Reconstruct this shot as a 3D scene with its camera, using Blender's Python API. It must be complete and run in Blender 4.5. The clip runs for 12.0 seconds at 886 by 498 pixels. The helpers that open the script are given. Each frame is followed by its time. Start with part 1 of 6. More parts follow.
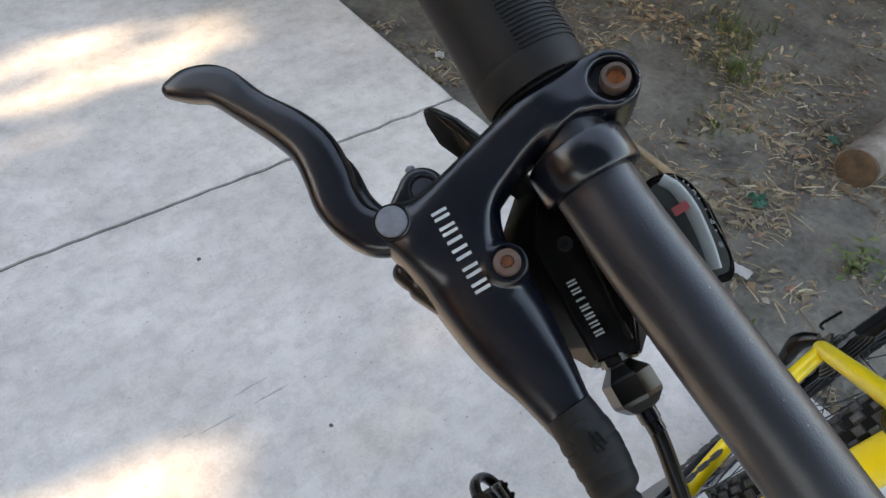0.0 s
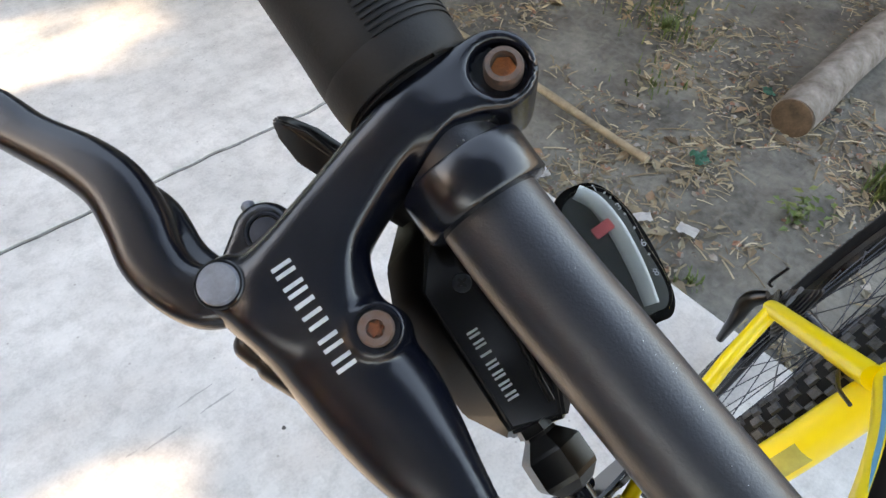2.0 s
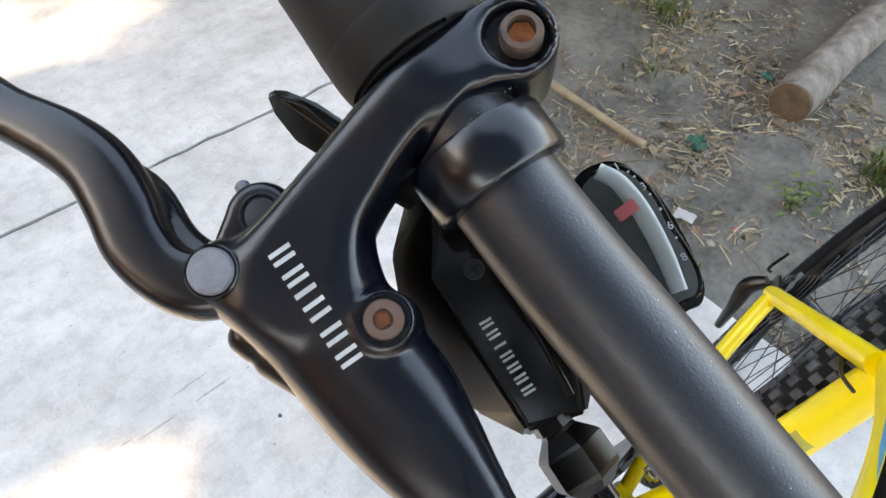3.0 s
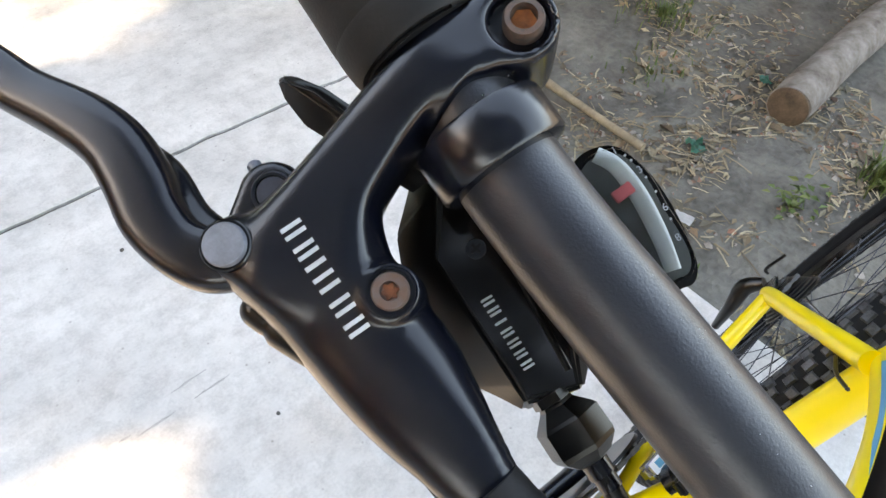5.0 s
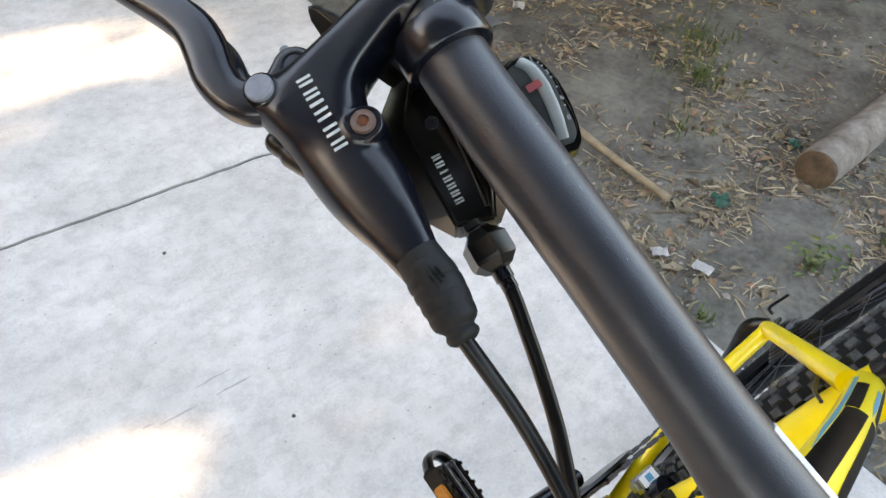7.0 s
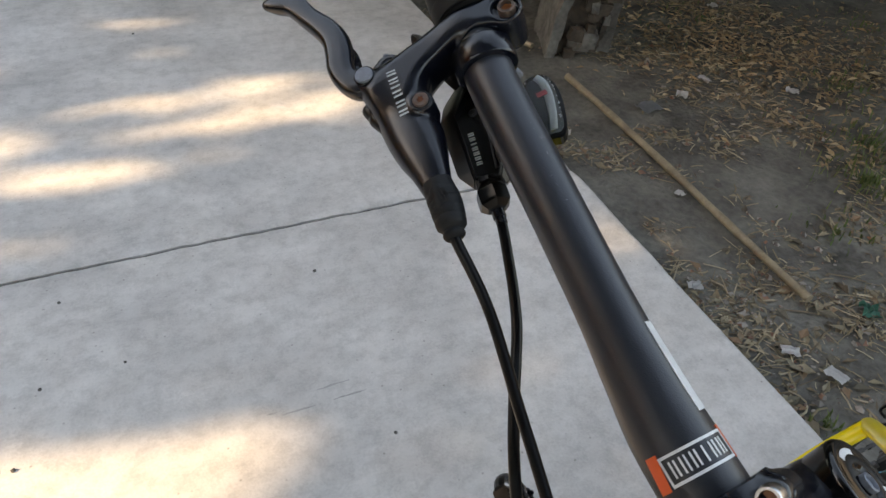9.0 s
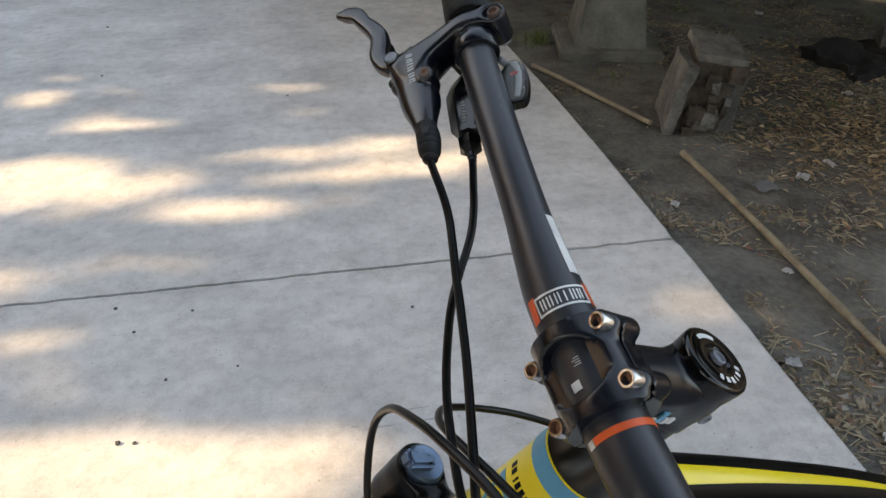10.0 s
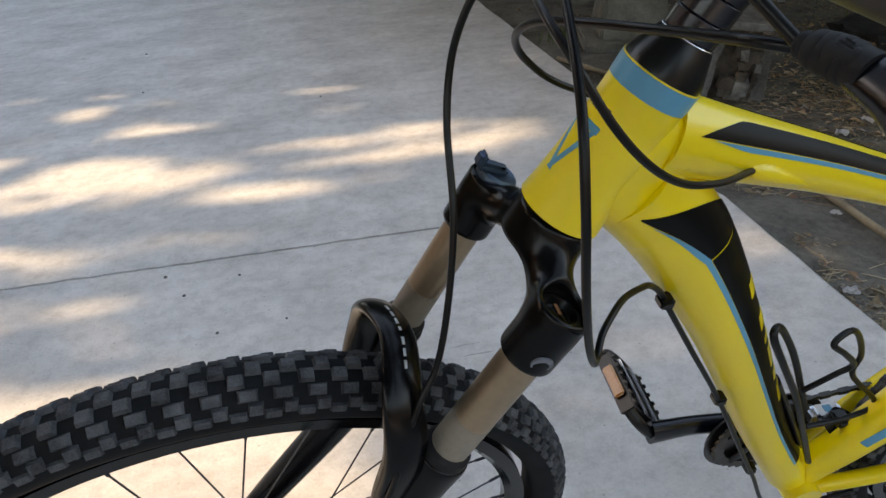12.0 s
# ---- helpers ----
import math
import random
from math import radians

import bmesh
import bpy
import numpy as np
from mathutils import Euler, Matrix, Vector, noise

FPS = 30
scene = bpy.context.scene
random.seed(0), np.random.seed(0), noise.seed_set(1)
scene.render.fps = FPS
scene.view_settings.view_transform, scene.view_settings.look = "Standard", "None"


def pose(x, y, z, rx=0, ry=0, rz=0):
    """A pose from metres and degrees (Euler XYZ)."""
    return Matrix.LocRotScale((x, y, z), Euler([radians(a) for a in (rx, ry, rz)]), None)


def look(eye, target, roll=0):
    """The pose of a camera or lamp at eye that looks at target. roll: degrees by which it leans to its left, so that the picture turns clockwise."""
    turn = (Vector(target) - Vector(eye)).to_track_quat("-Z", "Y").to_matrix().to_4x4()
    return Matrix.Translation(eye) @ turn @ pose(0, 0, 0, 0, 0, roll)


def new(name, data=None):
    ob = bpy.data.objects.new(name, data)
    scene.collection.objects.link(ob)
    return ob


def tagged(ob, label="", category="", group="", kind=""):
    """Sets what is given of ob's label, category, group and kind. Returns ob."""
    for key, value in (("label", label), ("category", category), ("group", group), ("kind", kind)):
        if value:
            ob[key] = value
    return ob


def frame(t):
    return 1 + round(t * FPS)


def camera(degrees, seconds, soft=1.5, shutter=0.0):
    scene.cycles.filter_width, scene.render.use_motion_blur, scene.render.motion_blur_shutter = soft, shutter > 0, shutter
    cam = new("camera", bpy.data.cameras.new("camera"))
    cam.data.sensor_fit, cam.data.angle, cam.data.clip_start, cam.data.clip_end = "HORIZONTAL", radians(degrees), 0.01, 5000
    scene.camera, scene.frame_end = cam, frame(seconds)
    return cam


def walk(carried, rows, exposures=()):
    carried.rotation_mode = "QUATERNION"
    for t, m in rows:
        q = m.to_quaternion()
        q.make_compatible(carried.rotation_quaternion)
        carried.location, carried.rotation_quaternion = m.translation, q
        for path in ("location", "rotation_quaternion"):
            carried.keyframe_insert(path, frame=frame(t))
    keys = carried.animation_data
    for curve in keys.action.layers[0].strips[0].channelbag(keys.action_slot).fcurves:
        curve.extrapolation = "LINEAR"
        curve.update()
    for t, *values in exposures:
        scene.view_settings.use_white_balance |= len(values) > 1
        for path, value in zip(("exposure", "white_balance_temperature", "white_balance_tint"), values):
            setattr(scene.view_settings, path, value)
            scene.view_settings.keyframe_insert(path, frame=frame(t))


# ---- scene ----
cam = camera(66.4, 12.0)
PATH = [
    (0.0, (-0.1156, 0.2100, 1.2012), (0.8767, 1.4302, -0.5581), 5.00),
    (0.5, (-0.1015, 0.2100, 1.1953), (0.9617, 1.3865, -0.5534), 5.00),
    (1.0, (-0.0873, 0.2124, 1.1942), (0.9558, 1.3959, -0.5605), 2.50),
    (1.5, (-0.0779, 0.2218, 1.1883), (0.9806, 1.3428, -0.5983), 3.10),
    (2.0, (-0.0708, 0.2313, 1.1788), (1.0054, 1.2980, -0.6301), 4.90),
    (2.5, (-0.0684, 0.2372, 1.1706), (0.9794, 1.2732, -0.6726), 4.60),
    (3.0, (-0.0684, 0.2384, 1.1694), (0.9983, 1.2650, -0.6679), 5.40),
    (5.0, (-0.0743, 0.2336, 1.1706), (1.0006, 1.2614, -0.6620), 6.00),
    (5.5, (-0.0767, 0.2266, 1.1729), (1.0042, 1.2591, -0.6549), 6.10),
    (6.0, (-0.0826, 0.2148, 1.1741), (1.0195, 1.2614, -0.6313), 7.30),
    (6.5, (-0.0920, 0.1935, 1.1835), (0.9865, 1.3063, -0.5959), 6.40),
    (6.7, (-0.1006, 0.1765, 1.1845), (0.8173, 1.1556, -0.2983), 6.67),
    (8.3, (-0.1257, 0.0966, 1.1974), (0.6073, 1.2753, -0.2425), 4.32),
    (8.5, (-0.1263, 0.0850, 1.2048), (0.7068, 1.5257, -0.4685), 3.80),
    (8.8, (-0.1237, 0.0543, 1.2138), (0.5118, 1.3715, -0.1504), 3.93),
    (9.0, (-0.1227, 0.0330, 1.2201), (0.5723, 1.6520, -0.3493), 3.20),
    (9.3, (-0.1185, -0.0124, 1.2220), (0.3830, 1.4296, -0.0699), 2.09),
    (9.5, (-0.1145, -0.0342, 1.2213), (0.4130, 1.7110, -0.2773), 1.50),
    (9.8, (-0.0954, -0.0936, 1.2241), (0.2530, 1.4790, 0.0385), 0.44),
    (10.0, (-0.0850, -0.1251, 1.2237), (0.2348, 1.7747, -0.1404), 0.00),
    (10.5, (-0.0826, -0.1853, 1.2213), (0.1097, 1.8054, -0.0319), -2.30),
    (10.8, (-0.1109, -0.2339, 1.1940), (-0.0211, 1.4876, 0.1799), -4.55),
    (11.0, (-0.1239, -0.2513, 1.1576), (0.0000, 1.8196, 0.0319), -3.60),
    (11.3, (-0.1364, -0.2869, 1.1103), (0.1205, 1.4801, 0.2094), -2.95),
    (11.5, (-0.1322, -0.2856, 1.0962), (0.1345, 1.7712, -0.0283), -4.10),
    (11.8, (-0.1373, -0.2707, 1.0655), (0.0852, 1.4145, 0.0116), -6.40),
    (12.0, (-0.1440, -0.2631, 1.0172), (0.0861, 1.7358, -0.2148), -4.70),
]
walk(cam, [(t, look(eye, target, roll)) for t, eye, target, roll in PATH],
     exposures=((0.0, 3.00, 9900, 14), (1.0, 3.26, 10200, 14), (1.5, 3.33, 10300, 14), (2.5, 3.65, 10400, 14), (6.5, 3.7, 10400, 14), (8.5, 2.7, 10800, 14), (10.5, 2.45, 10500, 14), (11.5, 2.18, 10200, 14), (12.0, 2.38, 10000, 14)))

# ---- world ----
SUN_EL, SUN_AZ = 27.0, 172.0          # degrees above the ground; azimuth of the sun seen from the slab (0 = +x, 90 = +y)
TO_SUN = Vector((math.cos(radians(SUN_EL)) * math.cos(radians(SUN_AZ)), math.cos(radians(SUN_EL)) * math.sin(radians(SUN_AZ)), math.sin(radians(SUN_EL))))
world = bpy.data.worlds.new("sky")
scene.world = world
world.use_nodes = True
wn = world.node_tree
sky = wn.nodes.new("ShaderNodeTexSky")
sky.sky_type, sky.sun_disc = "NISHITA", False
sky.sun_elevation, sky.sun_rotation = radians(SUN_EL), radians(90 - SUN_AZ)
sky.air_density, sky.dust_density = 1.0, 0.6
wn.links.new(sky.outputs[0], wn.nodes["Background"].inputs["Color"])
wn.nodes["Background"].inputs["Strength"].default_value = 0.15
sun_data = bpy.data.lights.new("sun", "SUN")
sun_data.energy, sun_data.angle, sun_data.color = 1.75, radians(0.75), (1.0, 0.86, 0.70)
sun = new("sun", sun_data)
sun.matrix_world = look(TO_SUN * 30, (0, 0, 0))


# ---- materials ----
def material(name, colour, rough=0.5, metal=0.0, vary=0.0, scale=20.0, second=None, bump=0.0, bump_scale=200.0, coat=0.0, rough_vary=0.0, spec=0.5, per_object=False, per_island=None):
    """A surface with colour variation at two scales, uneven gloss and fine relief."""
    m = bpy.data.materials.new(name)
    m.use_nodes = True
    t = m.node_tree
    p = t.nodes["Principled BSDF"]
    p.inputs["Roughness"].default_value = rough
    p.inputs["Metallic"].default_value = metal
    p.inputs["Coat Weight"].default_value = coat
    p.inputs["Coat Roughness"].default_value = 0.12
    p.inputs["Specular IOR Level"].default_value = spec
    co = t.nodes.new("ShaderNodeTexCoord")
    big = t.nodes.new("ShaderNodeTexNoise")
    big.inputs["Scale"].default_value, big.inputs["Detail"].default_value = scale, 6.0
    fine = t.nodes.new("ShaderNodeTexNoise")
    fine.inputs["Scale"].default_value, fine.inputs["Detail"].default_value = bump_scale, 4.0
    t.links.new(co.outputs["Object"], big.inputs["Vector"])
    t.links.new(co.outputs["Object"], fine.inputs["Vector"])
    c2 = second or tuple(min(1, c * (1 - vary)) for c in colour)
    ramp = t.nodes.new("ShaderNodeValToRGB")
    ramp.color_ramp.elements[0].position, ramp.color_ramp.elements[1].position = 0.32, 0.68
    ramp.color_ramp.elements[0].color, ramp.color_ramp.elements[1].color = (*c2, 1), (*colour, 1)
    mixf = t.nodes.new("ShaderNodeMath")
    mixf.operation = "MULTIPLY_ADD"
    mixf.inputs[1].default_value = 0.3
    t.links.new(fine.outputs["Fac"], mixf.inputs[0])
    low = t.nodes.new("ShaderNodeMath")
    low.operation = "MULTIPLY"
    low.inputs[1].default_value = 0.7
    t.links.new(big.outputs["Fac"], low.inputs[0])
    t.links.new(low.outputs[0], mixf.inputs[2])
    t.links.new(mixf.outputs[0], ramp.inputs["Fac"])
    last = ramp.outputs["Color"]
    if per_island:
        geo = t.nodes.new("ShaderNodeNewGeometry")
        r2 = t.nodes.new("ShaderNodeValToRGB")
        r2.color_ramp.elements[0].color, r2.color_ramp.elements[1].color = (*per_island[0], 1), (*per_island[-1], 1)
        for k, c in enumerate(per_island[1:-1]):
            r2.color_ramp.elements.new((k + 1) / (len(per_island) - 1)).color = (*c, 1)
        t.links.new(geo.outputs["Random Per Island"], r2.inputs["Fac"])
        mul = t.nodes.new("ShaderNodeMix")
        mul.data_type, mul.blend_type = "RGBA", "MULTIPLY"
        mul.inputs["Factor"].default_value = 1.0
        t.links.new(last, mul.inputs[6])
        t.links.new(r2.outputs["Color"], mul.inputs[7])
        last = mul.outputs[2]
    t.links.new(last, p.inputs["Base Color"])
    if rough_vary:
        rv = t.nodes.new("ShaderNodeMapRange")
        rv.inputs["To Min"].default_value, rv.inputs["To Max"].default_value = rough - rough_vary, rough + rough_vary
        t.links.new(big.outputs["Fac"], rv.inputs["Value"])
        t.links.new(rv.outputs[0], p.inputs["Roughness"])
    if bump:
        b = t.nodes.new("ShaderNodeBump")
        b.inputs["Strength"].default_value, b.inputs["Distance"].default_value = 1.0, bump
        t.links.new(fine.outputs["Fac"], b.inputs["Height"])
        t.links.new(b.outputs["Normal"], p.inputs["Normal"])
    return m


# navy tint in the next two base colours stands in for reflected blue sky
BLACK_SATIN = material("satin_black_alloy", (0.0032, 0.0045, 0.0092), 0.24, 0.0, 0.25, 60, bump=0.00002, bump_scale=2500, rough_vary=0.05, spec=0.54)
BLACK_GRAIN = material("shot_blasted_black_tube", (0.0120, 0.0148, 0.0225), 0.37, 0.0, 0.25, 40, bump=0.00009, bump_scale=1500, rough_vary=0.06, spec=0.72)
BLACK_GLOSS = material("gloss_black", (0.0030, 0.0030, 0.0036), 0.13, 0.0, 0.2, 30, rough_vary=0.04, spec=0.45)
BLACK_FORK = material("black_fork_paint", (0.0022, 0.0022, 0.0026), 0.24, 0.0, 0.25, 40, rough_vary=0.05, spec=0.22)
BLACK_PLASTIC = material("black_plastic", (0.0024, 0.0024, 0.0027), 0.28, 0.0, 0.3, 50, bump=0.00003, bump_scale=1500, spec=0.40)
RUBBER = material("grey_black_rubber", (0.008, 0.008, 0.0088), 0.62, 0.0, 0.35, 60, bump=0.00008, bump_scale=1200, spec=0.3)
TYRE = material("tyre_rubber", (0.011, 0.012, 0.014), 0.75, 0.0, 0.5, 35, bump=0.0002, bump_scale=600, spec=0.15)
TREAD = material("dusty_tread_rubber", (0.105, 0.112, 0.122), 0.78, 0.0, second=(0.018, 0.019, 0.022), scale=45, bump=0.0002, bump_scale=600, spec=0.2)
BLUE_METAL = material("blue_grey_anodised_alloy", (0.13, 0.20, 0.29), 0.30, 0.75, 0.3, 60)
HOUSING = material("cable_housing", (0.0022, 0.0022, 0.0025), 0.34, 0.0, 0.3, 80, rough_vary=0.08, spec=0.28)
YELLOW = material("yellow_frame_paint", (0.86, 0.635, 0.018), 0.34, 0.0, 0.06, 14, coat=0.35, rough_vary=0.05)
BLUE = material("blue_decal", (0.055, 0.30, 0.46), 0.35, 0.0, 0.1, 30, coat=0.2)
DECAL_BLACK = material("black_decal", (0.0025, 0.0025, 0.0028), 0.38, 0.0, 0.3, 30, spec=0.12)
WHITE = material("white_print", (0.72, 0.73, 0.74), 0.45, 0.0, 0.12, 200)
GREY_PRINT = material("grey_print", (0.50, 0.53, 0.55), 0.45, 0.0, 0.12, 200)
ORANGE = material("orange_print", (0.80, 0.11, 0.03), 0.40, 0.0, 0.1, 120)
BRONZE = material("bronze_fork_tube", (0.42, 0.31, 0.21), 0.32, 0.8, 0.2, 25, rough_vary=0.08)
DUSTY_BRONZE = material("dusty_worn_fork_tube", (0.30, 0.26, 0.21), 0.55, 0.35, 0.25, 60)
STEEL = material("dull_bolt_steel", (0.21, 0.23, 0.27), 0.48, 0.35, 0.35, 300, bump=0.00006, bump_scale=1400)
STEEL_DARK = material("dark_screw_steel", (0.045, 0.052, 0.068), 0.42, 0.6, 0.4, 300, bump=0.00005, bump_scale=1500)
CHROME = material("bright_steel", (0.55, 0.55, 0.56), 0.25, 1.0, 0.15, 200)
RUST = material("orange_rust", (0.36, 0.115, 0.035), 0.9, 0.0, second=(0.16, 0.05, 0.02), scale=500, bump=0.0003, bump_scale=900)
DEEP_RUST = material("dark_rust", (0.20, 0.055, 0.018), 0.9, 0.0, second=(0.07, 0.022, 0.012), scale=500, bump=0.0003, bump_scale=900)
RUSTY_STEEL = material("rust_stained_steel", (0.13, 0.105, 0.10), 0.55, 0.35, second=(0.14, 0.07, 0.045), scale=350, bump=0.0001, bump_scale=900)
RIM_DARK = material("old_bolt_rim", (0.055, 0.050, 0.048), 0.6, 0.2, second=(0.14, 0.08, 0.06), scale=600, bump=0.0001, bump_scale=900)
COPPER = material("copper_brown_socket", (0.34, 0.14, 0.07), 0.5, 0.5, second=(0.12, 0.05, 0.03), scale=500)
PINK = material("pink_red_needle", (0.75, 0.16, 0.17), 0.45, 0.0, 0.1, 80)
DIAL = material("silver_grey_dial", (0.50, 0.54, 0.52), 0.35, 0.2, 0.2, 60)
DIAL_DARK = material("dark_dial_plate", (0.085, 0.094, 0.090), 0.35, 0.0, 0.3, 60)
AMBER = material("amber_reflector", (0.42, 0.16, 0.03), 0.25, 0.0, 0.3, 400, coat=0.5)
BARK = material("dry_grey_bark", (0.27, 0.25, 0.225), 0.9, 0.0, second=(0.095, 0.075, 0.06), scale=18, bump=0.004, bump_scale=70)
END_GRAIN = material("sawn_end_grain", (0.165, 0.11, 0.07), 0.85, 0.0, second=(0.06, 0.04, 0.026), scale=25, bump=0.001, bump_scale=160)
STICK = material("old_cane_pole", (0.33, 0.27, 0.18), 0.7, 0.0, second=(0.15, 0.115, 0.08), scale=14, bump=0.0008, bump_scale=120)
OLD_CEMENT = material("weathered_cement", (0.155, 0.148, 0.135), 0.92, 0.0, second=(0.035, 0.034, 0.031), scale=9, bump=0.006, bump_scale=60)
PALE_CEMENT = material("pale_broken_cement", (0.22, 0.214, 0.195), 0.92, 0.0, second=(0.05, 0.049, 0.045), scale=11, bump=0.006, bump_scale=60)
PIER_CEMENT = material("grey_green_pier_cement", (0.20, 0.20, 0.175), 0.92, 0.0, second=(0.08, 0.08, 0.068), scale=7, bump=0.005, bump_scale=60)
MOUND_BLACK = material("near_black_mound", (0.022, 0.021, 0.020), 0.95, 0.0, second=(0.006, 0.006, 0.006), scale=14, bump=0.01, bump_scale=40)
BROKEN_BRICK = material("broken_brown_brick", (0.11, 0.086, 0.066), 0.92, 0.0, second=(0.012, 0.011, 0.010), scale=9, bump=0.008, bump_scale=45)
TERRACOTTA = material("weathered_terracotta", (0.24, 0.105, 0.07), 0.85, 0.0, second=(0.10, 0.05, 0.04), scale=14, bump=0.002, bump_scale=80)
DIRT = material("dry_grey_soil", (0.186, 0.177, 0.155), 0.95, 0.0, second=(0.048, 0.046, 0.040), scale=6.5, bump=0.012, bump_scale=45)
WALL_BROWN = material("brown_earth_render", (0.34, 0.23, 0.15), 0.9, 0.0, second=(0.24, 0.16, 0.11), scale=1.5, bump=0.004, bump_scale=40)
WALL_GREY = material("grey_cement_render", (0.22, 0.215, 0.20), 0.9, 0.0, second=(0.14, 0.135, 0.13), scale=1.5, bump=0.004, bump_scale=40)
STRAW = material("straw", (0.82, 0.80, 0.71), 0.8, 0.0, 0.3, 30, per_island=((0.44, 0.37, 0.27), (0.20, 0.155, 0.11), (0.58, 0.51, 0.40), (0.30, 0.24, 0.17), (0.14, 0.11, 0.085)))
DRY_LEAF = material("dry_leaves", (0.86, 0.86, 0.78), 0.75, 0.0, 0.4, 60, per_island=((0.30, 0.22, 0.145), (0.14, 0.10, 0.07), (0.44, 0.37, 0.27), (0.09, 0.072, 0.055), (0.30, 0.27, 0.21), (0.34, 0.20, 0.13)))
BROWN_LEAF = material("curled_brown_leaves", (0.9, 0.88, 0.8), 0.75, 0.0, 0.4, 60, per_island=((0.52, 0.38, 0.24), (0.15, 0.11, 0.08), (0.66, 0.54, 0.38), (0.23, 0.16, 0.11), (0.56, 0.38, 0.23), (0.07, 0.06, 0.05)))
PEBBLE = material("small_stones", (0.9, 0.88, 0.85), 0.85, 0.0, 0.4, 40, per_island=((0.22, 0.20, 0.18), (0.40, 0.37, 0.34), (0.12, 0.11, 0.10), (0.36, 0.18, 0.12)))
GRASS = material("grass_blades", (0.9, 0.95, 0.8), 0.6, 0.0, 0.3, 30, per_island=((0.06, 0.10, 0.025), (0.10, 0.15, 0.04), (0.16, 0.17, 0.06)))
LEAF = material("tree_leaves", (0.9, 0.95, 0.8), 0.5, 0.0, 0.3, 10, per_island=((0.05, 0.09, 0.025), (0.08, 0.12, 0.03)))
lt = LEAF.node_tree
# strong brown translucency, added so the backlit crown reflects warm in black parts
glow = lt.nodes.new("ShaderNodeBsdfTranslucent")
glow.inputs["Color"].default_value = (0.74, 0.42, 0.17, 1)
mixer = lt.nodes.new("ShaderNodeMixShader")
mixer.inputs["Fac"].default_value = 0.70
lt.links.new(lt.nodes["Principled BSDF"].outputs[0], mixer.inputs[1])
lt.links.new(glow.outputs[0], mixer.inputs[2])
lt.links.new(mixer.outputs[0], lt.nodes["Material Output"].inputs["Surface"])
DARK_LEAF = material("dark_green_leaves", (0.9, 0.95, 0.8), 0.6, 0.0, 0.3, 10, spec=0.2, per_island=((0.030, 0.045, 0.022), (0.045, 0.055, 0.025)))
PAPER = material("dirty_white_paper", (0.72, 0.72, 0.72), 0.8, 0.0, 0.3, 40)
GREEN_PLASTIC = material("green_plastic_scrap", (0.04, 0.22, 0.16), 0.5, 0.0, 0.3, 80)
CHAIN = material("oily_chain_steel", (0.09, 0.085, 0.08), 0.45, 0.7, 0.4, 200)


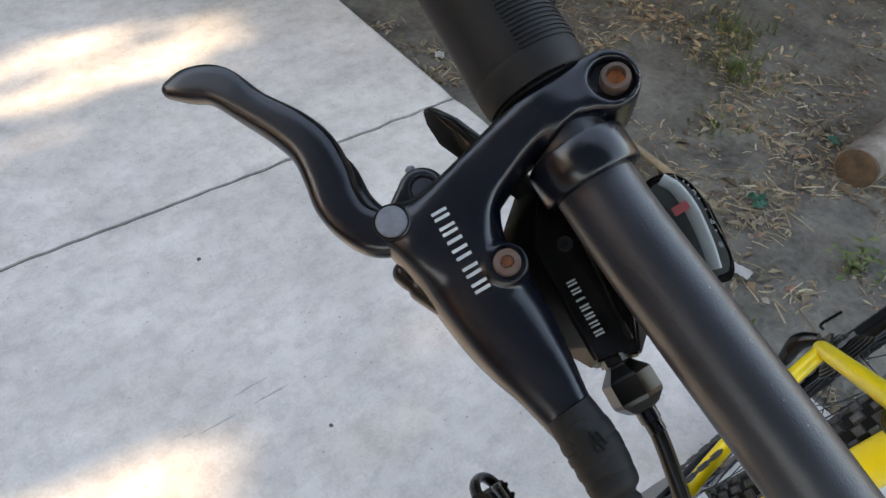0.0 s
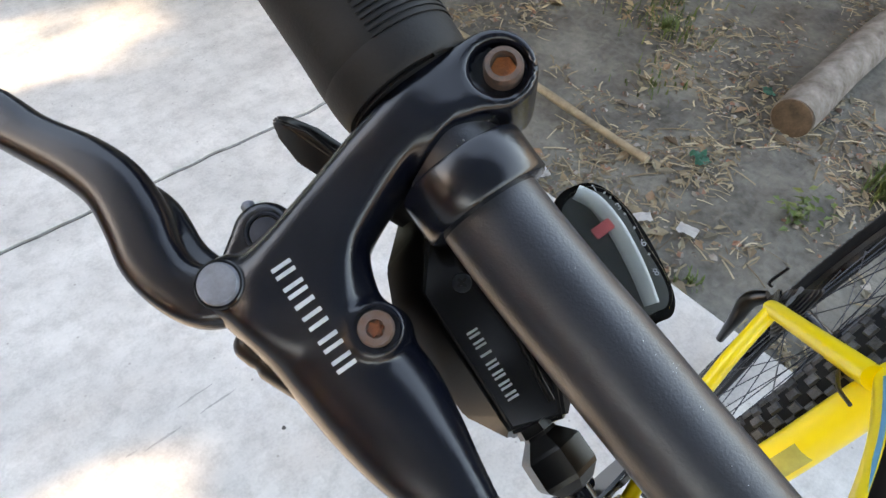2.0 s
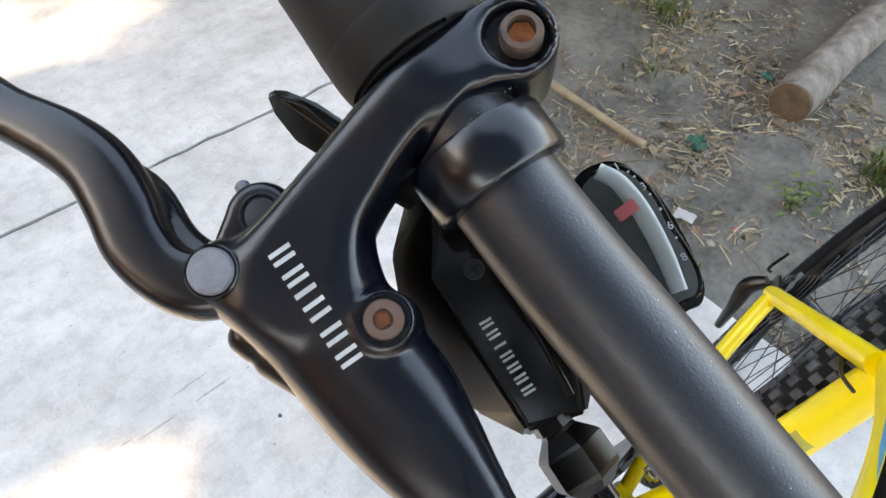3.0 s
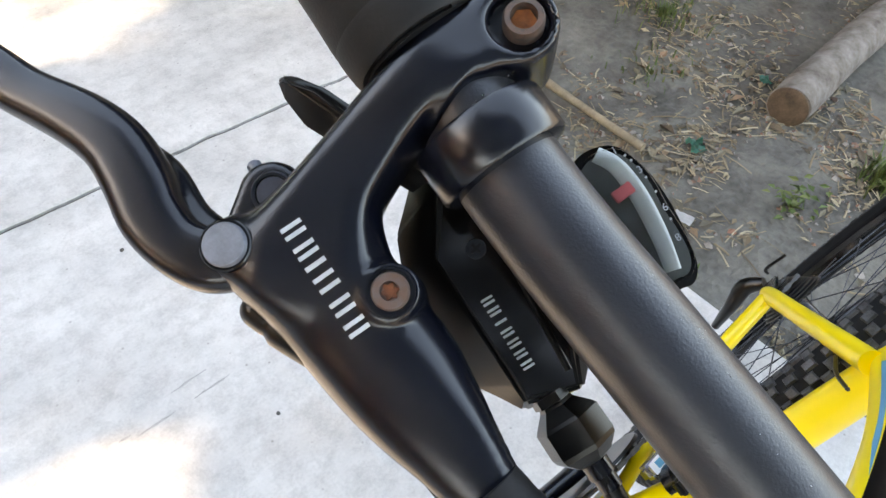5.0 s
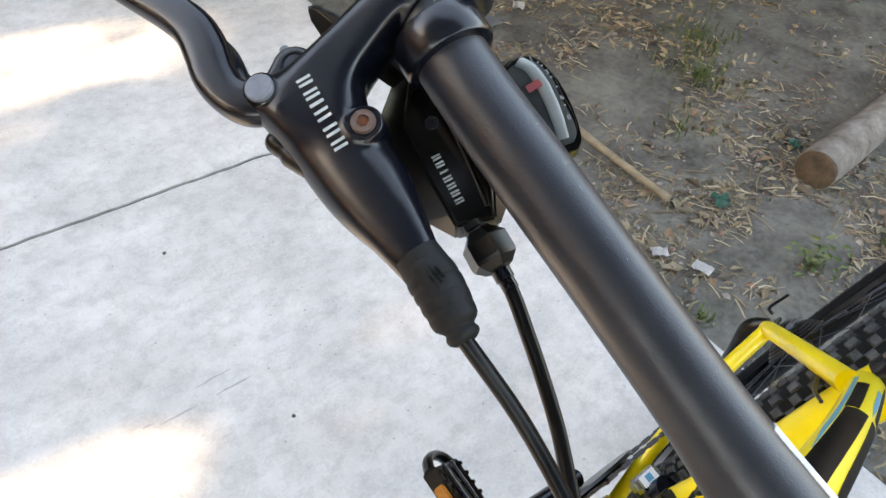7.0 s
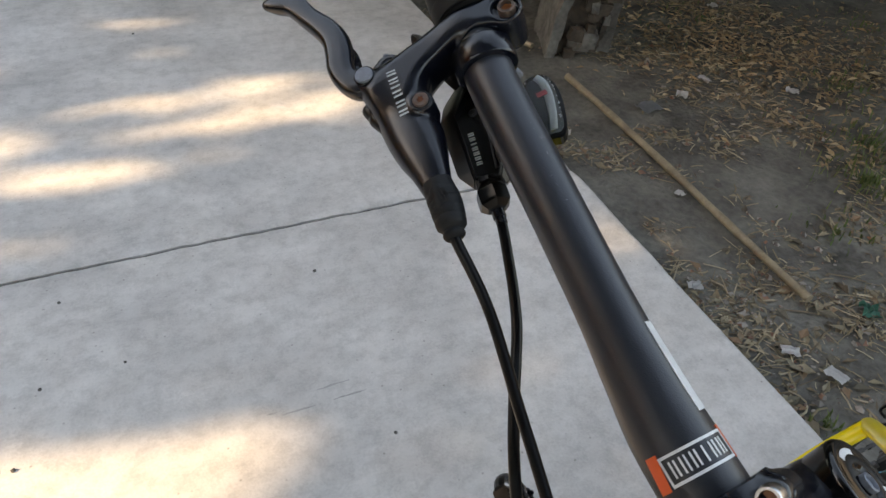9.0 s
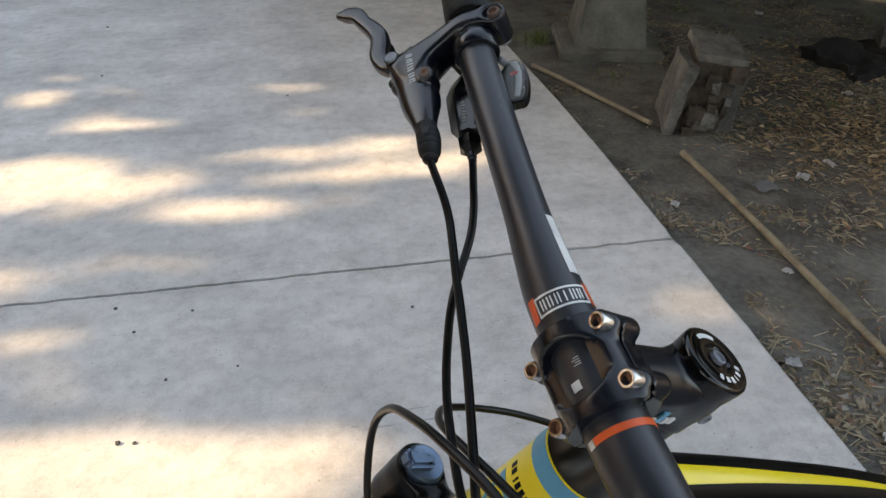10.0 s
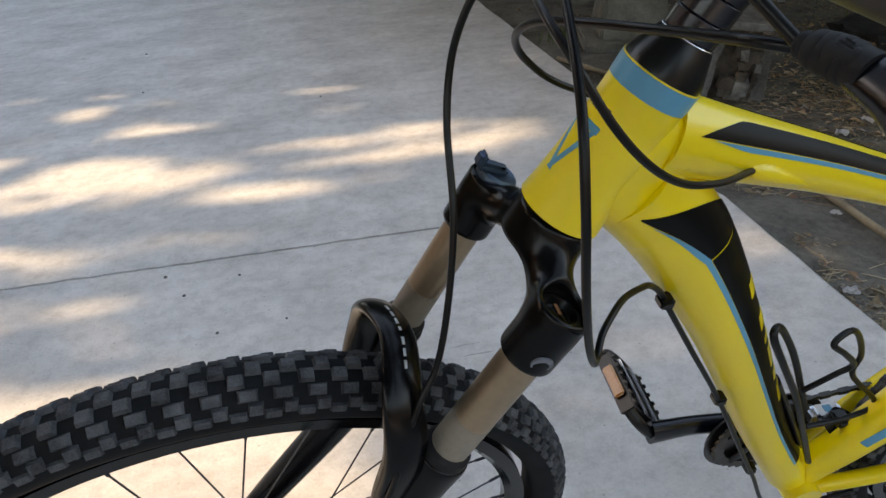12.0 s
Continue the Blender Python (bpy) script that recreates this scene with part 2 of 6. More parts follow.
def concrete():
    """Broom-finished pale cement with stains, pits and specks."""
    m = material("pale_concrete", (0.70, 0.685, 0.665), 0.88, 0.0, second=(0.58, 0.572, 0.558), scale=3.2, bump=0.0007, bump_scale=160)
    t = m.node_tree
    p = t.nodes["Principled BSDF"]
    co = t.nodes["Texture Coordinate"]
    base = p.inputs["Base Color"].links[0].from_socket
    stain = t.nodes.new("ShaderNodeTexNoise")
    stain.inputs["Scale"].default_value, stain.inputs["Detail"].default_value, stain.inputs["Roughness"].default_value = 2.2, 12.0, 0.72
    stretch = t.nodes.new("ShaderNodeMapping")
    stretch.inputs["Scale"].default_value = (1.0, 1.25, 1.0)
    t.links.new(co.outputs["Object"], stretch.inputs["Vector"])
    t.links.new(stretch.outputs[0], stain.inputs["Vector"])
    r = t.nodes.new("ShaderNodeValToRGB")
    r.color_ramp.elements[0].position, r.color_ramp.elements[0].color = 0.32, (0.70, 0.70, 0.70, 1)
    r.color_ramp.elements[1].position, r.color_ramp.elements[1].color = 0.60, (1, 1, 1, 1)
    t.links.new(stain.outputs["Fac"], r.inputs["Fac"])
    specks = t.nodes.new("ShaderNodeTexVoronoi")
    specks.inputs["Scale"].default_value = 26.0
    t.links.new(co.outputs["Object"], specks.inputs["Vector"])
    r2 = t.nodes.new("ShaderNodeValToRGB")
    r2.color_ramp.elements[0].position, r2.color_ramp.elements[0].color = 0.03, (0.62, 0.61, 0.60, 1)
    r2.color_ramp.elements[1].position, r2.color_ramp.elements[1].color = 0.09, (1, 1, 1, 1)
    t.links.new(specks.outputs["Distance"], r2.inputs["Fac"])
    broom = t.nodes.new("ShaderNodeTexNoise")
    broom.inputs["Scale"].default_value, broom.inputs["Detail"].default_value = 5.0, 8.0
    comb = t.nodes.new("ShaderNodeMapping")
    comb.inputs["Scale"].default_value = (1.6, 3.2, 1.0)
    comb.inputs["Rotation"].default_value = (0, 0, 0.06)
    t.links.new(co.outputs["Object"], comb.inputs["Vector"])
    t.links.new(comb.outputs[0], broom.inputs["Vector"])
    r3 = t.nodes.new("ShaderNodeValToRGB")
    r3.color_ramp.elements[0].position, r3.color_ramp.elements[0].color = 0.30, (0.94, 0.94, 0.94, 1)
    r3.color_ramp.elements[1].position, r3.color_ramp.elements[1].color = 0.62, (1, 1, 1, 1)
    t.links.new(broom.outputs["Fac"], r3.inputs["Fac"])
    blot = t.nodes.new("ShaderNodeTexNoise")
    blot.inputs["Scale"].default_value, blot.inputs["Detail"].default_value, blot.inputs["Roughness"].default_value = 20.0, 12.0, 0.75
    t.links.new(co.outputs["Object"], blot.inputs["Vector"])
    r4 = t.nodes.new("ShaderNodeValToRGB")
    r4.color_ramp.elements[0].position, r4.color_ramp.elements[0].color = 0.36, (0.80, 0.80, 0.80, 1)
    r4.color_ramp.elements[1].position, r4.color_ramp.elements[1].color = 0.55, (1, 1, 1, 1)
    t.links.new(blot.outputs["Fac"], r4.inputs["Fac"])
    last = base
    for src in (r, r2, r3, r4):
        mul = t.nodes.new("ShaderNodeMix")
        mul.data_type, mul.blend_type = "RGBA", "MULTIPLY"
        mul.inputs["Factor"].default_value = 1.0
        t.links.new(last, mul.inputs[6])
        t.links.new(src.outputs["Color"], mul.inputs[7])
        last = mul.outputs[2]
    t.links.new(last, p.inputs["Base Color"])
    return m


CONCRETE = concrete()
JOINT = material("dark_joint_dirt", (0.15, 0.145, 0.135), 0.95, 0.0, second=(0.03, 0.029, 0.027), scale=75, bump=0.002, bump_scale=200)
GLASS = bpy.data.materials.new("clear_window")
GLASS.use_nodes = True
gp = GLASS.node_tree.nodes["Principled BSDF"]
gp.inputs["Specular IOR Level"].default_value = 0.2
gp.inputs["Transmission Weight"].default_value, gp.inputs["Roughness"].default_value, gp.inputs["IOR"].default_value = 1.0, 0.05, 1.15


# ---- building helpers ----
def mesh_object(name, bm, mat, smooth=True):
    me = bpy.data.meshes.new(name)
    bm.to_mesh(me)
    bm.free()
    me.materials.append(mat)
    if smooth:
        me.shade_smooth()
        me.set_sharp_from_angle(angle=radians(38))
    return new(name, me)


def part(name, bm, mat, parent, label="", smooth=True):
    ob = mesh_object(name, bm, mat, smooth)
    ob.parent = parent
    if label:
        ob["label"] = label
    return ob


def catmull(pts, n=8):
    """Points of a smooth curve through pts (rows of any length), n steps between two."""
    P = np.array(pts, float)
    P = np.vstack([2 * P[0] - P[1], P, 2 * P[-1] - P[-2]])
    out = []
    for i in range(1, len(P) - 2):
        for t in np.linspace(0, 1, n, endpoint=False):
            a, b, c, d = P[i - 1], P[i], P[i + 1], P[i + 2]
            out.append(0.5 * (2 * b + (c - a) * t + (2 * a - 5 * b + 4 * c - d) * t * t + (3 * b - a - 3 * c + d) * t ** 3))
    out.append(P[-2])
    return np.array(out)


class Sweep:
    """A tube along a curve. Rows: x, y, z, radius across, radius along n. Angle 0 points up (n), 90 degrees to the tangent x up side."""

    def __init__(self, rows, n=8, up=(0, 0, 1), smooth=True):
        R = np.array([r if len(r) == 5 else (*r, r[3]) for r in rows], float)
        C = catmull(R, n) if smooth and len(R) > 2 else np.array([R[0] * (1 - t) + R[-1] * t for t in np.linspace(0, 1, n + 1)]) if len(R) == 2 else R
        self.P, self.ra, self.rn = C[:, :3], C[:, 3], C[:, 4]
        T = np.gradient(self.P, axis=0)
        self.T = T / np.linalg.norm(T, axis=1)[:, None]
        side = np.cross(self.T, np.array(up, float))
        self.S = side / np.linalg.norm(side, axis=1)[:, None]
        self.N = np.cross(self.S, self.T)
        d = np.linalg.norm(np.diff(self.P, axis=0), axis=1)
        self.L = np.concatenate([[0], np.cumsum(d)])

    def at(self, s, a, off=0.0):
        """The point s metres along, at angle a (degrees), off metres above the skin."""
        f = lambda V: np.array([np.interp(s, self.L, V[:, k]) for k in range(3)])
        ra, rn = np.interp(s, self.L, self.ra), np.interp(s, self.L, self.rn)
        c, q = math.cos(radians(a)), math.sin(radians(a))
        return f(self.P) + f(self.N) * (c * (rn + off)) + f(self.S) * (q * (ra + off))

    def mesh(self, seg=20, caps=True, bm=None):
        bm = bm or bmesh.new()
        rings = []
        for i in range(len(self.P)):
            ring = []
            for k in range(seg):
                a = 2 * math.pi * k / seg
                ring.append(bm.verts.new(self.P[i] + self.N[i] * (math.cos(a) * self.rn[i]) + self.S[i] * (math.sin(a) * self.ra[i])))
            rings.append(ring)
        for r0, r1 in zip(rings, rings[1:]):
            for k in range(seg):
                bm.faces.new((r0[k], r0[(k + 1) % seg], r1[(k + 1) % seg], r1[k]))
        if caps:
            bm.faces.new(rings[0][::-1])
            bm.faces.new(rings[-1])
        bmesh.ops.recalc_face_normals(bm, faces=bm.faces)
        return bm

    def patch(self, s0, s1, a0, a1, off=0.0004, ns=8, na=8, bm=None, skew=0.0, tip=0.0, anchor=0.5):
        """A thin printed or stuck-on field of the skin, with its own edge. skew: degrees by which the far end is turned; tip: the part of its length over which it widens from a point, at anchor."""
        A = [a0 + (a1 - a0) * anchor for _ in range(1)][0]
        wide = lambda i: min(1.0, 0.02 + i / ns / tip) if tip else 1.0
        ang = lambda i, k: A + (a0 + (a1 - a0) * k / na - A) * wide(i) + skew * i / ns
        bm = bm or bmesh.new()
        top = [[bm.verts.new(self.at(s0 + (s1 - s0) * i / ns, ang(i, k), off)) for k in range(na + 1)] for i in range(ns + 1)]
        low = [[bm.verts.new(self.at(s0 + (s1 - s0) * i / ns, ang(i, k), -0.0004)) for k in range(na + 1)] for i in range(ns + 1)]
        for i in range(ns):
            for k in range(na):
                bm.faces.new((top[i][k], top[i][k + 1], top[i + 1][k + 1], top[i + 1][k]))
        edge = [(0, k) for k in range(na)] + [(i, na) for i in range(ns)] + [(ns, k) for k in range(na, 0, -1)] + [(i, 0) for i in range(ns, 0, -1)]
        for (i, k), (j, l) in zip(edge, edge[1:] + edge[:1]):
            bm.faces.new((top[i][k], low[i][k], low[j][l], top[j][l]))
        bmesh.ops.recalc_face_normals(bm, faces=bm.faces)
        return bm


def tube(rows, seg=16, n=8, up=(0, 0, 1)):
    return Sweep(rows, n, up).mesh(seg)


def turned(profile, origin, axis, seg=24, bm=None):
    """A turned piece: profile rows of (height along axis, radius)."""
    bm = bm or bmesh.new()
    ax = Vector(axis).normalized()
    u = ax.orthogonal().normalized()
    v = ax.cross(u)
    rings = []
    for h, r in profile:
        rings.append([bm.verts.new(Vector(origin) + ax * h + (u * math.cos(2 * math.pi * k / seg) + v * math.sin(2 * math.pi * k / seg)) * max(r, 1e-5)) for k in range(seg)])
    for r0, r1 in zip(rings, rings[1:]):
        for k in range(seg):
            bm.faces.new((r0[k], r0[(k + 1) % seg], r1[(k + 1) % seg], r1[k]))
    bm.faces.new(rings[0][::-1])
    bm.faces.new(rings[-1])
    bmesh.ops.recalc_face_normals(bm, faces=bm.faces)
    return bm


def block(cx, cy, cz, sx, sy, sz, bevel=0.0, m=None, bm=None):
    """A box with bevelled edges at a centre, with its full sizes, turned and moved by m."""
    own = bmesh.new()
    bmesh.ops.create_cube(own, size=1.0)
    bmesh.ops.scale(own, vec=(sx, sy, sz), verts=own.verts)
    if bevel:
        bmesh.ops.bevel(own, geom=list(own.edges), offset=bevel, segments=2, affect="EDGES")
    bmesh.ops.translate(own, vec=(cx, cy, cz), verts=own.verts)
    if m is not None:
        own.transform(m)
    if bm is None:
        return own
    tmp = bpy.data.meshes.new("tmp")
    own.to_mesh(tmp)
    own.free()
    bm.from_mesh(tmp)
    bpy.data.meshes.remove(tmp)
    return bm


# Implicit solids, for forged and moulded shapes
def smin(a, b, k):
    h = np.clip(0.5 + 0.5 * (b - a) / k, 0, 1)
    return b * (1 - h) + a * h - k * h * (1 - h)


def smax(a, b, k):
    return -smin(-a, -b, k)


def capsule(X, Y, Z, a, b, ra, rb, flat=1.0):
    """A tapered rod with round ends; flat squeezes it along z."""
    a, b = np.array(a, float), np.array(b, float)
    d = b - a
    px, py, pz = X - a[0], Y - a[1], (Z - a[2])
    t = np.clip((px * d[0] + py * d[1] + pz * d[2]) / (d @ d), 0, 1)
    dz = (pz - t * d[2]) / flat
    return np.sqrt((px - t * d[0]) ** 2 + (py - t * d[1]) ** 2 + dz ** 2) - (ra + (rb - ra) * t)


def chain(X, Y, Z, nodes, k, flat=1.0):
    out = None
    C = catmull([(*p, r) for p, r in nodes], 5)
    for a, b in zip(C, C[1:]):
        c = capsule(X, Y, Z, a[:3], b[:3], a[3], b[3], flat)
        out = c if out is None else np.minimum(out, c)
    return out


def rod(X, Y, Z, a, axis, r, h0, h1, k=0.0):
    """A cylinder from a, along axis, between the heights h0 and h1; k rounds its rims."""
    a, n = np.array(a, float), np.array(axis, float)
    n = n / np.linalg.norm(n)
    px, py, pz = X - a[0], Y - a[1], Z - a[2]
    h = px * n[0] + py * n[1] + pz * n[2]
    rr = np.sqrt(np.maximum(px * px + py * py + pz * pz - h * h, 0))
    ends = np.maximum(h - h1, h0 - h)
    return smax(rr - r, ends, k) if k else np.maximum(rr - r, ends)


def nets(f, lo, hi, step):
    """The skin of the solid f < 0, as a bmesh."""
    ax = [np.arange(lo[k], hi[k] + step, step) for k in range(3)]
    X, Y, Z = np.meshgrid(*ax, indexing="ij")
    V = f(X, Y, Z)
    inside = V < 0
    nx, ny, nz = V.shape
    c = [inside[i:nx - 1 + i, j:ny - 1 + j, k:nz - 1 + k] for i in (0, 1) for j in (0, 1) for k in (0, 1)]
    s = sum(a.astype(int) for a in c)
    cell = (s > 0) & (s < 8)
    index = -np.ones(cell.shape, int)
    ids = np.argwhere(cell)
    index[cell] = np.arange(len(ids))
    P = np.array(lo) + (ids + 0.5) * step
    e = step * 0.05
    for _ in range(4):
        x, y, z = P.T
        v = f(x, y, z)
        g = np.stack([f(x + e, y, z) - v, f(x, y + e, z) - v, f(x, y, z + e) - v], 1) / e
        move = -(v / np.maximum((g * g).sum(1), 0.2))[:, None] * g
        n = np.linalg.norm(move, axis=1)
        move *= np.minimum(1, step * 0.5 / np.maximum(n, 1e-12))[:, None]
        P = P + move
    faces = []
    for axis in range(3):
        o1, o2 = [(1, 2), (2, 0), (0, 1)][axis]
        a = [slice(1, -1)] * 3
        a[axis] = slice(0, -1)
        b = [slice(1, -1)] * 3
        b[axis] = slice(1, None)
        A, B = inside[tuple(a)], inside[tuple(b)]
        for g in np.argwhere(A != B):
            base = g.copy()
            base[o1] += 1
            base[o2] += 1
            q = []
            for d1, d2 in ((-1, -1), (0, -1), (0, 0), (-1, 0)):
                cc = base.copy()
                cc[o1] += d1
                cc[o2] += d2
                q.append(index[tuple(cc)])
            if min(q) >= 0:
                faces.append(q if A[tuple(g)] else q[::-1])
    bm = bmesh.new()
    vs = [bm.verts.new(p) for p in P]
    for q in faces:
        if len(set(q)) == 4:
            try:
                bm.faces.new([vs[i] for i in q])
            except ValueError:
                pass
    bmesh.ops.recalc_face_normals(bm, faces=bm.faces)
    return bm


# ---- the ground ----
SLAB_EDGE, JOINT_Y, SOIL = 0.944, 1.522, -0.07


def joint_line(x):
    """The wandering line of the joint between two slabs."""
    return JOINT_Y + 0.003 * math.sin(2.1 * x + 1.0) + 0.008 * noise.noise((x * 2.3, 4.0, 0)) + 0.006 * noise.noise((x * 14, 9.0, 0))


def slab_edge(y):
    return SLAB_EDGE + 0.006 + 0.006 * noise.noise((y * 3.1, 1.7, 0)) + 0.004 * noise.noise((y * 23, 5.7, 0)) - 0.022 * (y - 1.5) - 0.030 * max(0.0, y - 2.3)


def slab(name, far):
    """One cast slab with a worn, slightly crumbled rim; far: the one beyond the joint."""
    bm = bmesh.new()
    gap = 0.0060
    xs = np.concatenate([np.linspace(-6.6, -2.2, 16), np.linspace(-2.1, 0.0, 210), np.linspace(0.005, 1.0, 150)])
    us = np.concatenate([[0, 0.004, 0.012, 0.03], np.linspace(0.10, 1, 60) ** 1.4])
    rows = []
    for u in us:
        row = []
        for x in xs:
            jy = joint_line(x) + (gap if far else -gap) * (0.9 + 0.15 * noise.noise((x * 60, 5.0, 0)) + 0.25 * noise.noise((x * 11, 2.0 if far else 7.0, 0)))
            y = jy + u * (16.0 - jy) if far else jy - u * (jy + 9.0)
            xe = x if x < 0.6 else 0.6 + (x - 0.6) / 0.4 * (slab_edge(y) - 0.6)
            z = 0.0012 * noise.noise((xe * 2.0, y * 2.0, 3.0)) - 0.006 * max(0.0, 1 - u * 1100 / 6) ** 2 - 0.010 * max(0.0, (x - 0.985) / 0.015) ** 2
            row.append(bm.verts.new((xe, y, z)))
        rows.append(row)
    for r0, r1 in zip(rows, rows[1:]):
        for k in range(len(xs) - 1):
            bm.faces.new((r0[k], r0[k + 1], r1[k + 1], r1[k]))
    rim = rows[0] + [r[-1] for r in rows[1:]] + rows[-1][-2::-1] + [r[0] for r in rows[-2:0:-1]]
    low = [bm.verts.new((v.co.x + 0.003 * noise.noise(v.co * 20), v.co.y, -0.14)) for v in rim]
    for k in range(len(rim)):
        j = (k + 1) % len(rim)
        bm.faces.new((rim[k], rim[j], low[j], low[k]))
    bmesh.ops.recalc_face_normals(bm, faces=bm.faces)
    ob = mesh_object(name, bm, CONCRETE)
    return tagged(ob, "pale grey broom-finished concrete slab with stains beside bare soil", "pavement", "concrete slabs", "structure")


SCRATCHES = ((-0.008, 0.948, 0.065, 0.952), (0.017, 0.911, 0.094, 0.915), (-0.095, 0.908, -0.019, 0.911), (-0.123, 0.918, -0.100, 0.920))
near_slab = slab("pavement", False)
slab("pavement", True)
for x0, y0, x1, y1 in SCRATCHES:
    mark = bmesh.new()
    a, b = Vector((x0, y0, 0.0012)), Vector((x1, y1, 0.0012))
    side = (b - a).cross(Vector((0, 0, 1))).normalized()
    rim = []
    for t in np.linspace(0, 1, 12):
        wide = 0.0022 * math.sin(math.pi * (0.08 + 0.84 * t)) * (1 + 0.7 * noise.noise((t * 9, x0 * 50, 0)))
        p = a.lerp(b, t) + side * 0.0025 * noise.noise((t * 3, y0 * 40, 2))
        rim.append([mark.verts.new(p - side * wide), mark.verts.new(p + side * wide)])
    for r0, r1 in zip(rim, rim[1:]):
        mark.faces.new((r0[0], r0[1], r1[1], r1[0]))
    part("scratch", mark, material("dark_scratch", (0.42, 0.415, 0.41), 0.9, 0.0, 0.3, 90), near_slab, "thin dark scratch in the concrete")
joint = bmesh.new()
jr = [[joint.verts.new((x, joint_line(x) + o, -0.013 + 0.002 * noise.noise((x * 45, 1.0, 0)))) for x in np.linspace(-6.6, slab_edge(JOINT_Y) - 0.004, 400)] for o in (-0.012, 0.012)]
jl = [[joint.verts.new((v.co.x, v.co.y, -0.10)) for v in r] for r in jr]
for k in range(399):
    joint.faces.new((jr[0][k], jr[0][k + 1], jr[1][k + 1], jr[1][k]))
    joint.faces.new((jl[0][k], jl[0][k + 1], jr[0][k + 1], jr[0][k]))
    joint.faces.new((jr[1][k], jr[1][k + 1], jl[1][k + 1], jl[1][k]))
tagged(mesh_object("trim", joint, JOINT), "grey dirt packed in the joint between concrete slabs", "slab joint", kind="structure")


def soil_height(x, y):
    h = SOIL + 0.016 * noise.noise((x * 1.6, y * 1.6, 0)) + 0.008 * noise.noise((x * 6, y * 6, 3)) + 0.0035 * noise.noise((x * 22, y * 22, 7))
    return h + 0.02 * min(1.0, max(0.0, (x - 1.6) / 2.0))


ground = bmesh.new()
gx = np.sort(np.concatenate([np.linspace(0.85, 3.6, 190), 3.6 + np.geomspace(0.03, 300, 50), 0.85 - np.geomspace(0.05, 300, 30)]))
gy = np.sort(np.concatenate([np.linspace(-0.6, 5.0, 260), 5.0 + np.geomspace(0.04, 300, 50), -0.6 - np.geomspace(0.05, 300, 30)]))
gv = [[ground.verts.new((x, y, soil_height(x, y))) for x in gx] for y in gy]
for r0, r1 in zip(gv, gv[1:]):
    for k in range(len(gx) - 1):
        ground.faces.new((r0[k], r0[k + 1], r1[k + 1], r1[k]))
# unseen sunlit earth beyond the far side of the slab, added for brown reflections
yard = bmesh.new()
yv = [[yard.verts.new((x, y, 0.004 + 0.02 * noise.noise((x, y, 2.0)))) for x in np.linspace(-12.8, -6.62, 14)] for y in np.linspace(-9.4, 18.8, 40)]
for r0, r1 in zip(yv, yv[1:]):
    for k in range(13):
        yard.faces.new((r0[k], r0[k + 1], r1[k + 1], r1[k]))
tagged(mesh_object("ground", yard, material("brown_earth", (0.46, 0.29, 0.17), 0.95, 0.0, second=(0.30, 0.19, 0.11), scale=3, bump=0.01, bump_scale=40)), "unseen bare brown earth added past the concrete for warm reflections", "ground", kind="structure")
# unseen plain walls outside the walk, added to block low sky and tint reflections
for wall_name, wx, wy, sx, sy, sz, wmat in (("wall_west", -13.0, 4.0, 0.25, 30.0, 5.2, WALL_BROWN), ("wall_east", 11.0, 4.0, 0.25, 30.0, 3.4, WALL_GREY), ("wall_north", -1.0, 19.0, 23.7, 0.25, 3.4, WALL_GREY), ("wall_south", -1.0, -9.6, 23.7, 0.25, 3.2, WALL_BROWN)):
    tagged(mesh_object(wall_name, block(wx, wy, sz / 2 - 0.2, sx, sy, sz, 0.02), wmat), "unseen plain rendered wall added to block low sky and tint reflections", "wall", kind="structure")
tagged(mesh_object("ground", ground, DIRT), "dry grey-brown bare soil littered with straw and leaves", "ground", kind="structure")

# ---- the bicycle ----
BIKE = Matrix.Translation((0, 0.3027, 0)) @ pose(0, 0, 0, 0, 0, 182) @ pose(0, 0, 0, -12, 0, 0)   # x ahead, y to its left, z up along the leaning frame
HEAD = radians(60.5)
AXIS = Vector((-math.cos(HEAD), 0, math.sin(HEAD)))
CAP = Vector((-0.0898, 0, 1.005))
STEER = Matrix.Translation(CAP) @ Matrix.Rotation(radians(6), 4, AXIS) @ Matrix.Translation(-CAP)
bicycle = new("bicycle")
bicycle.matrix_world = BIKE
tagged(bicycle, "yellow mountain bike with black and blue decals leaning on concrete", "bicycle")


def along(d):
    """The point of the steering axis d metres below the top cap."""
    return CAP - AXIS * d


def steered(bm):
    bm.transform(STEER)
    return bm


LEFT_IN = 0.015   # the left controls sit this much nearer the stem and are turned further down about the bar
SHIFT_TURN = Matrix.Translation((-0.0320, 0, 1.0285)) @ Matrix.Rotation(radians(14), 4, "Y") @ Matrix.Translation((0.0320, 0, -1.0285))
LEFT_TURN = Matrix.Translation((-0.0320, 0, 1.0285)) @ Matrix.Rotation(radians(10), 4, "Y") @ Matrix.Translation((0.0320, 0, -1.0285))


def control(bm, side):
    """From the lever's own plane, in millimetres (ahead, outward, up), to the bike. side: 1 right, -1 left."""
    m = Matrix(((0.8944, 0, 0.4472, 0.0077), (0, -side, 0, 0 if side > 0 else -LEFT_IN), (-0.4472, 0, 0.8944, 1.0332), (0, 0, 0, 1))) @ Matrix.Diagonal((0.001, 0.001, 0.001, 1))
    bm.transform(STEER @ (m if side > 0 else LEFT_TURN @ m))
    bmesh.ops.recalc_face_normals(bm, faces=bm.faces)
    return bm


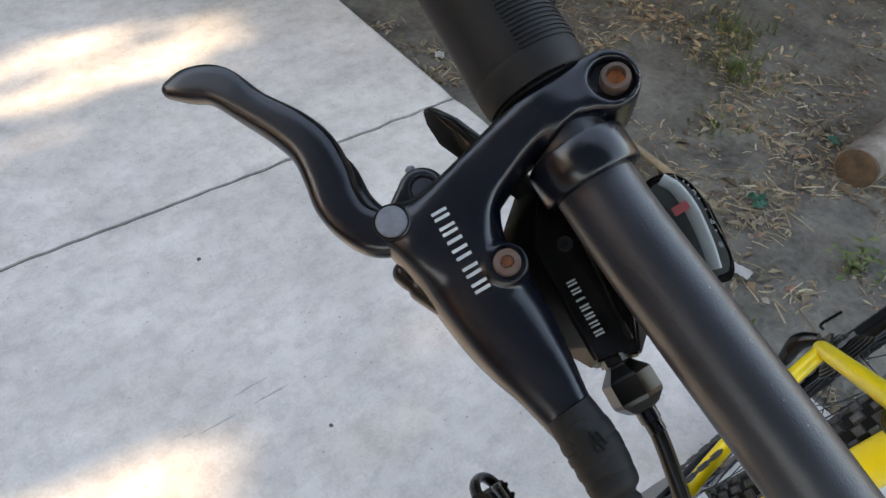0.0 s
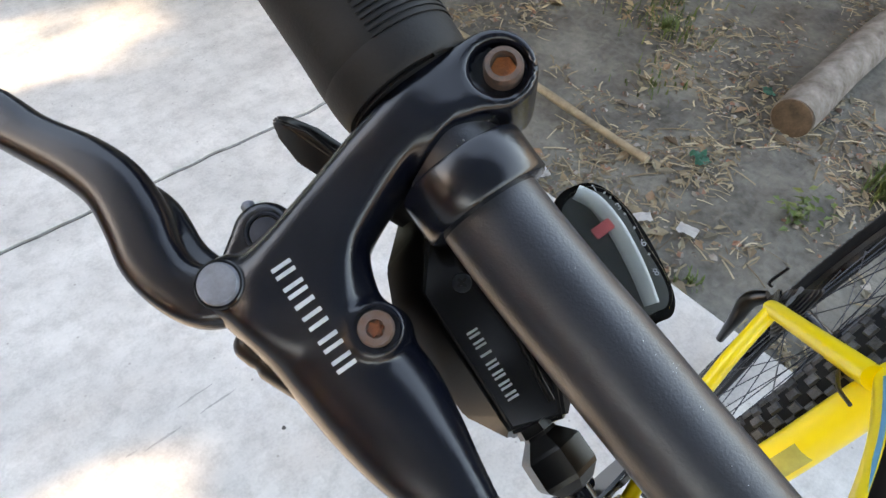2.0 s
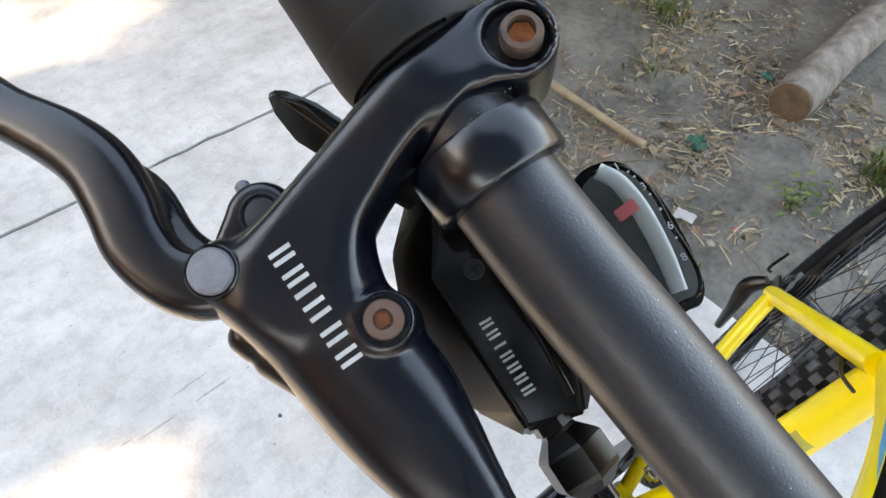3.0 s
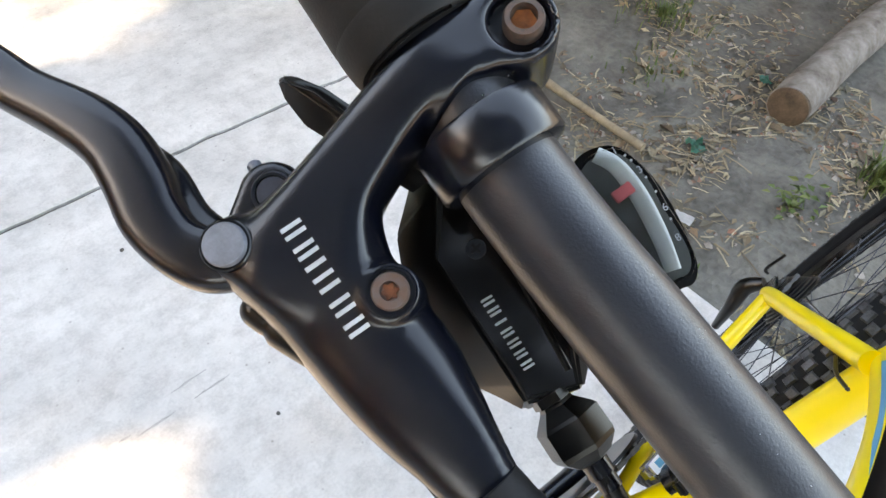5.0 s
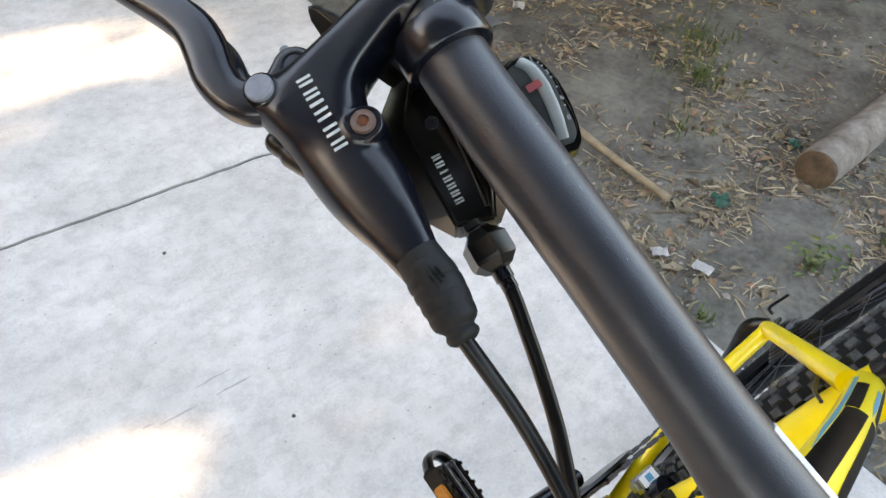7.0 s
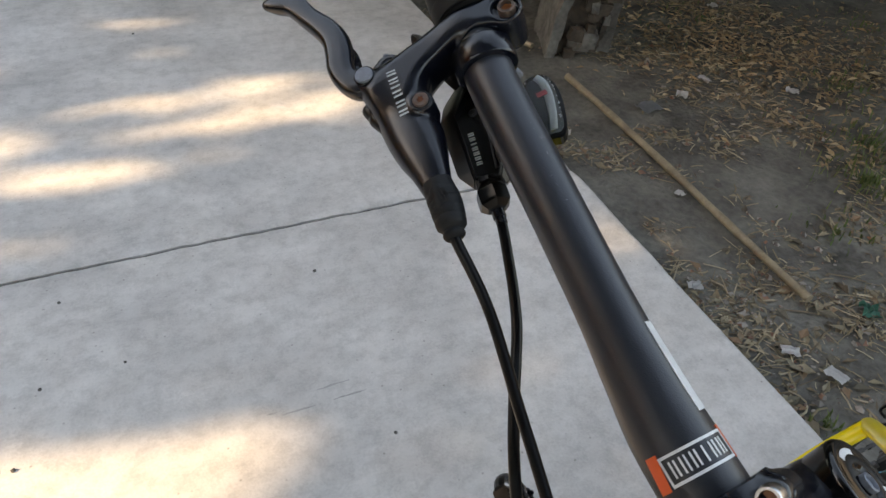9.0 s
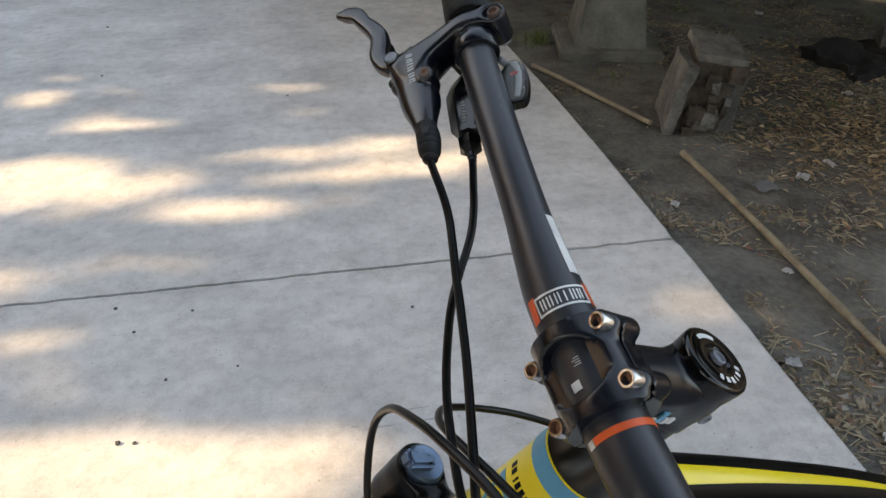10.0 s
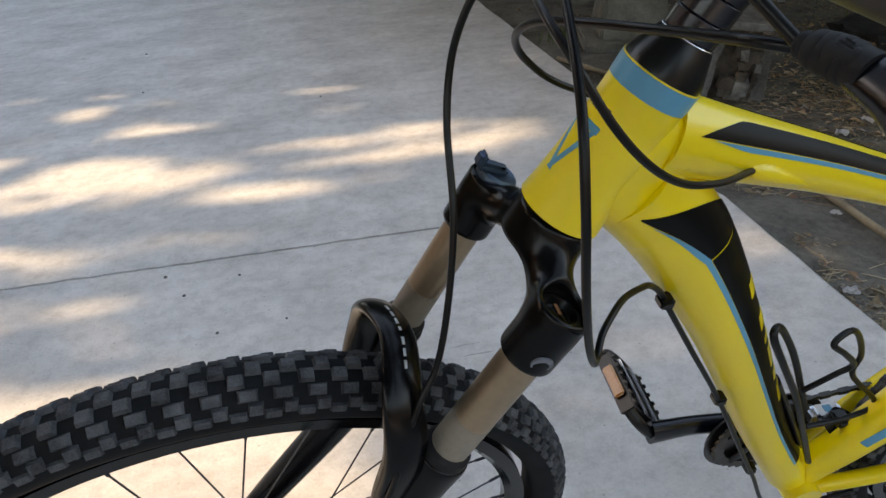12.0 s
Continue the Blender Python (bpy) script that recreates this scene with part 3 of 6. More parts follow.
# handlebar: y (right is minus), x, z, radius
BAR_ROWS = [(0.37, -0.050, 1.036, 0.0111), (0.26, -0.0345, 1.030, 0.0111), (0.18, -0.0255, 1.0225, 0.0113), (0.11, -0.019, 1.0175, 0.0122), (0.075, -0.0165, 1.0145, 0.0140), (0.05, -0.0145, 1.0135, 0.0159),
            (0.0, -0.0140, 1.0135, 0.0159), (-0.045, -0.0140, 1.0155, 0.0159), (-0.072, -0.0150, 1.0193, 0.0142), (-0.10, -0.0168, 1.0235, 0.0125), (-0.14, -0.0198, 1.0290, 0.0121), (-0.18, -0.0236, 1.0330, 0.0121), (-0.22, -0.0278, 1.0372, 0.0119), (-0.26, -0.0342, 1.0435, 0.0118), (-0.37, -0.0490, 1.0640, 0.0118)]
BAR = Sweep([(x, y, z, r) for y, x, z, r in BAR_ROWS], 8)


def bar_at(y):
    """Where along the bar the sideways place y lies, and the axis point there."""
    k = np.argsort(BAR.P[:, 1])
    s = np.interp(y, BAR.P[k, 1], BAR.L[k])
    return s, np.array([np.interp(s, BAR.L, BAR.P[:, j]) for j in range(3)]), np.array([np.interp(s, BAR.L, BAR.T[:, j]) for j in range(3)])


handlebar = part("handlebar", steered(BAR.mesh(40)), BLACK_GRAIN, bicycle, "matt black riser handlebar with a fine grained finish")


def bar_patch(name, y0, y1, a0, a1, mat, label="", off=0.0003, skew=0.0):
    s0, s1 = sorted((bar_at(y0)[0], bar_at(y1)[0]))
    return part(name, steered(BAR.patch(s0, s1, a0, a1, off, 6, 24, skew=skew)), mat, handlebar, label)


# printed bands: angles run from the top (0) to the rear (90) and the front (-90)
bar_patch("orange_stripe", 0.0300, 0.0335, -70, 110, ORANGE, "orange stripe round the bar")
bar_patch("white_mark", 0.0300, 0.0335, -88, -72, WHITE)
for a0, a1, y0, y1 in ((-64, 40, -0.0325, -0.0336), (-64, 40, -0.0424, -0.0435)):
    bar_patch("label_frame", y0, y1, a0, a1, WHITE)
for a0 in (-64, 37):
    bar_patch("label_frame", -0.0325, -0.0435, a0, a0 + 3, WHITE)
for k in range(6):
    a = -54 + k * 14.5
    for da in ((0, 6.5) if k != 3 else (3,)):
        bar_patch("label_bar", -0.0350, -0.0410, a + da, a + da + 2.6, WHITE)
bar_patch("orange_chevron", -0.0320, -0.0450, -88, -69, ORANGE, skew=6)
bar_patch("orange_chevron", -0.0320, -0.0450, 44, 64, ORANGE, skew=-6)
bar_patch("white_sticker", -0.052, -0.089, 24, 50, PAPER, "white maker's sticker")
specks = bmesh.new()
speck_rng = random.Random(4)
for k in range(15):
    sy, sa = -0.178 + speck_rng.gauss(0, 0.006 if k < 10 else 0.03), speck_rng.gauss(12, 7 if k < 10 else 22)
    q = BAR.at(bar_at(sy)[0], sa, 0.00005)
    sr = speck_rng.uniform(0.00004, 0.00009)
    block(*q, sr * 2, sr * 2.4, sr * 2, 0.0, None, specks)
tagged(part("dust", steered(specks), GREY_PRINT, handlebar, "pale dust specks", smooth=False), kind="stuff")

# stem
C = Vector((-0.0140, 0, 1.0135))
FACE = Vector((0.79, 0, 0.62)).normalized()
UPF = Vector((-0.62, 0, 0.79)).normalized()


def stem_solid(X, Y, Z):
    c = along(0.028)
    steer = rod(X, Y, Z, along(0.050), AXIS, 0.0185, 0.0, 0.034, 0.002)
    body = capsule(X, Y, Z, tuple(c), tuple(C - FACE * 0.010), 0.0168, 0.0192)
    clamp = rod(X, Y, Z, C, (0, 1, 0), 0.0222, -0.0235, 0.0235)
    out = smin(smin(steer, body, 0.008), clamp, 0.006)
    for sy in (-0.0155, 0.0155):
        for su in (-0.0215, 0.0215):
            o = C + UPF * su + Vector((0, sy, 0))
            out = smin(out, capsule(X, Y, Z, tuple(o - FACE * 0.012), tuple(o + FACE * 0.002), 0.0064, 0.0058), 0.005)
    # recess of the front plate, between its two bridges
    h = (X - C.x) * FACE.x + (Z - C.z) * FACE.z
    v = (X - C.x) * UPF.x + (Z - C.z) * UPF.z
    window = np.maximum(np.sqrt((Y / 0.0150) ** 2 + (v / 0.0185) ** 2 + 1e-12) * 0.0150 - 0.0150, 0.0120 - h)
    slot = np.maximum(np.abs(h - 0.001) - 0.0008, 0.0165 - np.abs(v))
    return smax(smax(out, -window, 0.0025), -slot, 0.0006)


stem = part("stem", steered(nets(stem_solid, (-0.115, -0.034, 0.945), (0.022, 0.034, 1.055), 0.0013)), BLACK_SATIN, bicycle, "satin black forged stem with four clamp bolts")
for sy in (-0.0155, 0.0155):
    for su in (-0.0215, 0.0215):
        o = C + UPF * su + Vector((0, sy, 0))
        bolt = part("bolt", steered(turned([(0.002, 0.0046), (0.0125, 0.0046), (0.0135, 0.0041), (0.0135, 0.0030), (0.0080, 0.0027)], o, FACE, 24)), CHROME, stem, "bright socket bolt with a copper-brown inside")
        part("socket", steered(turned([(0.0075, 0.0029), (0.0100, 0.0029)], o, FACE, 6)), COPPER, bolt)
bar_patch("white_logo", 0.004, 0.0085, -64, -46, WHITE, "small white square logo on the bar")
for k in range(4):
    bar_patch("tick_mark", -0.006 + 0.0012 * k, -0.0063 + 0.0012 * k, -40 - 4 * (k % 2), -30, GREY_PRINT)
CAP_TOP = along(0.006)
top_cap = part("top_cap", steered(turned([(-0.013, 0.0196), (-0.0022, 0.0204), (-0.0006, 0.0202), (0.0006, 0.0194), (0.0010, 0.0182), (0.0006, 0.0170), (0.0008, 0.0162), (0.0012, 0.0120), (0.0010, 0.0088), (-0.0004, 0.0078), (-0.0006, 0.003)], CAP_TOP, AXIS, 40)), BLACK_GLOSS, bicycle, "gloss black headset cap with white lettering")
part("cap_bolt", steered(turned([(0.0, 0.0042), (0.0024, 0.0042), (0.0028, 0.0034), (0.0012, 0.0026)], CAP_TOP, AXIS, 20)), STEEL, top_cap)
U1 = Vector((0, 1, 0))
U2 = AXIS.cross(U1)
for k in range(6):
    a = radians(330 + k * 19)
    d = U1 * math.cos(a) + U2 * math.sin(a)
    e = AXIS.cross(d)
    m = Matrix((d, e, AXIS)).transposed().to_4x4()
    m.translation = CAP_TOP + d * 0.0135
    part("cap_letter", steered(block(-0.0005, 0, 0.0009, 0.0034, 0.0010 if k == 3 else 0.0024, 0.0006, 0.0001, m)), WHITE, top_cap)
for k in range(8):
    a = radians(155 + k * 7)
    d = U1 * math.cos(a) + U2 * math.sin(a)
    m = Matrix((d, AXIS.cross(d), AXIS)).transposed().to_4x4()
    m.translation = CAP_TOP + d * 0.0138
    part("cap_arc", steered(block(0, 0, 0.0009, 0.0028, 0.0018, 0.0006, 0.0001, m)), WHITE, top_cap)
for d in (0.040,):
    o = along(d) - Vector((AXIS.z, 0, -AXIS.x)) * 0.0195
    part("clamp_bolt", steered(turned([(-0.012, 0.0042), (0.0150, 0.0042), (0.0158, 0.0034), (0.0145, 0.0024)], o, (0, 1, 0), 18)), STEEL, stem)
m = Matrix(((0.88, 0, -0.47, 0), (0, 1, 0, 0), (0.47, 0, 0.88, 0), (0, 0, 0, 1)))
for k, (dx, mat, w) in enumerate(((-0.008, WHITE, 0.0035), (-0.003, WHITE, 0.0035), (0.002, BLUE, 0.0045), (0.007, WHITE, 0.0040), (0.012, WHITE, 0.0030))):
    mm = Matrix.Translation((-0.050, 0.0186, 0.990)) @ m
    part("stem_logo", steered(block(dx, 0, -0.003 if mat == WHITE else 0.0, w, 0.0012, 0.0048 if mat == WHITE else 0.009, 0.0002, mm)), mat, stem)

# headset and steering tube
for d0, d1, r, mat, name in ((0.050, 0.0630, 0.0172, BLACK_SATIN, "spacer"), (0.0633, 0.0760, 0.0172, BLACK_SATIN, "spacer"), (0.0763, 0.0890, 0.0172, BLACK_SATIN, "spacer"), (0.0893, 0.0902, 0.0182, CHROME, "spacer")):
    part(name, steered(turned([(-d0, r - 0.0006), (-d0 - 0.0006, r), (-d1 + 0.0006, r), (-d1, r - 0.0006)], CAP, AXIS, 32)), mat, bicycle)
part("headset_cover", turned([(-0.0903, 0.0182), (-0.096, 0.0205), (-0.108, 0.0256), (-0.1130, 0.0264)], CAP, AXIS, 36), BLACK_PLASTIC, bicycle, "black cone-shaped headset cover")

# frame: rows of x, y, z, radius across, radius up
HEAD_TUBE = Sweep([(*along(0.1130), 0.0272), (*along(0.135), 0.0268), (*along(0.175), 0.0270), (*along(0.205), 0.0290), (*along(0.2245), 0.0310)], 8)
TOP_TUBE = Sweep([(-0.040, 0, 0.862, 0.026, 0.030), (-0.085, 0, 0.846, 0.0235, 0.026), (-0.19, 0.001, 0.807, 0.0192, 0.0205), (-0.31, 0.006, 0.755, 0.0168, 0.0172), (-0.462, 0.016, 0.662, 0.0160, 0.0165)], 8)
BB = Vector((-0.328, 0, 0.305))
DOWN_TUBE = Sweep([(-0.026, 0, 0.824, 0.029, 0.034), (-0.076, 0, 0.767, 0.0280, 0.0375), (-0.148, 0, 0.6425, 0.0260, 0.0315), (-0.240, 0, 0.458, 0.0255, 0.0265), (BB.x + 0.008, 0, BB.z + 0.012, 0.0270, 0.0260)], 8)
SEAT_TUBE = Sweep([(BB.x, 0.004, BB.z, 0.0195), (-0.388, 0.022, 0.46, 0.0225), (-0.455, 0.021, 0.625, 0.0215), (-0.478, 0.020, 0.682, 0.0178)], 8)
head_tube = part("head_tube", HEAD_TUBE.mesh(48), YELLOW, bicycle, "yellow painted head tube with a blue band")
part("blue_band", HEAD_TUBE.patch(0.001, 0.0150, -180, 180, 0.0003, 4, 60), BLUE, head_tube)
for k in range(6):
    part("black_letter", HEAD_TUBE.patch(0.0305, 0.0360, -30 + 10.5 * k, -30 + 10.5 * k + (3 if k == 3 else 7), 0.0003, 3, 4), DECAL_BLACK, head_tube)
for s0, s1, a0, a1, sk in ((0.043, 0.048, -32, 32, 0), (0.045, 0.085, -32, -24, 30), (0.045, 0.085, 24, 32, -30)):
    part("blue_triangle", HEAD_TUBE.patch(s0, s1, a0, a1, 0.0003, 8, 6, skew=sk), BLUE, head_tube)


def junction(X, Y, Z):
    a = capsule(X, Y, Z, (-0.030, 0, 0.868), (-0.060, 0, 0.855), 0.0235, 0.0215)
    b = capsule(X, Y, Z, (-0.008, 0, 0.832), (-0.045, 0, 0.790), 0.026, 0.0262)
    c = capsule(X, Y, Z, (-0.045, 0, 0.828), (-0.062, 0, 0.806), 0.012, 0.007)
    return smin(smin(a, b, 0.030), c, 0.022)


part("weld_gusset", nets(junction, (-0.11, -0.035, 0.725), (0.03, 0.035, 0.905), 0.003), YELLOW, bicycle, "smooth yellow gusset where the tubes meet")
top_tube = part("top_tube", TOP_TUBE.mesh(40), YELLOW, bicycle, "yellow top tube with black and blue panels")
part("black_panel", TOP_TUBE.patch(0.014, 0.30, 27, 63, 0.0006, 36, 10, tip=0.12, anchor=1.0, skew=-12), DECAL_BLACK, top_tube)
part("black_panel", TOP_TUBE.patch(0.016, 0.30, -70, -14, 0.0005, 30, 10, tip=0.08, anchor=0.0, skew=14), DECAL_BLACK, top_tube)
part("black_panel", TOP_TUBE.patch(0.303, 0.40, -60, -26, 0.0005, 8, 8), DECAL_BLACK, top_tube)
part("blue_line", TOP_TUBE.patch(0.20, 0.43, -76, -63, 0.0005, 20, 4, tip=0.2, anchor=1.0), BLUE, top_tube)
part("blue_panel", TOP_TUBE.patch(0.31, 0.40, 2, 18, 0.0005, 8, 6, tip=0.3, anchor=0.5), BLUE, top_tube)
part("blue_line", TOP_TUBE.patch(0.026, 0.30, 64, 72, 0.0006, 36, 4, tip=0.1, anchor=0, skew=-11), BLUE, top_tube)
part("black_panel", TOP_TUBE.patch(0.312, 0.44, 22, 50, 0.0003, 8, 8), DECAL_BLACK, top_tube)
part("blue_panel", TOP_TUBE.patch(0.305, 0.44, 52, 70, 0.0003, 8, 8), BLUE, top_tube)
down_tube = part("down_tube", DOWN_TUBE.mesh(40), YELLOW, bicycle, "yellow down tube with a black lettered panel")
part("black_panel", DOWN_TUBE.patch(0.008, 0.0885, 8, 104, 0.0006, 24, 16, tip=0.9, anchor=1.0, skew=-26), DECAL_BLACK, down_tube)
part("black_panel", DOWN_TUBE.patch(0.0905, 0.52, 2, 77, 0.0004, 24, 12, skew=-16), DECAL_BLACK, down_tube)
part("blue_line", DOWN_TUBE.patch(0.022, 0.0895, 101, 109, 0.0006, 16, 4, skew=-24, tip=0.8, anchor=0.0), BLUE, down_tube)
part("blue_line", DOWN_TUBE.patch(0.0890, 0.52, 78, 85, 0.0004, 24, 4, skew=-16), BLUE, down_tube)
for k, (s, w) in enumerate(((0.155, 0.018), (0.205, 0.020), (0.240, 0.008), (0.260, 0.032), (0.305, 0.014), (0.335, 0.030))):
    part("yellow_letter", DOWN_TUBE.patch(s, s + w, 18, 40, 0.0009, 4, 4, skew=4), YELLOW, down_tube)
seat_tube = part("seat_tube", SEAT_TUBE.mesh(32), YELLOW, bicycle, "yellow seat tube")
part("bottom_bracket_shell", turned([(-0.037, 0.0215), (0.037, 0.0215)], BB, (0, 1, 0), 32), YELLOW, bicycle)
part("blue_panel", SEAT_TUBE.patch(0.12, 0.16, 55, 80, 0.0003, 8, 8), BLUE, seat_tube)
part("grey_logo", SEAT_TUBE.patch(0.20, 0.27, -30, 30, 0.0003, 8, 8), material("grey_yellow_print", (0.42, 0.38, 0.08), 0.5, 0, 0.3, 80), seat_tube, "faint grey striped logo")
REAR = Vector((-0.750, 0, 0.361))
for sy in (-1, 1):
    part("seat_stay", tube([(-0.448, 0.018 + 0.016 * sy, 0.662, 0.0125), (-0.478, 0.016 + 0.026 * sy, 0.628, 0.0125, 0.0135), (-0.55, 0.004 + 0.050 * sy, 0.545, 0.0115, 0.0125), (-0.625, 0.071 * sy, 0.461, 0.0115, 0.0120), (-0.633, 0.072 * sy, 0.450, 0.0100)], 20, 8, (0, 1, 0)), YELLOW, bicycle, "yellow seat stay with a pale blue edge")
    part("chain_stay", tube([(BB.x - 0.012, 0.022 * sy, BB.z, 0.010), (-0.42, 0.046 * sy, 0.358, 0.0100), (-0.53, 0.066 * sy, 0.425, 0.0105), (-0.618, 0.072 * sy, 0.458, 0.0105)], 20), YELLOW, bicycle)
    hanger = Matrix.Translation((-0.690, 0.069 * sy, 0.405)) @ Matrix.Rotation(radians(-38), 4, "Y")
    part("dropout", block(0, 0, 0, 0.150, 0.006, 0.030, 0.003, hanger), BLACK_SATIN, bicycle, "black dropout plate")
part("stay_bridge", tube([(-0.505, -0.020, 0.607, 0.007), (-0.505, 0.013, 0.610, 0.007), (-0.505, 0.046, 0.607, 0.007)], 14, 4), YELLOW, bicycle)
part("seat_clamp", turned([(-0.008, 0.0200), (0.008, 0.0200)], (-0.477, 0.020, 0.682), (-0.136, 0, 0.337), 28), BLACK_SATIN, bicycle)
part("seat_post", tube([(-0.474, 0.020, 0.672, 0.0152), (-0.505, 0.020, 0.76, 0.0152), (-0.530, 0.018, 0.84, 0.0152)], 24), BLACK_SATIN, bicycle, "black seat post")
part("shift_cable_end", tube([(-0.47, -0.012, 0.615, 0.0022), (-0.43, -0.010, 0.640, 0.0022), (-0.398, -0.004, 0.668, 0.0020)], 8), HOUSING, bicycle, "short black cable end beside the seat tube")


def saddle_solid(X, Y, Z):
    s = capsule(X, Y, Z, (-0.66, 0, 0.885), (-0.56, 0, 0.880), 0.060, 0.045, 0.35)
    return smin(s, capsule(X, Y, Z, (-0.58, 0, 0.880), (-0.42, 0, 0.876), 0.035, 0.019, 0.55), 0.03)


part("saddle", nets(saddle_solid, (-0.74, -0.08, 0.84), (-0.38, 0.08, 0.92), 0.005), BLACK_PLASTIC, bicycle, "black padded saddle")
part("saddle_clamp", block(-0.533, 0, 0.852, 0.05, 0.034, 0.022, 0.004), BLACK_SATIN, bicycle)

# fork: crown, tubes, lower legs and arch
LEG_Y = 0.066
LEG_TOP = Vector((0.0436, 0, 0.790))


def leg(d, sy):
    return LEG_TOP - AXIS * d + Vector((0, LEG_Y * sy, 0))


def crown_solid(X, Y, Z):
    out = rod(X, Y, Z, along(0.2265), -AXIS, 0.0300, 0.0, 0.030, 0.004)
    for sy in (-1, 1):
        a, b = leg(0.000, sy), leg(0.050, sy)
        lug = rod(X, Y, Z, a, -AXIS, 0.0207, 0.0, 0.050, 0.004)
        arm = capsule(X, Y, Z, tuple(along(0.240)), tuple(leg(0.018, sy)), 0.0170, 0.0150)
        out = smin(smin(out, arm, 0.012), lug, 0.009)
        out = smax(out, -rod(X, Y, Z, a, AXIS, 0.0160, -0.010, 0.02), 0.0035)
    return out


part("fork_crown", steered(nets(crown_solid, (-0.03, -0.110, 0.715), (0.115, 0.110, 0.835), 0.0017)), BLACK_FORK, bicycle, "black fork crown")
for sy in (-1, 1):
    stan = part("stanchion", steered(turned([(-0.010, 0.0158), (0.190, 0.0158)], leg(0.030, sy), -AXIS, 32)), BRONZE, bicycle, "bronze coloured fork tube")
    part("dusty_sleeve", steered(turned([(0.0, 0.01585), (0.001, 0.0160), (0.044, 0.0160), (0.045, 0.01585)], leg(0.122, sy), -AXIS, 32)), DUSTY_BRONZE, stan, "dusty worn lower end of the tube")
    low = part("lower_leg", steered(tube([(*leg(0.168, sy), 0.0195), (*leg(0.173, sy), 0.0218), (*leg(0.200, sy), 0.0212), (*leg(0.30, sy), 0.0195), (*(leg(0.46, sy) + Vector((0.020, 0, 0.015))), 0.0165), (0.326, LEG_Y * sy * 0.86, 0.372, 0.0140), (0.334, LEG_Y * sy * 0.86, 0.350, 0.0125)], 28, 8, (0, 1, 0))), BLACK_FORK, bicycle, "glossy black lower fork leg")
    part("wiper_seal", steered(turned([(0.0, 0.0168), (0.003, 0.0196), (0.010, 0.0202)], leg(0.159, sy), -AXIS, 32)), RUBBER, low)
    part("hub_bolt", steered(turned([(0, 0.0085), (0.012, 0.0085), (0.014, 0.006)], (0.328, LEG_Y * sy * 0.86, 0.361), (0, sy, 0), 18)), STEEL, low)
rc = part("lockout_dial", steered(turned([(-0.008, 0.0150), (-0.002, 0.0165), (0.0045, 0.0160), (0.0062, 0.0140), (0.0055, 0.0105), (0.0055, 0.004)], leg(0, -1), AXIS, 36)), BLUE_METAL, bicycle, "dark blue-grey fork lockout dial with a lever")
m = Matrix((Vector((AXIS.z, 0, -AXIS.x)), Vector((0, 1, 0)), AXIS)).transposed().to_4x4()
m.translation = leg(0, -1)
part("dial_lever", steered(block(0.008, 0.0, 0.0080, 0.028, 0.0115, 0.008, 0.003, m)), BLUE_METAL, rc)
part("dial_tab", steered(block(0.0205, 0.0, 0.0125, 0.007, 0.0125, 0.013, 0.0028, m)), BLUE_METAL, rc)
part("dial_screw", steered(turned([(0.0105, 0.0040), (0.0118, 0.0036), (0.0118, 0.002)], leg(0, -1), AXIS, 6)), BLACK_GLOSS, rc)
pc = part("preload_cap", steered(turned([(-0.012, 0.0158), (-0.0055, 0.0156), (-0.005, 0.0120), (-0.010, 0.0100)], leg(0, 1), AXIS, 28)), BLACK_PLASTIC, bicycle, "black recessed fork cap")
part("cap_marking", steered(block(0.004, 0, -0.0045, 0.003, 0.009, 0.0008, 0.0002, Matrix.Translation((0, 2 * LEG_Y, 0)) @ m)), COPPER, pc)
part("crown_badge", steered(turned([(-0.002, 0.0075), (0.0008, 0.0075), (0.0008, 0.0062), (0.0002, 0.006)], leg(0.032, 1) + Vector((0.006, 0.0195, -0.002)), (0.25, 1, -0.1), 28)), STEEL, bicycle, "small ring badge on the fork crown")


FORE = Vector((AXIS.z, 0, -AXIS.x))
ARCH = Sweep([(*(leg(0.275, -1) + FORE * 0.004), 0.010, 0.012), (*(leg(0.230, -1) + FORE * 0.019), 0.0115, 0.0155), (0.157, -0.0645, 0.656, 0.0115, 0.0175), (0.151, -0.0435, 0.698, 0.0072, 0.0168), (0.1430, 0, 0.7130, 0.0058, 0.0155), (0.151, 0.0435, 0.698, 0.0072, 0.0168), (0.157, 0.0645, 0.656, 0.0115, 0.0175), (*(leg(0.230, 1) + FORE * 0.019), 0.0115, 0.0155), (*(leg(0.275, 1) + FORE * 0.004), 0.010, 0.012)], 8, tuple(FORE))


arch = part("fork_arch", steered(ARCH.mesh(28)), BLACK_FORK, bicycle, "glossy black fork arch over the tyre with pale print")
for k in range(7):
    s0 = ARCH.L[-1] / 2 - 0.030 + 0.0088 * k
    part("white_bar", steered(ARCH.patch(s0, s0 + (0.0032 if k == 3 else 0.0058), -94, -86, 0.0004, 2, 4)), GREY_PRINT, arch)
    part("white_bar", steered(ARCH.patch(s0, s0 + (0.0032 if k == 3 else 0.0058), 86, 94, 0.0004, 2, 4)), GREY_PRINT, arch)


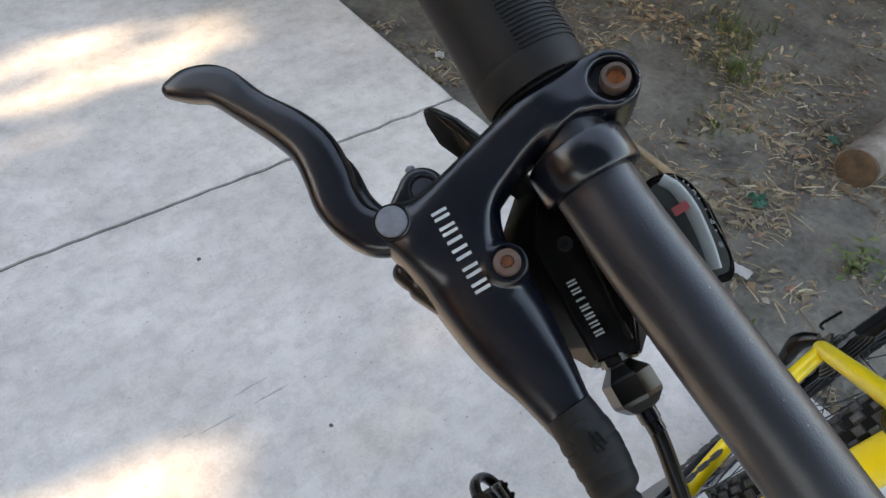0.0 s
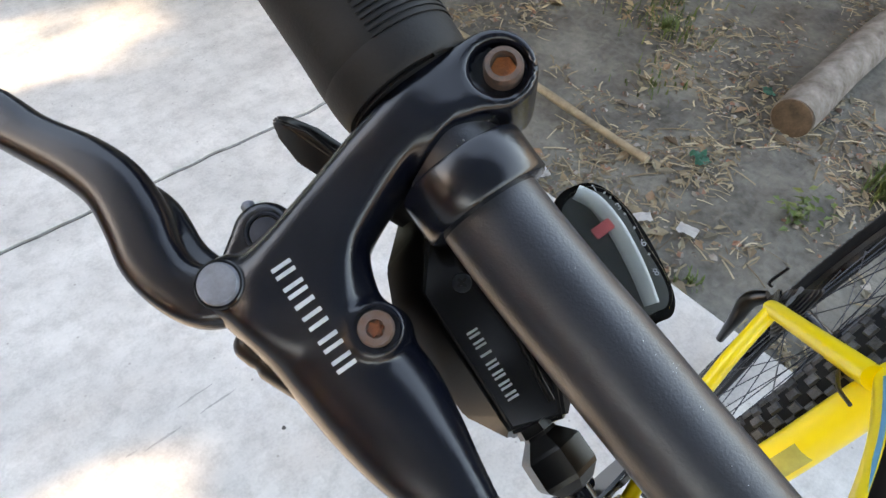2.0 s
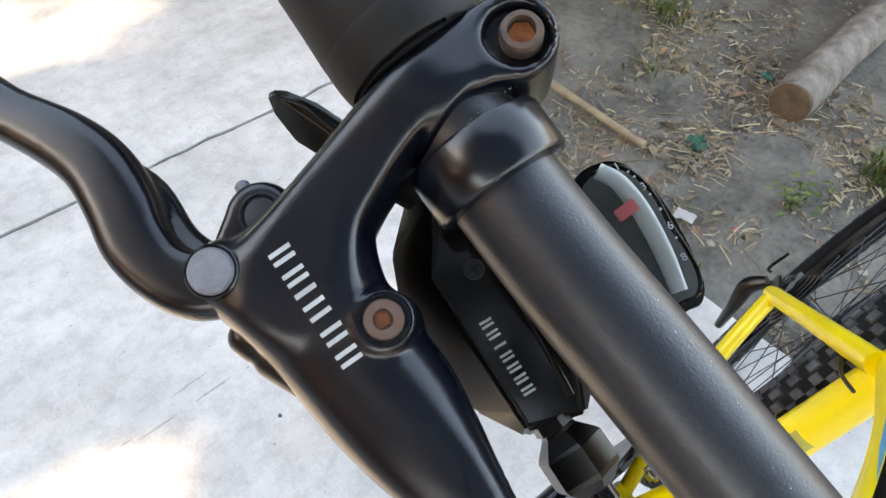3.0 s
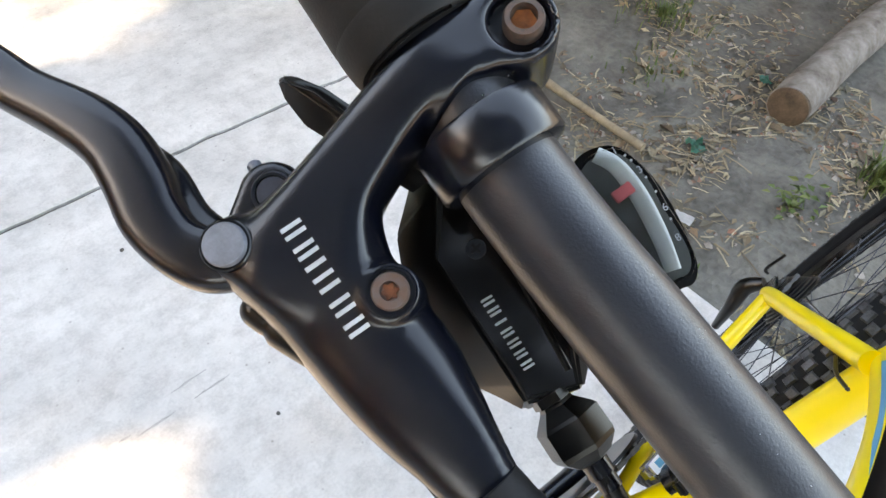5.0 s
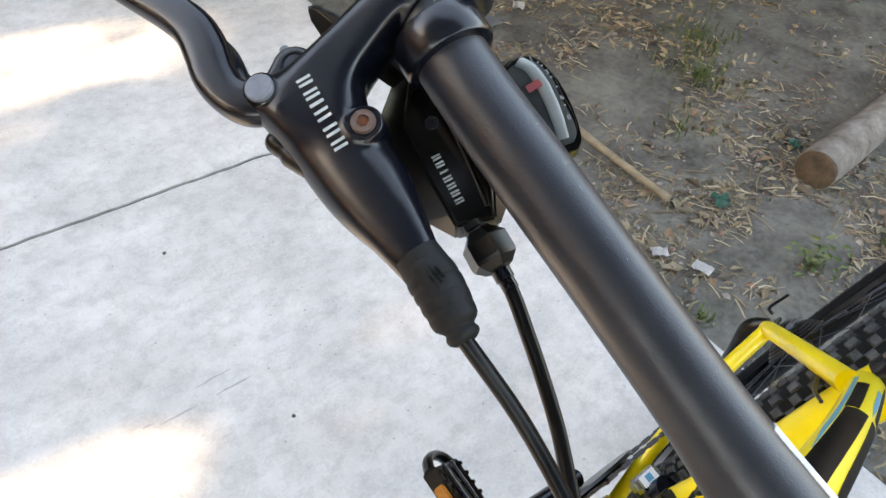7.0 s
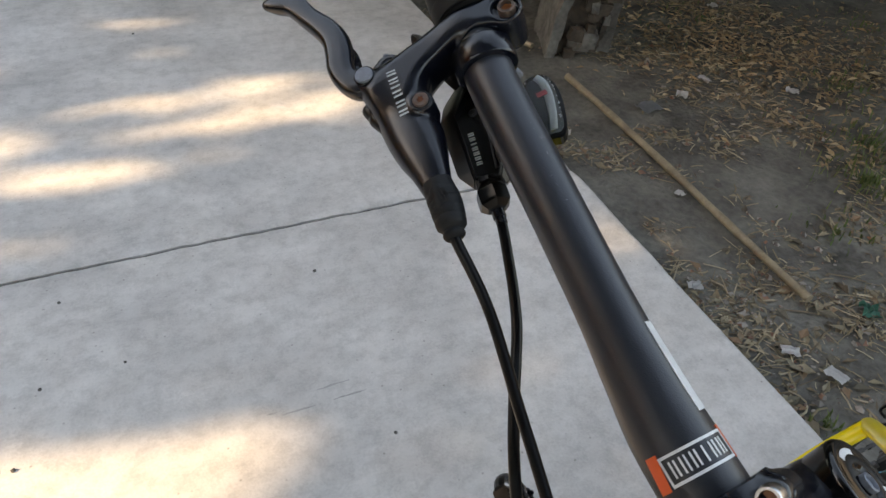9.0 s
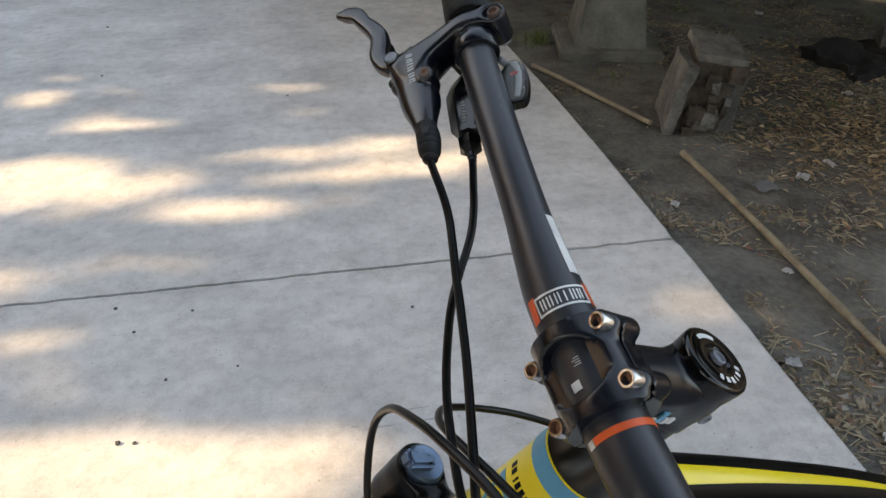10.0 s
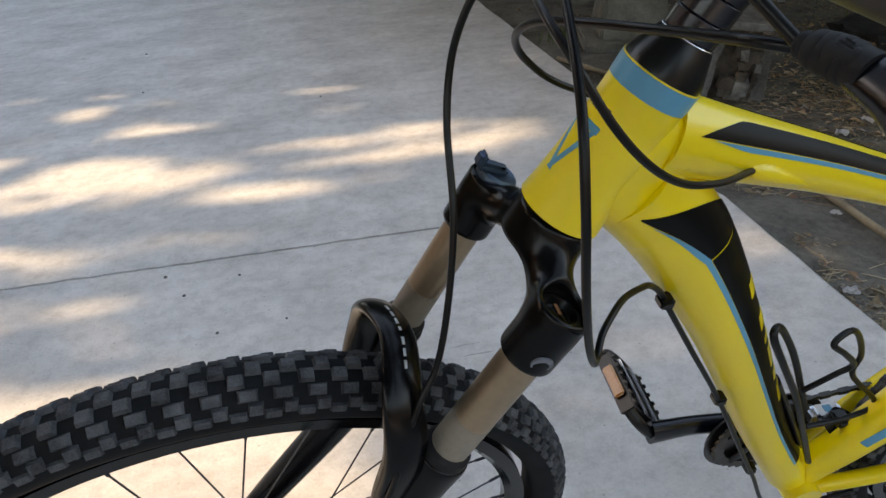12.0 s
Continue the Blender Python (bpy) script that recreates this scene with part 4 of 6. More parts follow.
# wheels
def wheel(name, centre, steer, label):
    """Knobbly tyre, black rim, wire spokes and hub round an axle along y."""
    R, W, seg = 0.361, 0.0262, 96
    fix = (lambda b: steered(b)) if steer else (lambda b: b)
    cx, cy, cz = centre

    def lathe(profile, closed=True):
        bm = bmesh.new()
        rings = []
        for k in range(seg):
            a = 2 * math.pi * k / seg
            rings.append([bm.verts.new((cx + r * math.sin(a), cy + y, cz + r * math.cos(a))) for r, y in profile])
        n = len(profile)
        for k in range(seg):
            for j in range(n if closed else n - 1):
                bm.faces.new((rings[k][j], rings[k][(j + 1) % n], rings[(k + 1) % seg][(j + 1) % n], rings[(k + 1) % seg][j]))
        bmesh.ops.recalc_face_normals(bm, faces=bm.faces)
        return bm

    rim = part(name, fix(lathe([(0.287, -0.006), (0.287, 0.006), (0.295, 0.0135), (0.308, 0.0135), (0.308, -0.0135), (0.295, -0.0135)])), BLACK_GLOSS, bicycle, label)
    body = [(0.3345 + 0.0225 * math.cos(t), W * math.sin(t)) for t in np.linspace(-2.45, 2.45, 22)]
    part("tyre", fix(lathe(body)), TYRE, rim, "dusty black knobbly tyre")
    knobs = bmesh.new()
    count = 88
    for k in range(count):
        for t, w, l, h, shift in ((-0.19, 0.0095, 0.011, 0.0052, 0.0), (0.19, 0.0095, 0.011, 0.0052, 0.5), (0.62, 0.0080, 0.013, 0.0048, 0.2), (-0.62, 0.0080, 0.013, 0.0048, 0.7), (1.02, 0.0085, 0.010, 0.0046, 0.0), (-1.02, 0.0085, 0.010, 0.0046, 0.5), (1.22, 0.0060, 0.012, 0.0036, 0.5), (-1.22, 0.0060, 0.012, 0.0036, 0.0)):
            a = 2 * math.pi * (k + shift) / count
            rr, yy = 0.3345 + (0.0225 + h / 2 - 0.001) * math.cos(t), (W + h / 2 - 0.001) * math.sin(t)
            m = Matrix.Translation((cx, cy, cz)) @ Matrix.Rotation(a, 4, "Y") @ Matrix.Translation((0, yy, rr)) @ Matrix.Rotation(-t, 4, "X")
            vs = [knobs.verts.new(m @ Vector((x * l / 2 * s, y * w / 2 * s, z * h / 2))) for z, s in ((-1, 1.15), (1, 0.9)) for x, y in ((-1, -1), (1, -1), (1, 1), (-1, 1))]
            for q in ((3, 2, 1, 0), (4, 5, 6, 7), (0, 1, 5, 4), (1, 2, 6, 5), (2, 3, 7, 6), (3, 0, 4, 7)):
                knobs.faces.new([vs[i] for i in q])
    bmesh.ops.recalc_face_normals(knobs, faces=knobs.faces)
    tagged(part("tread", fix(knobs), TREAD, rim, "rubber tread blocks worn pale on top", smooth=False), kind="stuff")
    hub = part("hub", fix(turned([(-0.050, 0.010), (-0.030, 0.024), (-0.027, 0.024), (-0.024, 0.015), (0.024, 0.015), (0.027, 0.024), (0.030, 0.024), (0.050, 0.010)], centre, (0, 1, 0), 28)), BLACK_SATIN, rim)
    for k in range(32):
        side = 1 if k % 2 else -1
        a = 2 * math.pi * k / 32
        b = a + (0.9 if (k // 2) % 2 else -0.9)
        p = Vector((cx + 0.288 * math.sin(a), cy, cz + 0.288 * math.cos(a)))
        q = Vector((cx + 0.022 * math.sin(b), cy + side * 0.028, cz + 0.022 * math.cos(b)))
        d = (q - p).normalized()
        part("spoke", fix(turned([(0, 0.0017), (0.014, 0.0016), (0.0145, 0.0009), ((q - p).length, 0.0009)], p, d, 6)), STEEL_DARK, rim)
    disc = fix(turned([(-0.0009, 0.080), (0.0009, 0.080)], (cx, cy + 0.040, cz), (0, 1, 0), 48))
    part("brake_disc", disc, STEEL, rim)
    return rim


wheel("front_wheel", (0.328, 0, 0.361), True, "front wheel with knobbly tyre and black rim")
wheel("rear_wheel", tuple(REAR), False, "rear wheel with knobbly tyre and black rim")

# drive: cranks, ring, pedals, chain, sprockets
crank_r = part("crank", tube([(BB.x, -0.078, BB.z, 0.019, 0.013), (-0.30, -0.080, 0.308, 0.0175, 0.012), (-0.24, -0.086, 0.312, 0.0165, 0.011), (-0.178, -0.086, 0.315, 0.0185, 0.013)], 18, 6, (0, 1, 0)), BLACK_SATIN, bicycle, "black crank arm")
crank_l = part("crank", tube([(BB.x, 0.078, BB.z, 0.013, 0.009), (-0.42, 0.082, 0.300, 0.0115, 0.008), (-0.51, 0.090, 0.295, 0.0125, 0.009)], 18, 6, (0, 1, 0)), BLACK_SATIN, bicycle, "black crank arm")
ringbm = bmesh.new()
n = 64
loops = []
for y in (-0.0035, 0.0):
    loops.append([[ringbm.verts.new((BB.x + r * math.cos(2 * math.pi * k / n), -0.052 + y, BB.z + r * math.sin(2 * math.pi * k / n))) for k in range(n)] for r in (0.058,)] + [[ringbm.verts.new((BB.x + (0.074 if k % 2 else 0.0695) * math.cos(2 * math.pi * k / n), -0.052 + y, BB.z + (0.074 if k % 2 else 0.0695) * math.sin(2 * math.pi * k / n))) for k in range(n)]])
for k in range(n):
    j = (k + 1) % n
    (i0, o0), (i1, o1) = loops
    for q in ((i0[k], i0[j], o0[j], o0[k]), (i1[k], o1[k], o1[j], i1[j]), (o0[k], o0[j], o1[j], o1[k]), (i0[k], i1[k], i1[j], i0[j])):
        ringbm.faces.new(q)
bmesh.ops.recalc_face_normals(ringbm, faces=ringbm.faces)
part("chainring", ringbm, CHAIN, crank_r, "dark toothed chainring", smooth=False)
part("chain_guard", turned([(-0.004, 0.080), (0.0, 0.082), (0.0, 0.060), (0.002, 0.02)], (BB.x, -0.060, BB.z), (0, 1, 0), 48), BLACK_PLASTIC, crank_r)
for k in range(5):
    a = radians(20 + 72 * k)
    part("spider_arm", tube([(BB.x, -0.056, BB.z, 0.008), (BB.x + 0.03 * math.cos(a), -0.056, BB.z + 0.03 * math.sin(a), 0.006), (BB.x + 0.062 * math.cos(a), -0.054, BB.z + 0.062 * math.sin(a), 0.005)], 10, 3, (0, 1, 0)), BLACK_SATIN, crank_r)


def pedal(x, y, z, side):
    """Cage pedal with teeth and amber reflectors at both ends; y is its middle."""
    tilt = Matrix.Translation((x, y, z)) @ Matrix.Rotation(radians(-52), 4, "Y")
    body = block(0, 0, 0, 0.024, 0.085, 0.016, 0.004, tilt)
    for sx in (-1, 1):
        block(sx * 0.042, 0, 0, 0.0045, 0.092, 0.022, 0.0015, tilt, body)
        for k in range(6):
            block(sx * 0.042, -0.037 + 0.0148 * k, 0.012, 0.004, 0.006, 0.005, 0.001, tilt, body)
    for sy in (-1, 1):
        block(0, sy * 0.043, 0, 0.086, 0.005, 0.018, 0.0015, tilt, body)
        block(0, sy * 0.020, 0, 0.080, 0.004, 0.010, 0.001, tilt, body)
    for sy in (-1, 1):
        arc = tube([(-0.042, 0.044 * sy, 0, 0.006, 0.008), (-0.026, 0.058 * sy, 0, 0.006, 0.008), (0.0, 0.063 * sy, 0, 0.006, 0.008), (0.026, 0.058 * sy, 0, 0.006, 0.008), (0.042, 0.044 * sy, 0, 0.006, 0.008)], 10, 4)
        arc.transform(tilt)
        tmp_me = bpy.data.meshes.new("arc")
        arc.to_mesh(tmp_me)
        arc.free()
        body.from_mesh(tmp_me)
        bpy.data.meshes.remove(tmp_me)
    ob = part("pedal", body, BLACK_PLASTIC, bicycle, "black cage pedal with an amber reflector", smooth=False)
    for sx in (-1, 1):
        part("reflector", block(sx * 0.0475, 0, 0, 0.007, 0.048, 0.015, 0.002, tilt), AMBER, ob, "amber reflector")
        part("bright_edge", block(sx * 0.016, 0, 0.0105, 0.0040, 0.090, 0.006, 0.0012, tilt), CHROME, ob)
    part("axle", turned([(0, 0.007), (0.05, 0.007)], (x, y - side * 0.045 * -1, z), (0, 1 if side < 0 else -1, 0), 14), STEEL, ob)
    return ob


pedal(-0.176, -0.148, 0.318, -1)
pedal(-0.512, 0.158, 0.295, 1)
links = bmesh.new()
for (x0, z0), (x1, z1) in (((BB.x, BB.z + 0.071), (REAR.x, REAR.z + 0.042)), ((BB.x, BB.z - 0.071), (REAR.x + 0.02, REAR.z - 0.085))):
    k = 0
    d = Vector((x1 - x0, 0, z1 - z0))
    steps = int(d.length / 0.0127)
    ang = -math.atan2(d.z, d.x)
    for i in range(steps):
        m = Matrix.Translation((x0 + d.x * (i + 0.5) / steps, -0.054, z0 + d.z * (i + 0.5) / steps)) @ Matrix.Rotation(ang, 4, "Y")
        block(0, 0, 0, 0.0142, 0.0035 if i % 2 else 0.0062, 0.0075, 0.0, m, links)
tagged(part("chain", links, CHAIN, bicycle, "oily dark bicycle chain", smooth=False), kind="stuff")
cassette = part("cassette", turned([(-0.034, 0.017), (0.0, 0.017)], (REAR.x, -0.028, REAR.z), (0, 1, 0), 24), CHAIN, bicycle, "oily cassette of eight sprockets")
for k in range(8):
    part("sprocket", turned([(0, 0.050 - 0.0042 * k), (0.0018, 0.052 - 0.0042 * k)], (REAR.x, -0.030 - 0.0042 * k, REAR.z), (0, 1, 0), 40), CHAIN, cassette, smooth=False)
mech = part("rear_derailleur", tube([(REAR.x - 0.005, -0.072, REAR.z - 0.018, 0.010), (REAR.x + 0.004, -0.086, REAR.z - 0.045, 0.014), (REAR.x + 0.02, -0.078, REAR.z - 0.080, 0.011), (REAR.x + 0.012, -0.066, REAR.z - 0.150, 0.007)], 14), BLACK_PLASTIC, bicycle, "black rear derailleur")
part("hanger_loop", tube([(REAR.x + 0.006, -0.083, REAR.z + 0.012, 0.0025), (REAR.x + 0.030, -0.092, REAR.z + 0.040, 0.0025), (REAR.x + 0.020, -0.090, REAR.z + 0.075, 0.0022)], 8), HOUSING, mech)
fd = part("front_derailleur", block(-0.364, -0.027, 0.386, 0.042, 0.020, 0.022, 0.005), CHROME, bicycle, "silver front derailleur cage")
part("sticker", block(-0.364, -0.027, 0.3973, 0.026, 0.015, 0.0008, 0.0), WHITE, fd, "small white sticker")
part("sticker_square", block(-0.364, -0.027, 0.3980, 0.010, 0.009, 0.0008, 0.0), BLUE, fd, "blue square on the sticker")
part("derailleur_clamp", turned([(-0.008, 0.0215), (0.008, 0.0215)], (-0.366, 0, 0.400), (-0.136, 0, 0.337), 24), BLACK_SATIN, fd)
part("derailleur_link", block(-0.350, 0.002, 0.424, 0.018, 0.020, 0.012, 0.003), BLACK_PLASTIC, fd)

# bottle cage: bent black wire on the down tube side of the frame
cage = part("bottle_cage", tube([(-0.318, 0.020, 0.372, 0.0035), (-0.266, 0.030, 0.476, 0.0035), (-0.230, 0.034, 0.549, 0.0035), (-0.200, 0.034, 0.603, 0.0035), (-0.176, 0.030, 0.648, 0.0035), (-0.179, 0.024, 0.656, 0.0035), (-0.192, 0.020, 0.644, 0.0035), (-0.225, 0.016, 0.590, 0.0035), (-0.280, 0.010, 0.480, 0.0035)], 10), HOUSING, bicycle, "black wire bottle cage")
part("cage_wire", tube([(-0.250, 0.020, 0.536, 0.0030), (-0.270, 0.026, 0.565, 0.0030), (-0.279, 0.030, 0.583, 0.0030), (-0.256, 0.034, 0.611, 0.0030), (-0.238, 0.034, 0.628, 0.0030), (-0.246, 0.030, 0.635, 0.0030), (-0.264, 0.024, 0.630, 0.0030), (-0.291, 0.014, 0.598, 0.0030), (-0.316, 0.006, 0.556, 0.0030), (-0.325, 0.004, 0.517, 0.0030), (-0.372, 0.010, 0.460, 0.0030), (-0.335, 0.016, 0.452, 0.0030), (-0.285, 0.018, 0.455, 0.0030)], 10), HOUSING, cage)
part("cage_plate", tube([(-0.300, 0.006, 0.405, 0.009, 0.004), (-0.262, 0.006, 0.478, 0.009, 0.004), (-0.226, 0.006, 0.545, 0.008, 0.004)], 12), BLACK_PLASTIC, cage)


# ---- brake levers, shifters and grips ----
def lever_set(side):
    """Brake lever with its clamp, blade, bolts and cable boot. side: 1 right, -1 left."""
    y = -0.245 if side > 0 else 0.245 - LEFT_IN
    _, p, d = bar_at(y)
    u = ((p[0] - 0.0077) * 0.8944 - (p[2] - 1.0332) * 0.4472) * 1000
    w = ((p[0] - 0.0077) * 0.4472 + (p[2] - 1.0332) * 0.8944) * 1000
    du = (d[0] * 0.8944 - d[2] * 0.4472) * (1 if side < 0 else -1) * (1 if d[1] * side < 0 else -1)

    def to_plane(v):
        """The bar's axis at v millimetres outward, in the lever's plane."""
        q = bar_at(-v / 1000 if side > 0 else v / 1000 - LEFT_IN)[1]
        return Vector((((q[0] - 0.0077) * 0.8944 - (q[2] - 1.0332) * 0.4472) * 1000, v, ((q[0] - 0.0077) * 0.4472 + (q[2] - 1.0332) * 0.8944) * 1000))

    band_o, band_d = to_plane(237.0), (to_plane(237.0) - to_plane(219.5)).normalized()

    def body(X, Y, Z):
        barrel = chain(X, Y, Z, [((14.8, 181, -7.5), 6.7), ((13.0, 194, -8.4), 9.3), ((12.1, 204, -10.6), 11.8), ((11.1, 214, -12.4), 13.5), ((10.5, 228, -12.8), 13.4), ((10.6, 243, -10.4), 12.2)], 4, 0.88)
        plate = smin(capsule(X, Y, Z, (8, 241, -8.5), (16.3, 252.2, -6.5), 10.5, 7.4, 0.85), capsule(X, Y, Z, (4, 244, -7.5), (7, 226, -8.5), 8.5, 7.5, 0.9), 5)
        out = smin(barrel, plate, 5)
        arm = chain(X, Y, Z, [((7, 240, -10), 10.0), ((-4, 245.5, -10), 9.2), ((-14, 247.6, -9.5), 8.2), ((-26, 248.9, -9), 7.8), ((-38, 248.3, -8), 8.1), ((-48, 246.0, -8), 8.8), ((-54.5, 243.6, -9), 8.6)], 5, 2.2)
        out = smax(smin(out, arm, 8), Z - 0.2 - 3.3 * np.exp(-((X + 37) / 15.0) ** 2) + 0.16 * np.maximum(0, X - 3) * np.clip((244 - Y) / 14, 0, 1), 3.0)
        ring = rod(X, Y, Z, (u, 244, w), (du, 1, 0), 13.2, -2.5, 8.0, 1.6)
        out = smin(out, ring, 2.0)
        out = smin(out, rod(X, Y, Z, (0.2, 222.7, 0), (0, 0, 1), 5.7, -15, -0.6, 1.2), 2.4)
        out = smin(out, capsule(X, Y, Z, (1.5, 238, -10), (4.0, 226, -10), 8.0, 5.0, 0.8), 5.0)
        out = smin(out, rod(X, Y, Z, (-55.2, 242.8, 0), (0, 0, 1), 8.9, -22, 0.4, 2.0), 2.5)
        # round seat milled for the clamp bolt
        out = smax(out, -rod(X, Y, Z, (-55.6, 242.3, 0), (0, 0, 1), 6.2, -2.6, 12), 2.0)
        return out

    ob = part("brake_lever", control(nets(body, (-70, 170, -27), (32, 268, 14), 0.9), side), BLACK_SATIN, bicycle, "satin black forged brake lever body with white lettering")

    def blade(X, Y, Z):
        top = chain(X, Y, Z, [((41.0, 334.6, -5.0), 3.2), ((35.4, 331.4, -5.5), 5.8), ((29.2, 325.0, -6), 6.3), ((25.6, 312.0, -7), 5.8), ((21.2, 298.5, -7.5), 6.6), ((19.8, 288.5, -7.5), 7.0), ((21.6, 278.8, -7.5), 7.3), ((24.3, 270.6, -7), 7.0), ((24.6, 262.3, -7), 6.5), ((21.8, 255.0, -7), 6.8), ((17, 250, -7), 6)], 3, 1.05)
        web = chain(X, Y, Z, [((19.0, 291.0, -14), 3.5), ((18.8, 280.0, -15), 5.3), ((20.5, 267.0, -15), 4.8), ((18, 254, -14), 5)], 3, 0.7)
        return smax(smin(top, web, 1.5), Z + 2.2, 2.2)

    part("lever_blade", control(nets(blade, (4, 238, -22), (50, 342, 6), 1.1), side), BLACK_SATIN, ob, "curved black brake lever blade")
    bolt = part("pivot_bolt", control(turned([(-3, 4.5), (0.9, 4.5), (1.35, 4.15), (1.4, 2.5), (1.3, 0.5)], (16.4, 252.4, 0), (0, 0, 1), 32), side), STEEL, ob, "dull grey round pivot bolt head")
    part("bolt_rim", control(turned([(-3, 5.3), (0.2, 5.3), (0.45, 5.0), (0.2, 4.6)], (16.4, 252.4, 0), (0, 0, 1), 36), side), BLACK_GLOSS, bolt, "black raised rim round the bolt")
    part("screw_seat", control(turned([(-6, 5.2), (-0.7, 5.2), (-0.2, 4.9), (-0.2, 4.4), (-1.2, 4.2), (-1.2, 3.0)], (0.2, 222.7, 0), (0, 0, 1), 36), side), BLACK_SATIN, ob, "round black seat of the screw")
    screw = part("reach_screw", control(turned([(-4, 3.75), (0.3, 3.75), (0.8, 3.4), (0.8, 1.95), (0.0, 1.8)], (0.2, 222.7, 0), (0, 0, 1), 30), side), RUSTY_STEEL, ob, "rust-stained six-point screw")
    star = bmesh.new()
    ring0 = [star.verts.new((0.2 + (1.95 if k % 2 else 1.2) * math.cos(k * math.pi / 6), 222.7 + (1.95 if k % 2 else 1.2) * math.sin(k * math.pi / 6), 0.35)) for k in range(12)]
    ring1 = [star.verts.new((v.co.x, v.co.y, -0.6)) for v in ring0]
    star.faces.new(ring0)
    star.faces.new(ring1[::-1])
    for k in range(12):
        star.faces.new((ring0[k], ring1[k], ring1[(k + 1) % 12], ring0[(k + 1) % 12]))
    part("star_recess", control(star, side), DEEP_RUST, screw, "rusty star recess", smooth=False)
    clamp = part("clamp_bolt", control(turned([(-8, 4.3), (0.4, 4.3), (1.4, 3.9), (1.5, 2.8), (-1.6, 2.6)], (-56.6, 241.9, 0), (0, 0, 1), 36), side), RIM_DARK, ob, "rusted socket bolt of the lever clamp")
    part("hex_socket", control(turned([(-3, 2.7), (-0.6, 2.7)], (-56.6, 241.9, 0), (0, 0, 1), 6), side), RUST, clamp, "orange rust inside the socket", smooth=False)
    part("lower_nut", control(turned([(-26, 4.5), (-20, 4.5)], (-56.2, 241.9, 0), (0, 0, 1), 6), side), STEEL, ob)
    cam = part("cam_plate", control(nets(lambda X, Y, Z: smax(capsule(X, Y, Z, (3.8, 257.0, -11), (10.5, 252, -11), 7.4, 9.0, 0.9), Z + 7.6, 1.0), (-8, 238, -22), (24, 268, -3), 1.0), side), BLACK_SATIN, ob)
    part("cable_barrel", control(turned([(-2, 4.6), (0.3, 4.6), (0.6, 4.2), (0.3, 3.9), (-0.3, 3.8), (-0.3, 3.5), (0.4, 3.3), (0.5, 0.6)], (3.2, 256.4, -7.6), (0, 0, 1), 24), side), STEEL_DARK, cam)
    part("adjuster_nub", control(turned([(0, 1.6), (4, 1.6), (4.6, 1.0)], (3.0, 261.0, -10), (-0.25, 1, 0), 12), side), STEEL, cam)
    knob = part("adjuster_knob", control(nets(lambda X, Y, Z: smin(capsule(X, Y, Z, (23.0, 242, -12), (22.6, 239.5, -12), 3.8, 3.8), capsule(X, Y, Z, (22.0, 235, -12), (20.6, 227, -11), 4.2, 3.4), 0.8), (8, 218, -22), (34, 250, -5), 0.9), side), BLACK_PLASTIC, ob)
    def skin(x, y):
        """The height of the body's upper skin over a place of its plane."""
        z = np.linspace(3, -9, 481)
        return z[np.argmax(body(np.full(481, x), np.full(481, y), z) < 0)]

    # lettering as plain bars along the body
    p0, p1 = Vector((4.6, 246.6, 0)), Vector((9.9, 220.9, 0))
    for k, (t0, t1) in enumerate(((0.0, 0.14), (0.18, 0.32), (0.36, 0.40), (0.44, 0.62), (0.66, 0.82), (0.85, 1.0))):
        c = p0.lerp(p1, (t0 + t1) / 2)
        ang = math.atan2(p1.y - p0.y, p1.x - p0.x)
        m = Matrix.Translation(c) @ Matrix.Rotation(ang, 4, "Z")
        length = (p1 - p0).length
        gl = (t1 - t0) * length
        pieces = [(0, 1.0)] if k == 2 else [(-gl / 4, 0.9), (gl / 4, 0.9)]
        bmw = bmesh.new()
        for x, sx in pieces:
            rims = []
            for yy in np.linspace(-2.3, 2.3, 6):
                ends = [m @ Vector((x + e * sx / 2, yy, 0)) for e in (-1, 1)]
                rims.append([bmw.verts.new((q.x, q.y, skin(q.x, q.y) + dz)) for q in ends for dz in (0.07, -0.8)])
            for r0, r1 in zip(rims, rims[1:]):
                for a, b in ((0, 2), (2, 3), (3, 1), (1, 0)):
                    bmw.faces.new((r0[a], r0[b], r1[b], r1[a]))
            bmw.faces.new((rims[0][0], rims[0][1], rims[0][3], rims[0][2]))
            bmw.faces.new((rims[-1][0], rims[-1][2], rims[-1][3], rims[-1][1]))
        part("white_bar", control(bmw, side), GREY_PRINT, ob, smooth=False)
    rows = []
    for v, uu, r in ((184, 13.8, 6.9), (181, 14.1, 7.1), (178, 14.4, 7.2), (177, 14.5, 7.5), (174.5, 14.9, 7.6), (174, 15, 7.2), (173, 15.1, 7.6), (170.5, 15.7, 7.5), (170, 15.9, 7.1), (169, 16, 7.4), (166.5, 16.7, 7.2), (166, 16.9, 6.7), (165, 17, 7.0), (162, 17.7, 6.6), (160.5, 18.1, 5.0), (159.6, 18.3, 4.4), (158.4, 18.6, 5.0), (157, 18.9, 4.6), (156, 19.1, 3.2)):
        rows.append((uu, v, -7, r))
    boot = part("cable_boot", control(tube(rows, 28, 2), side), RUBBER, ob, "ribbed grey-black rubber cable boot")
    part("moulded_oval", control(nets(lambda X, Y, Z: capsule(X, Y, Z, (14.8, 178.0, -3.4), (16.4, 170.5, -3.4), 4.6, 4.4, 0.9), (8, 162, -9), (23, 186, 3), 0.8), side), RUBBER, boot)
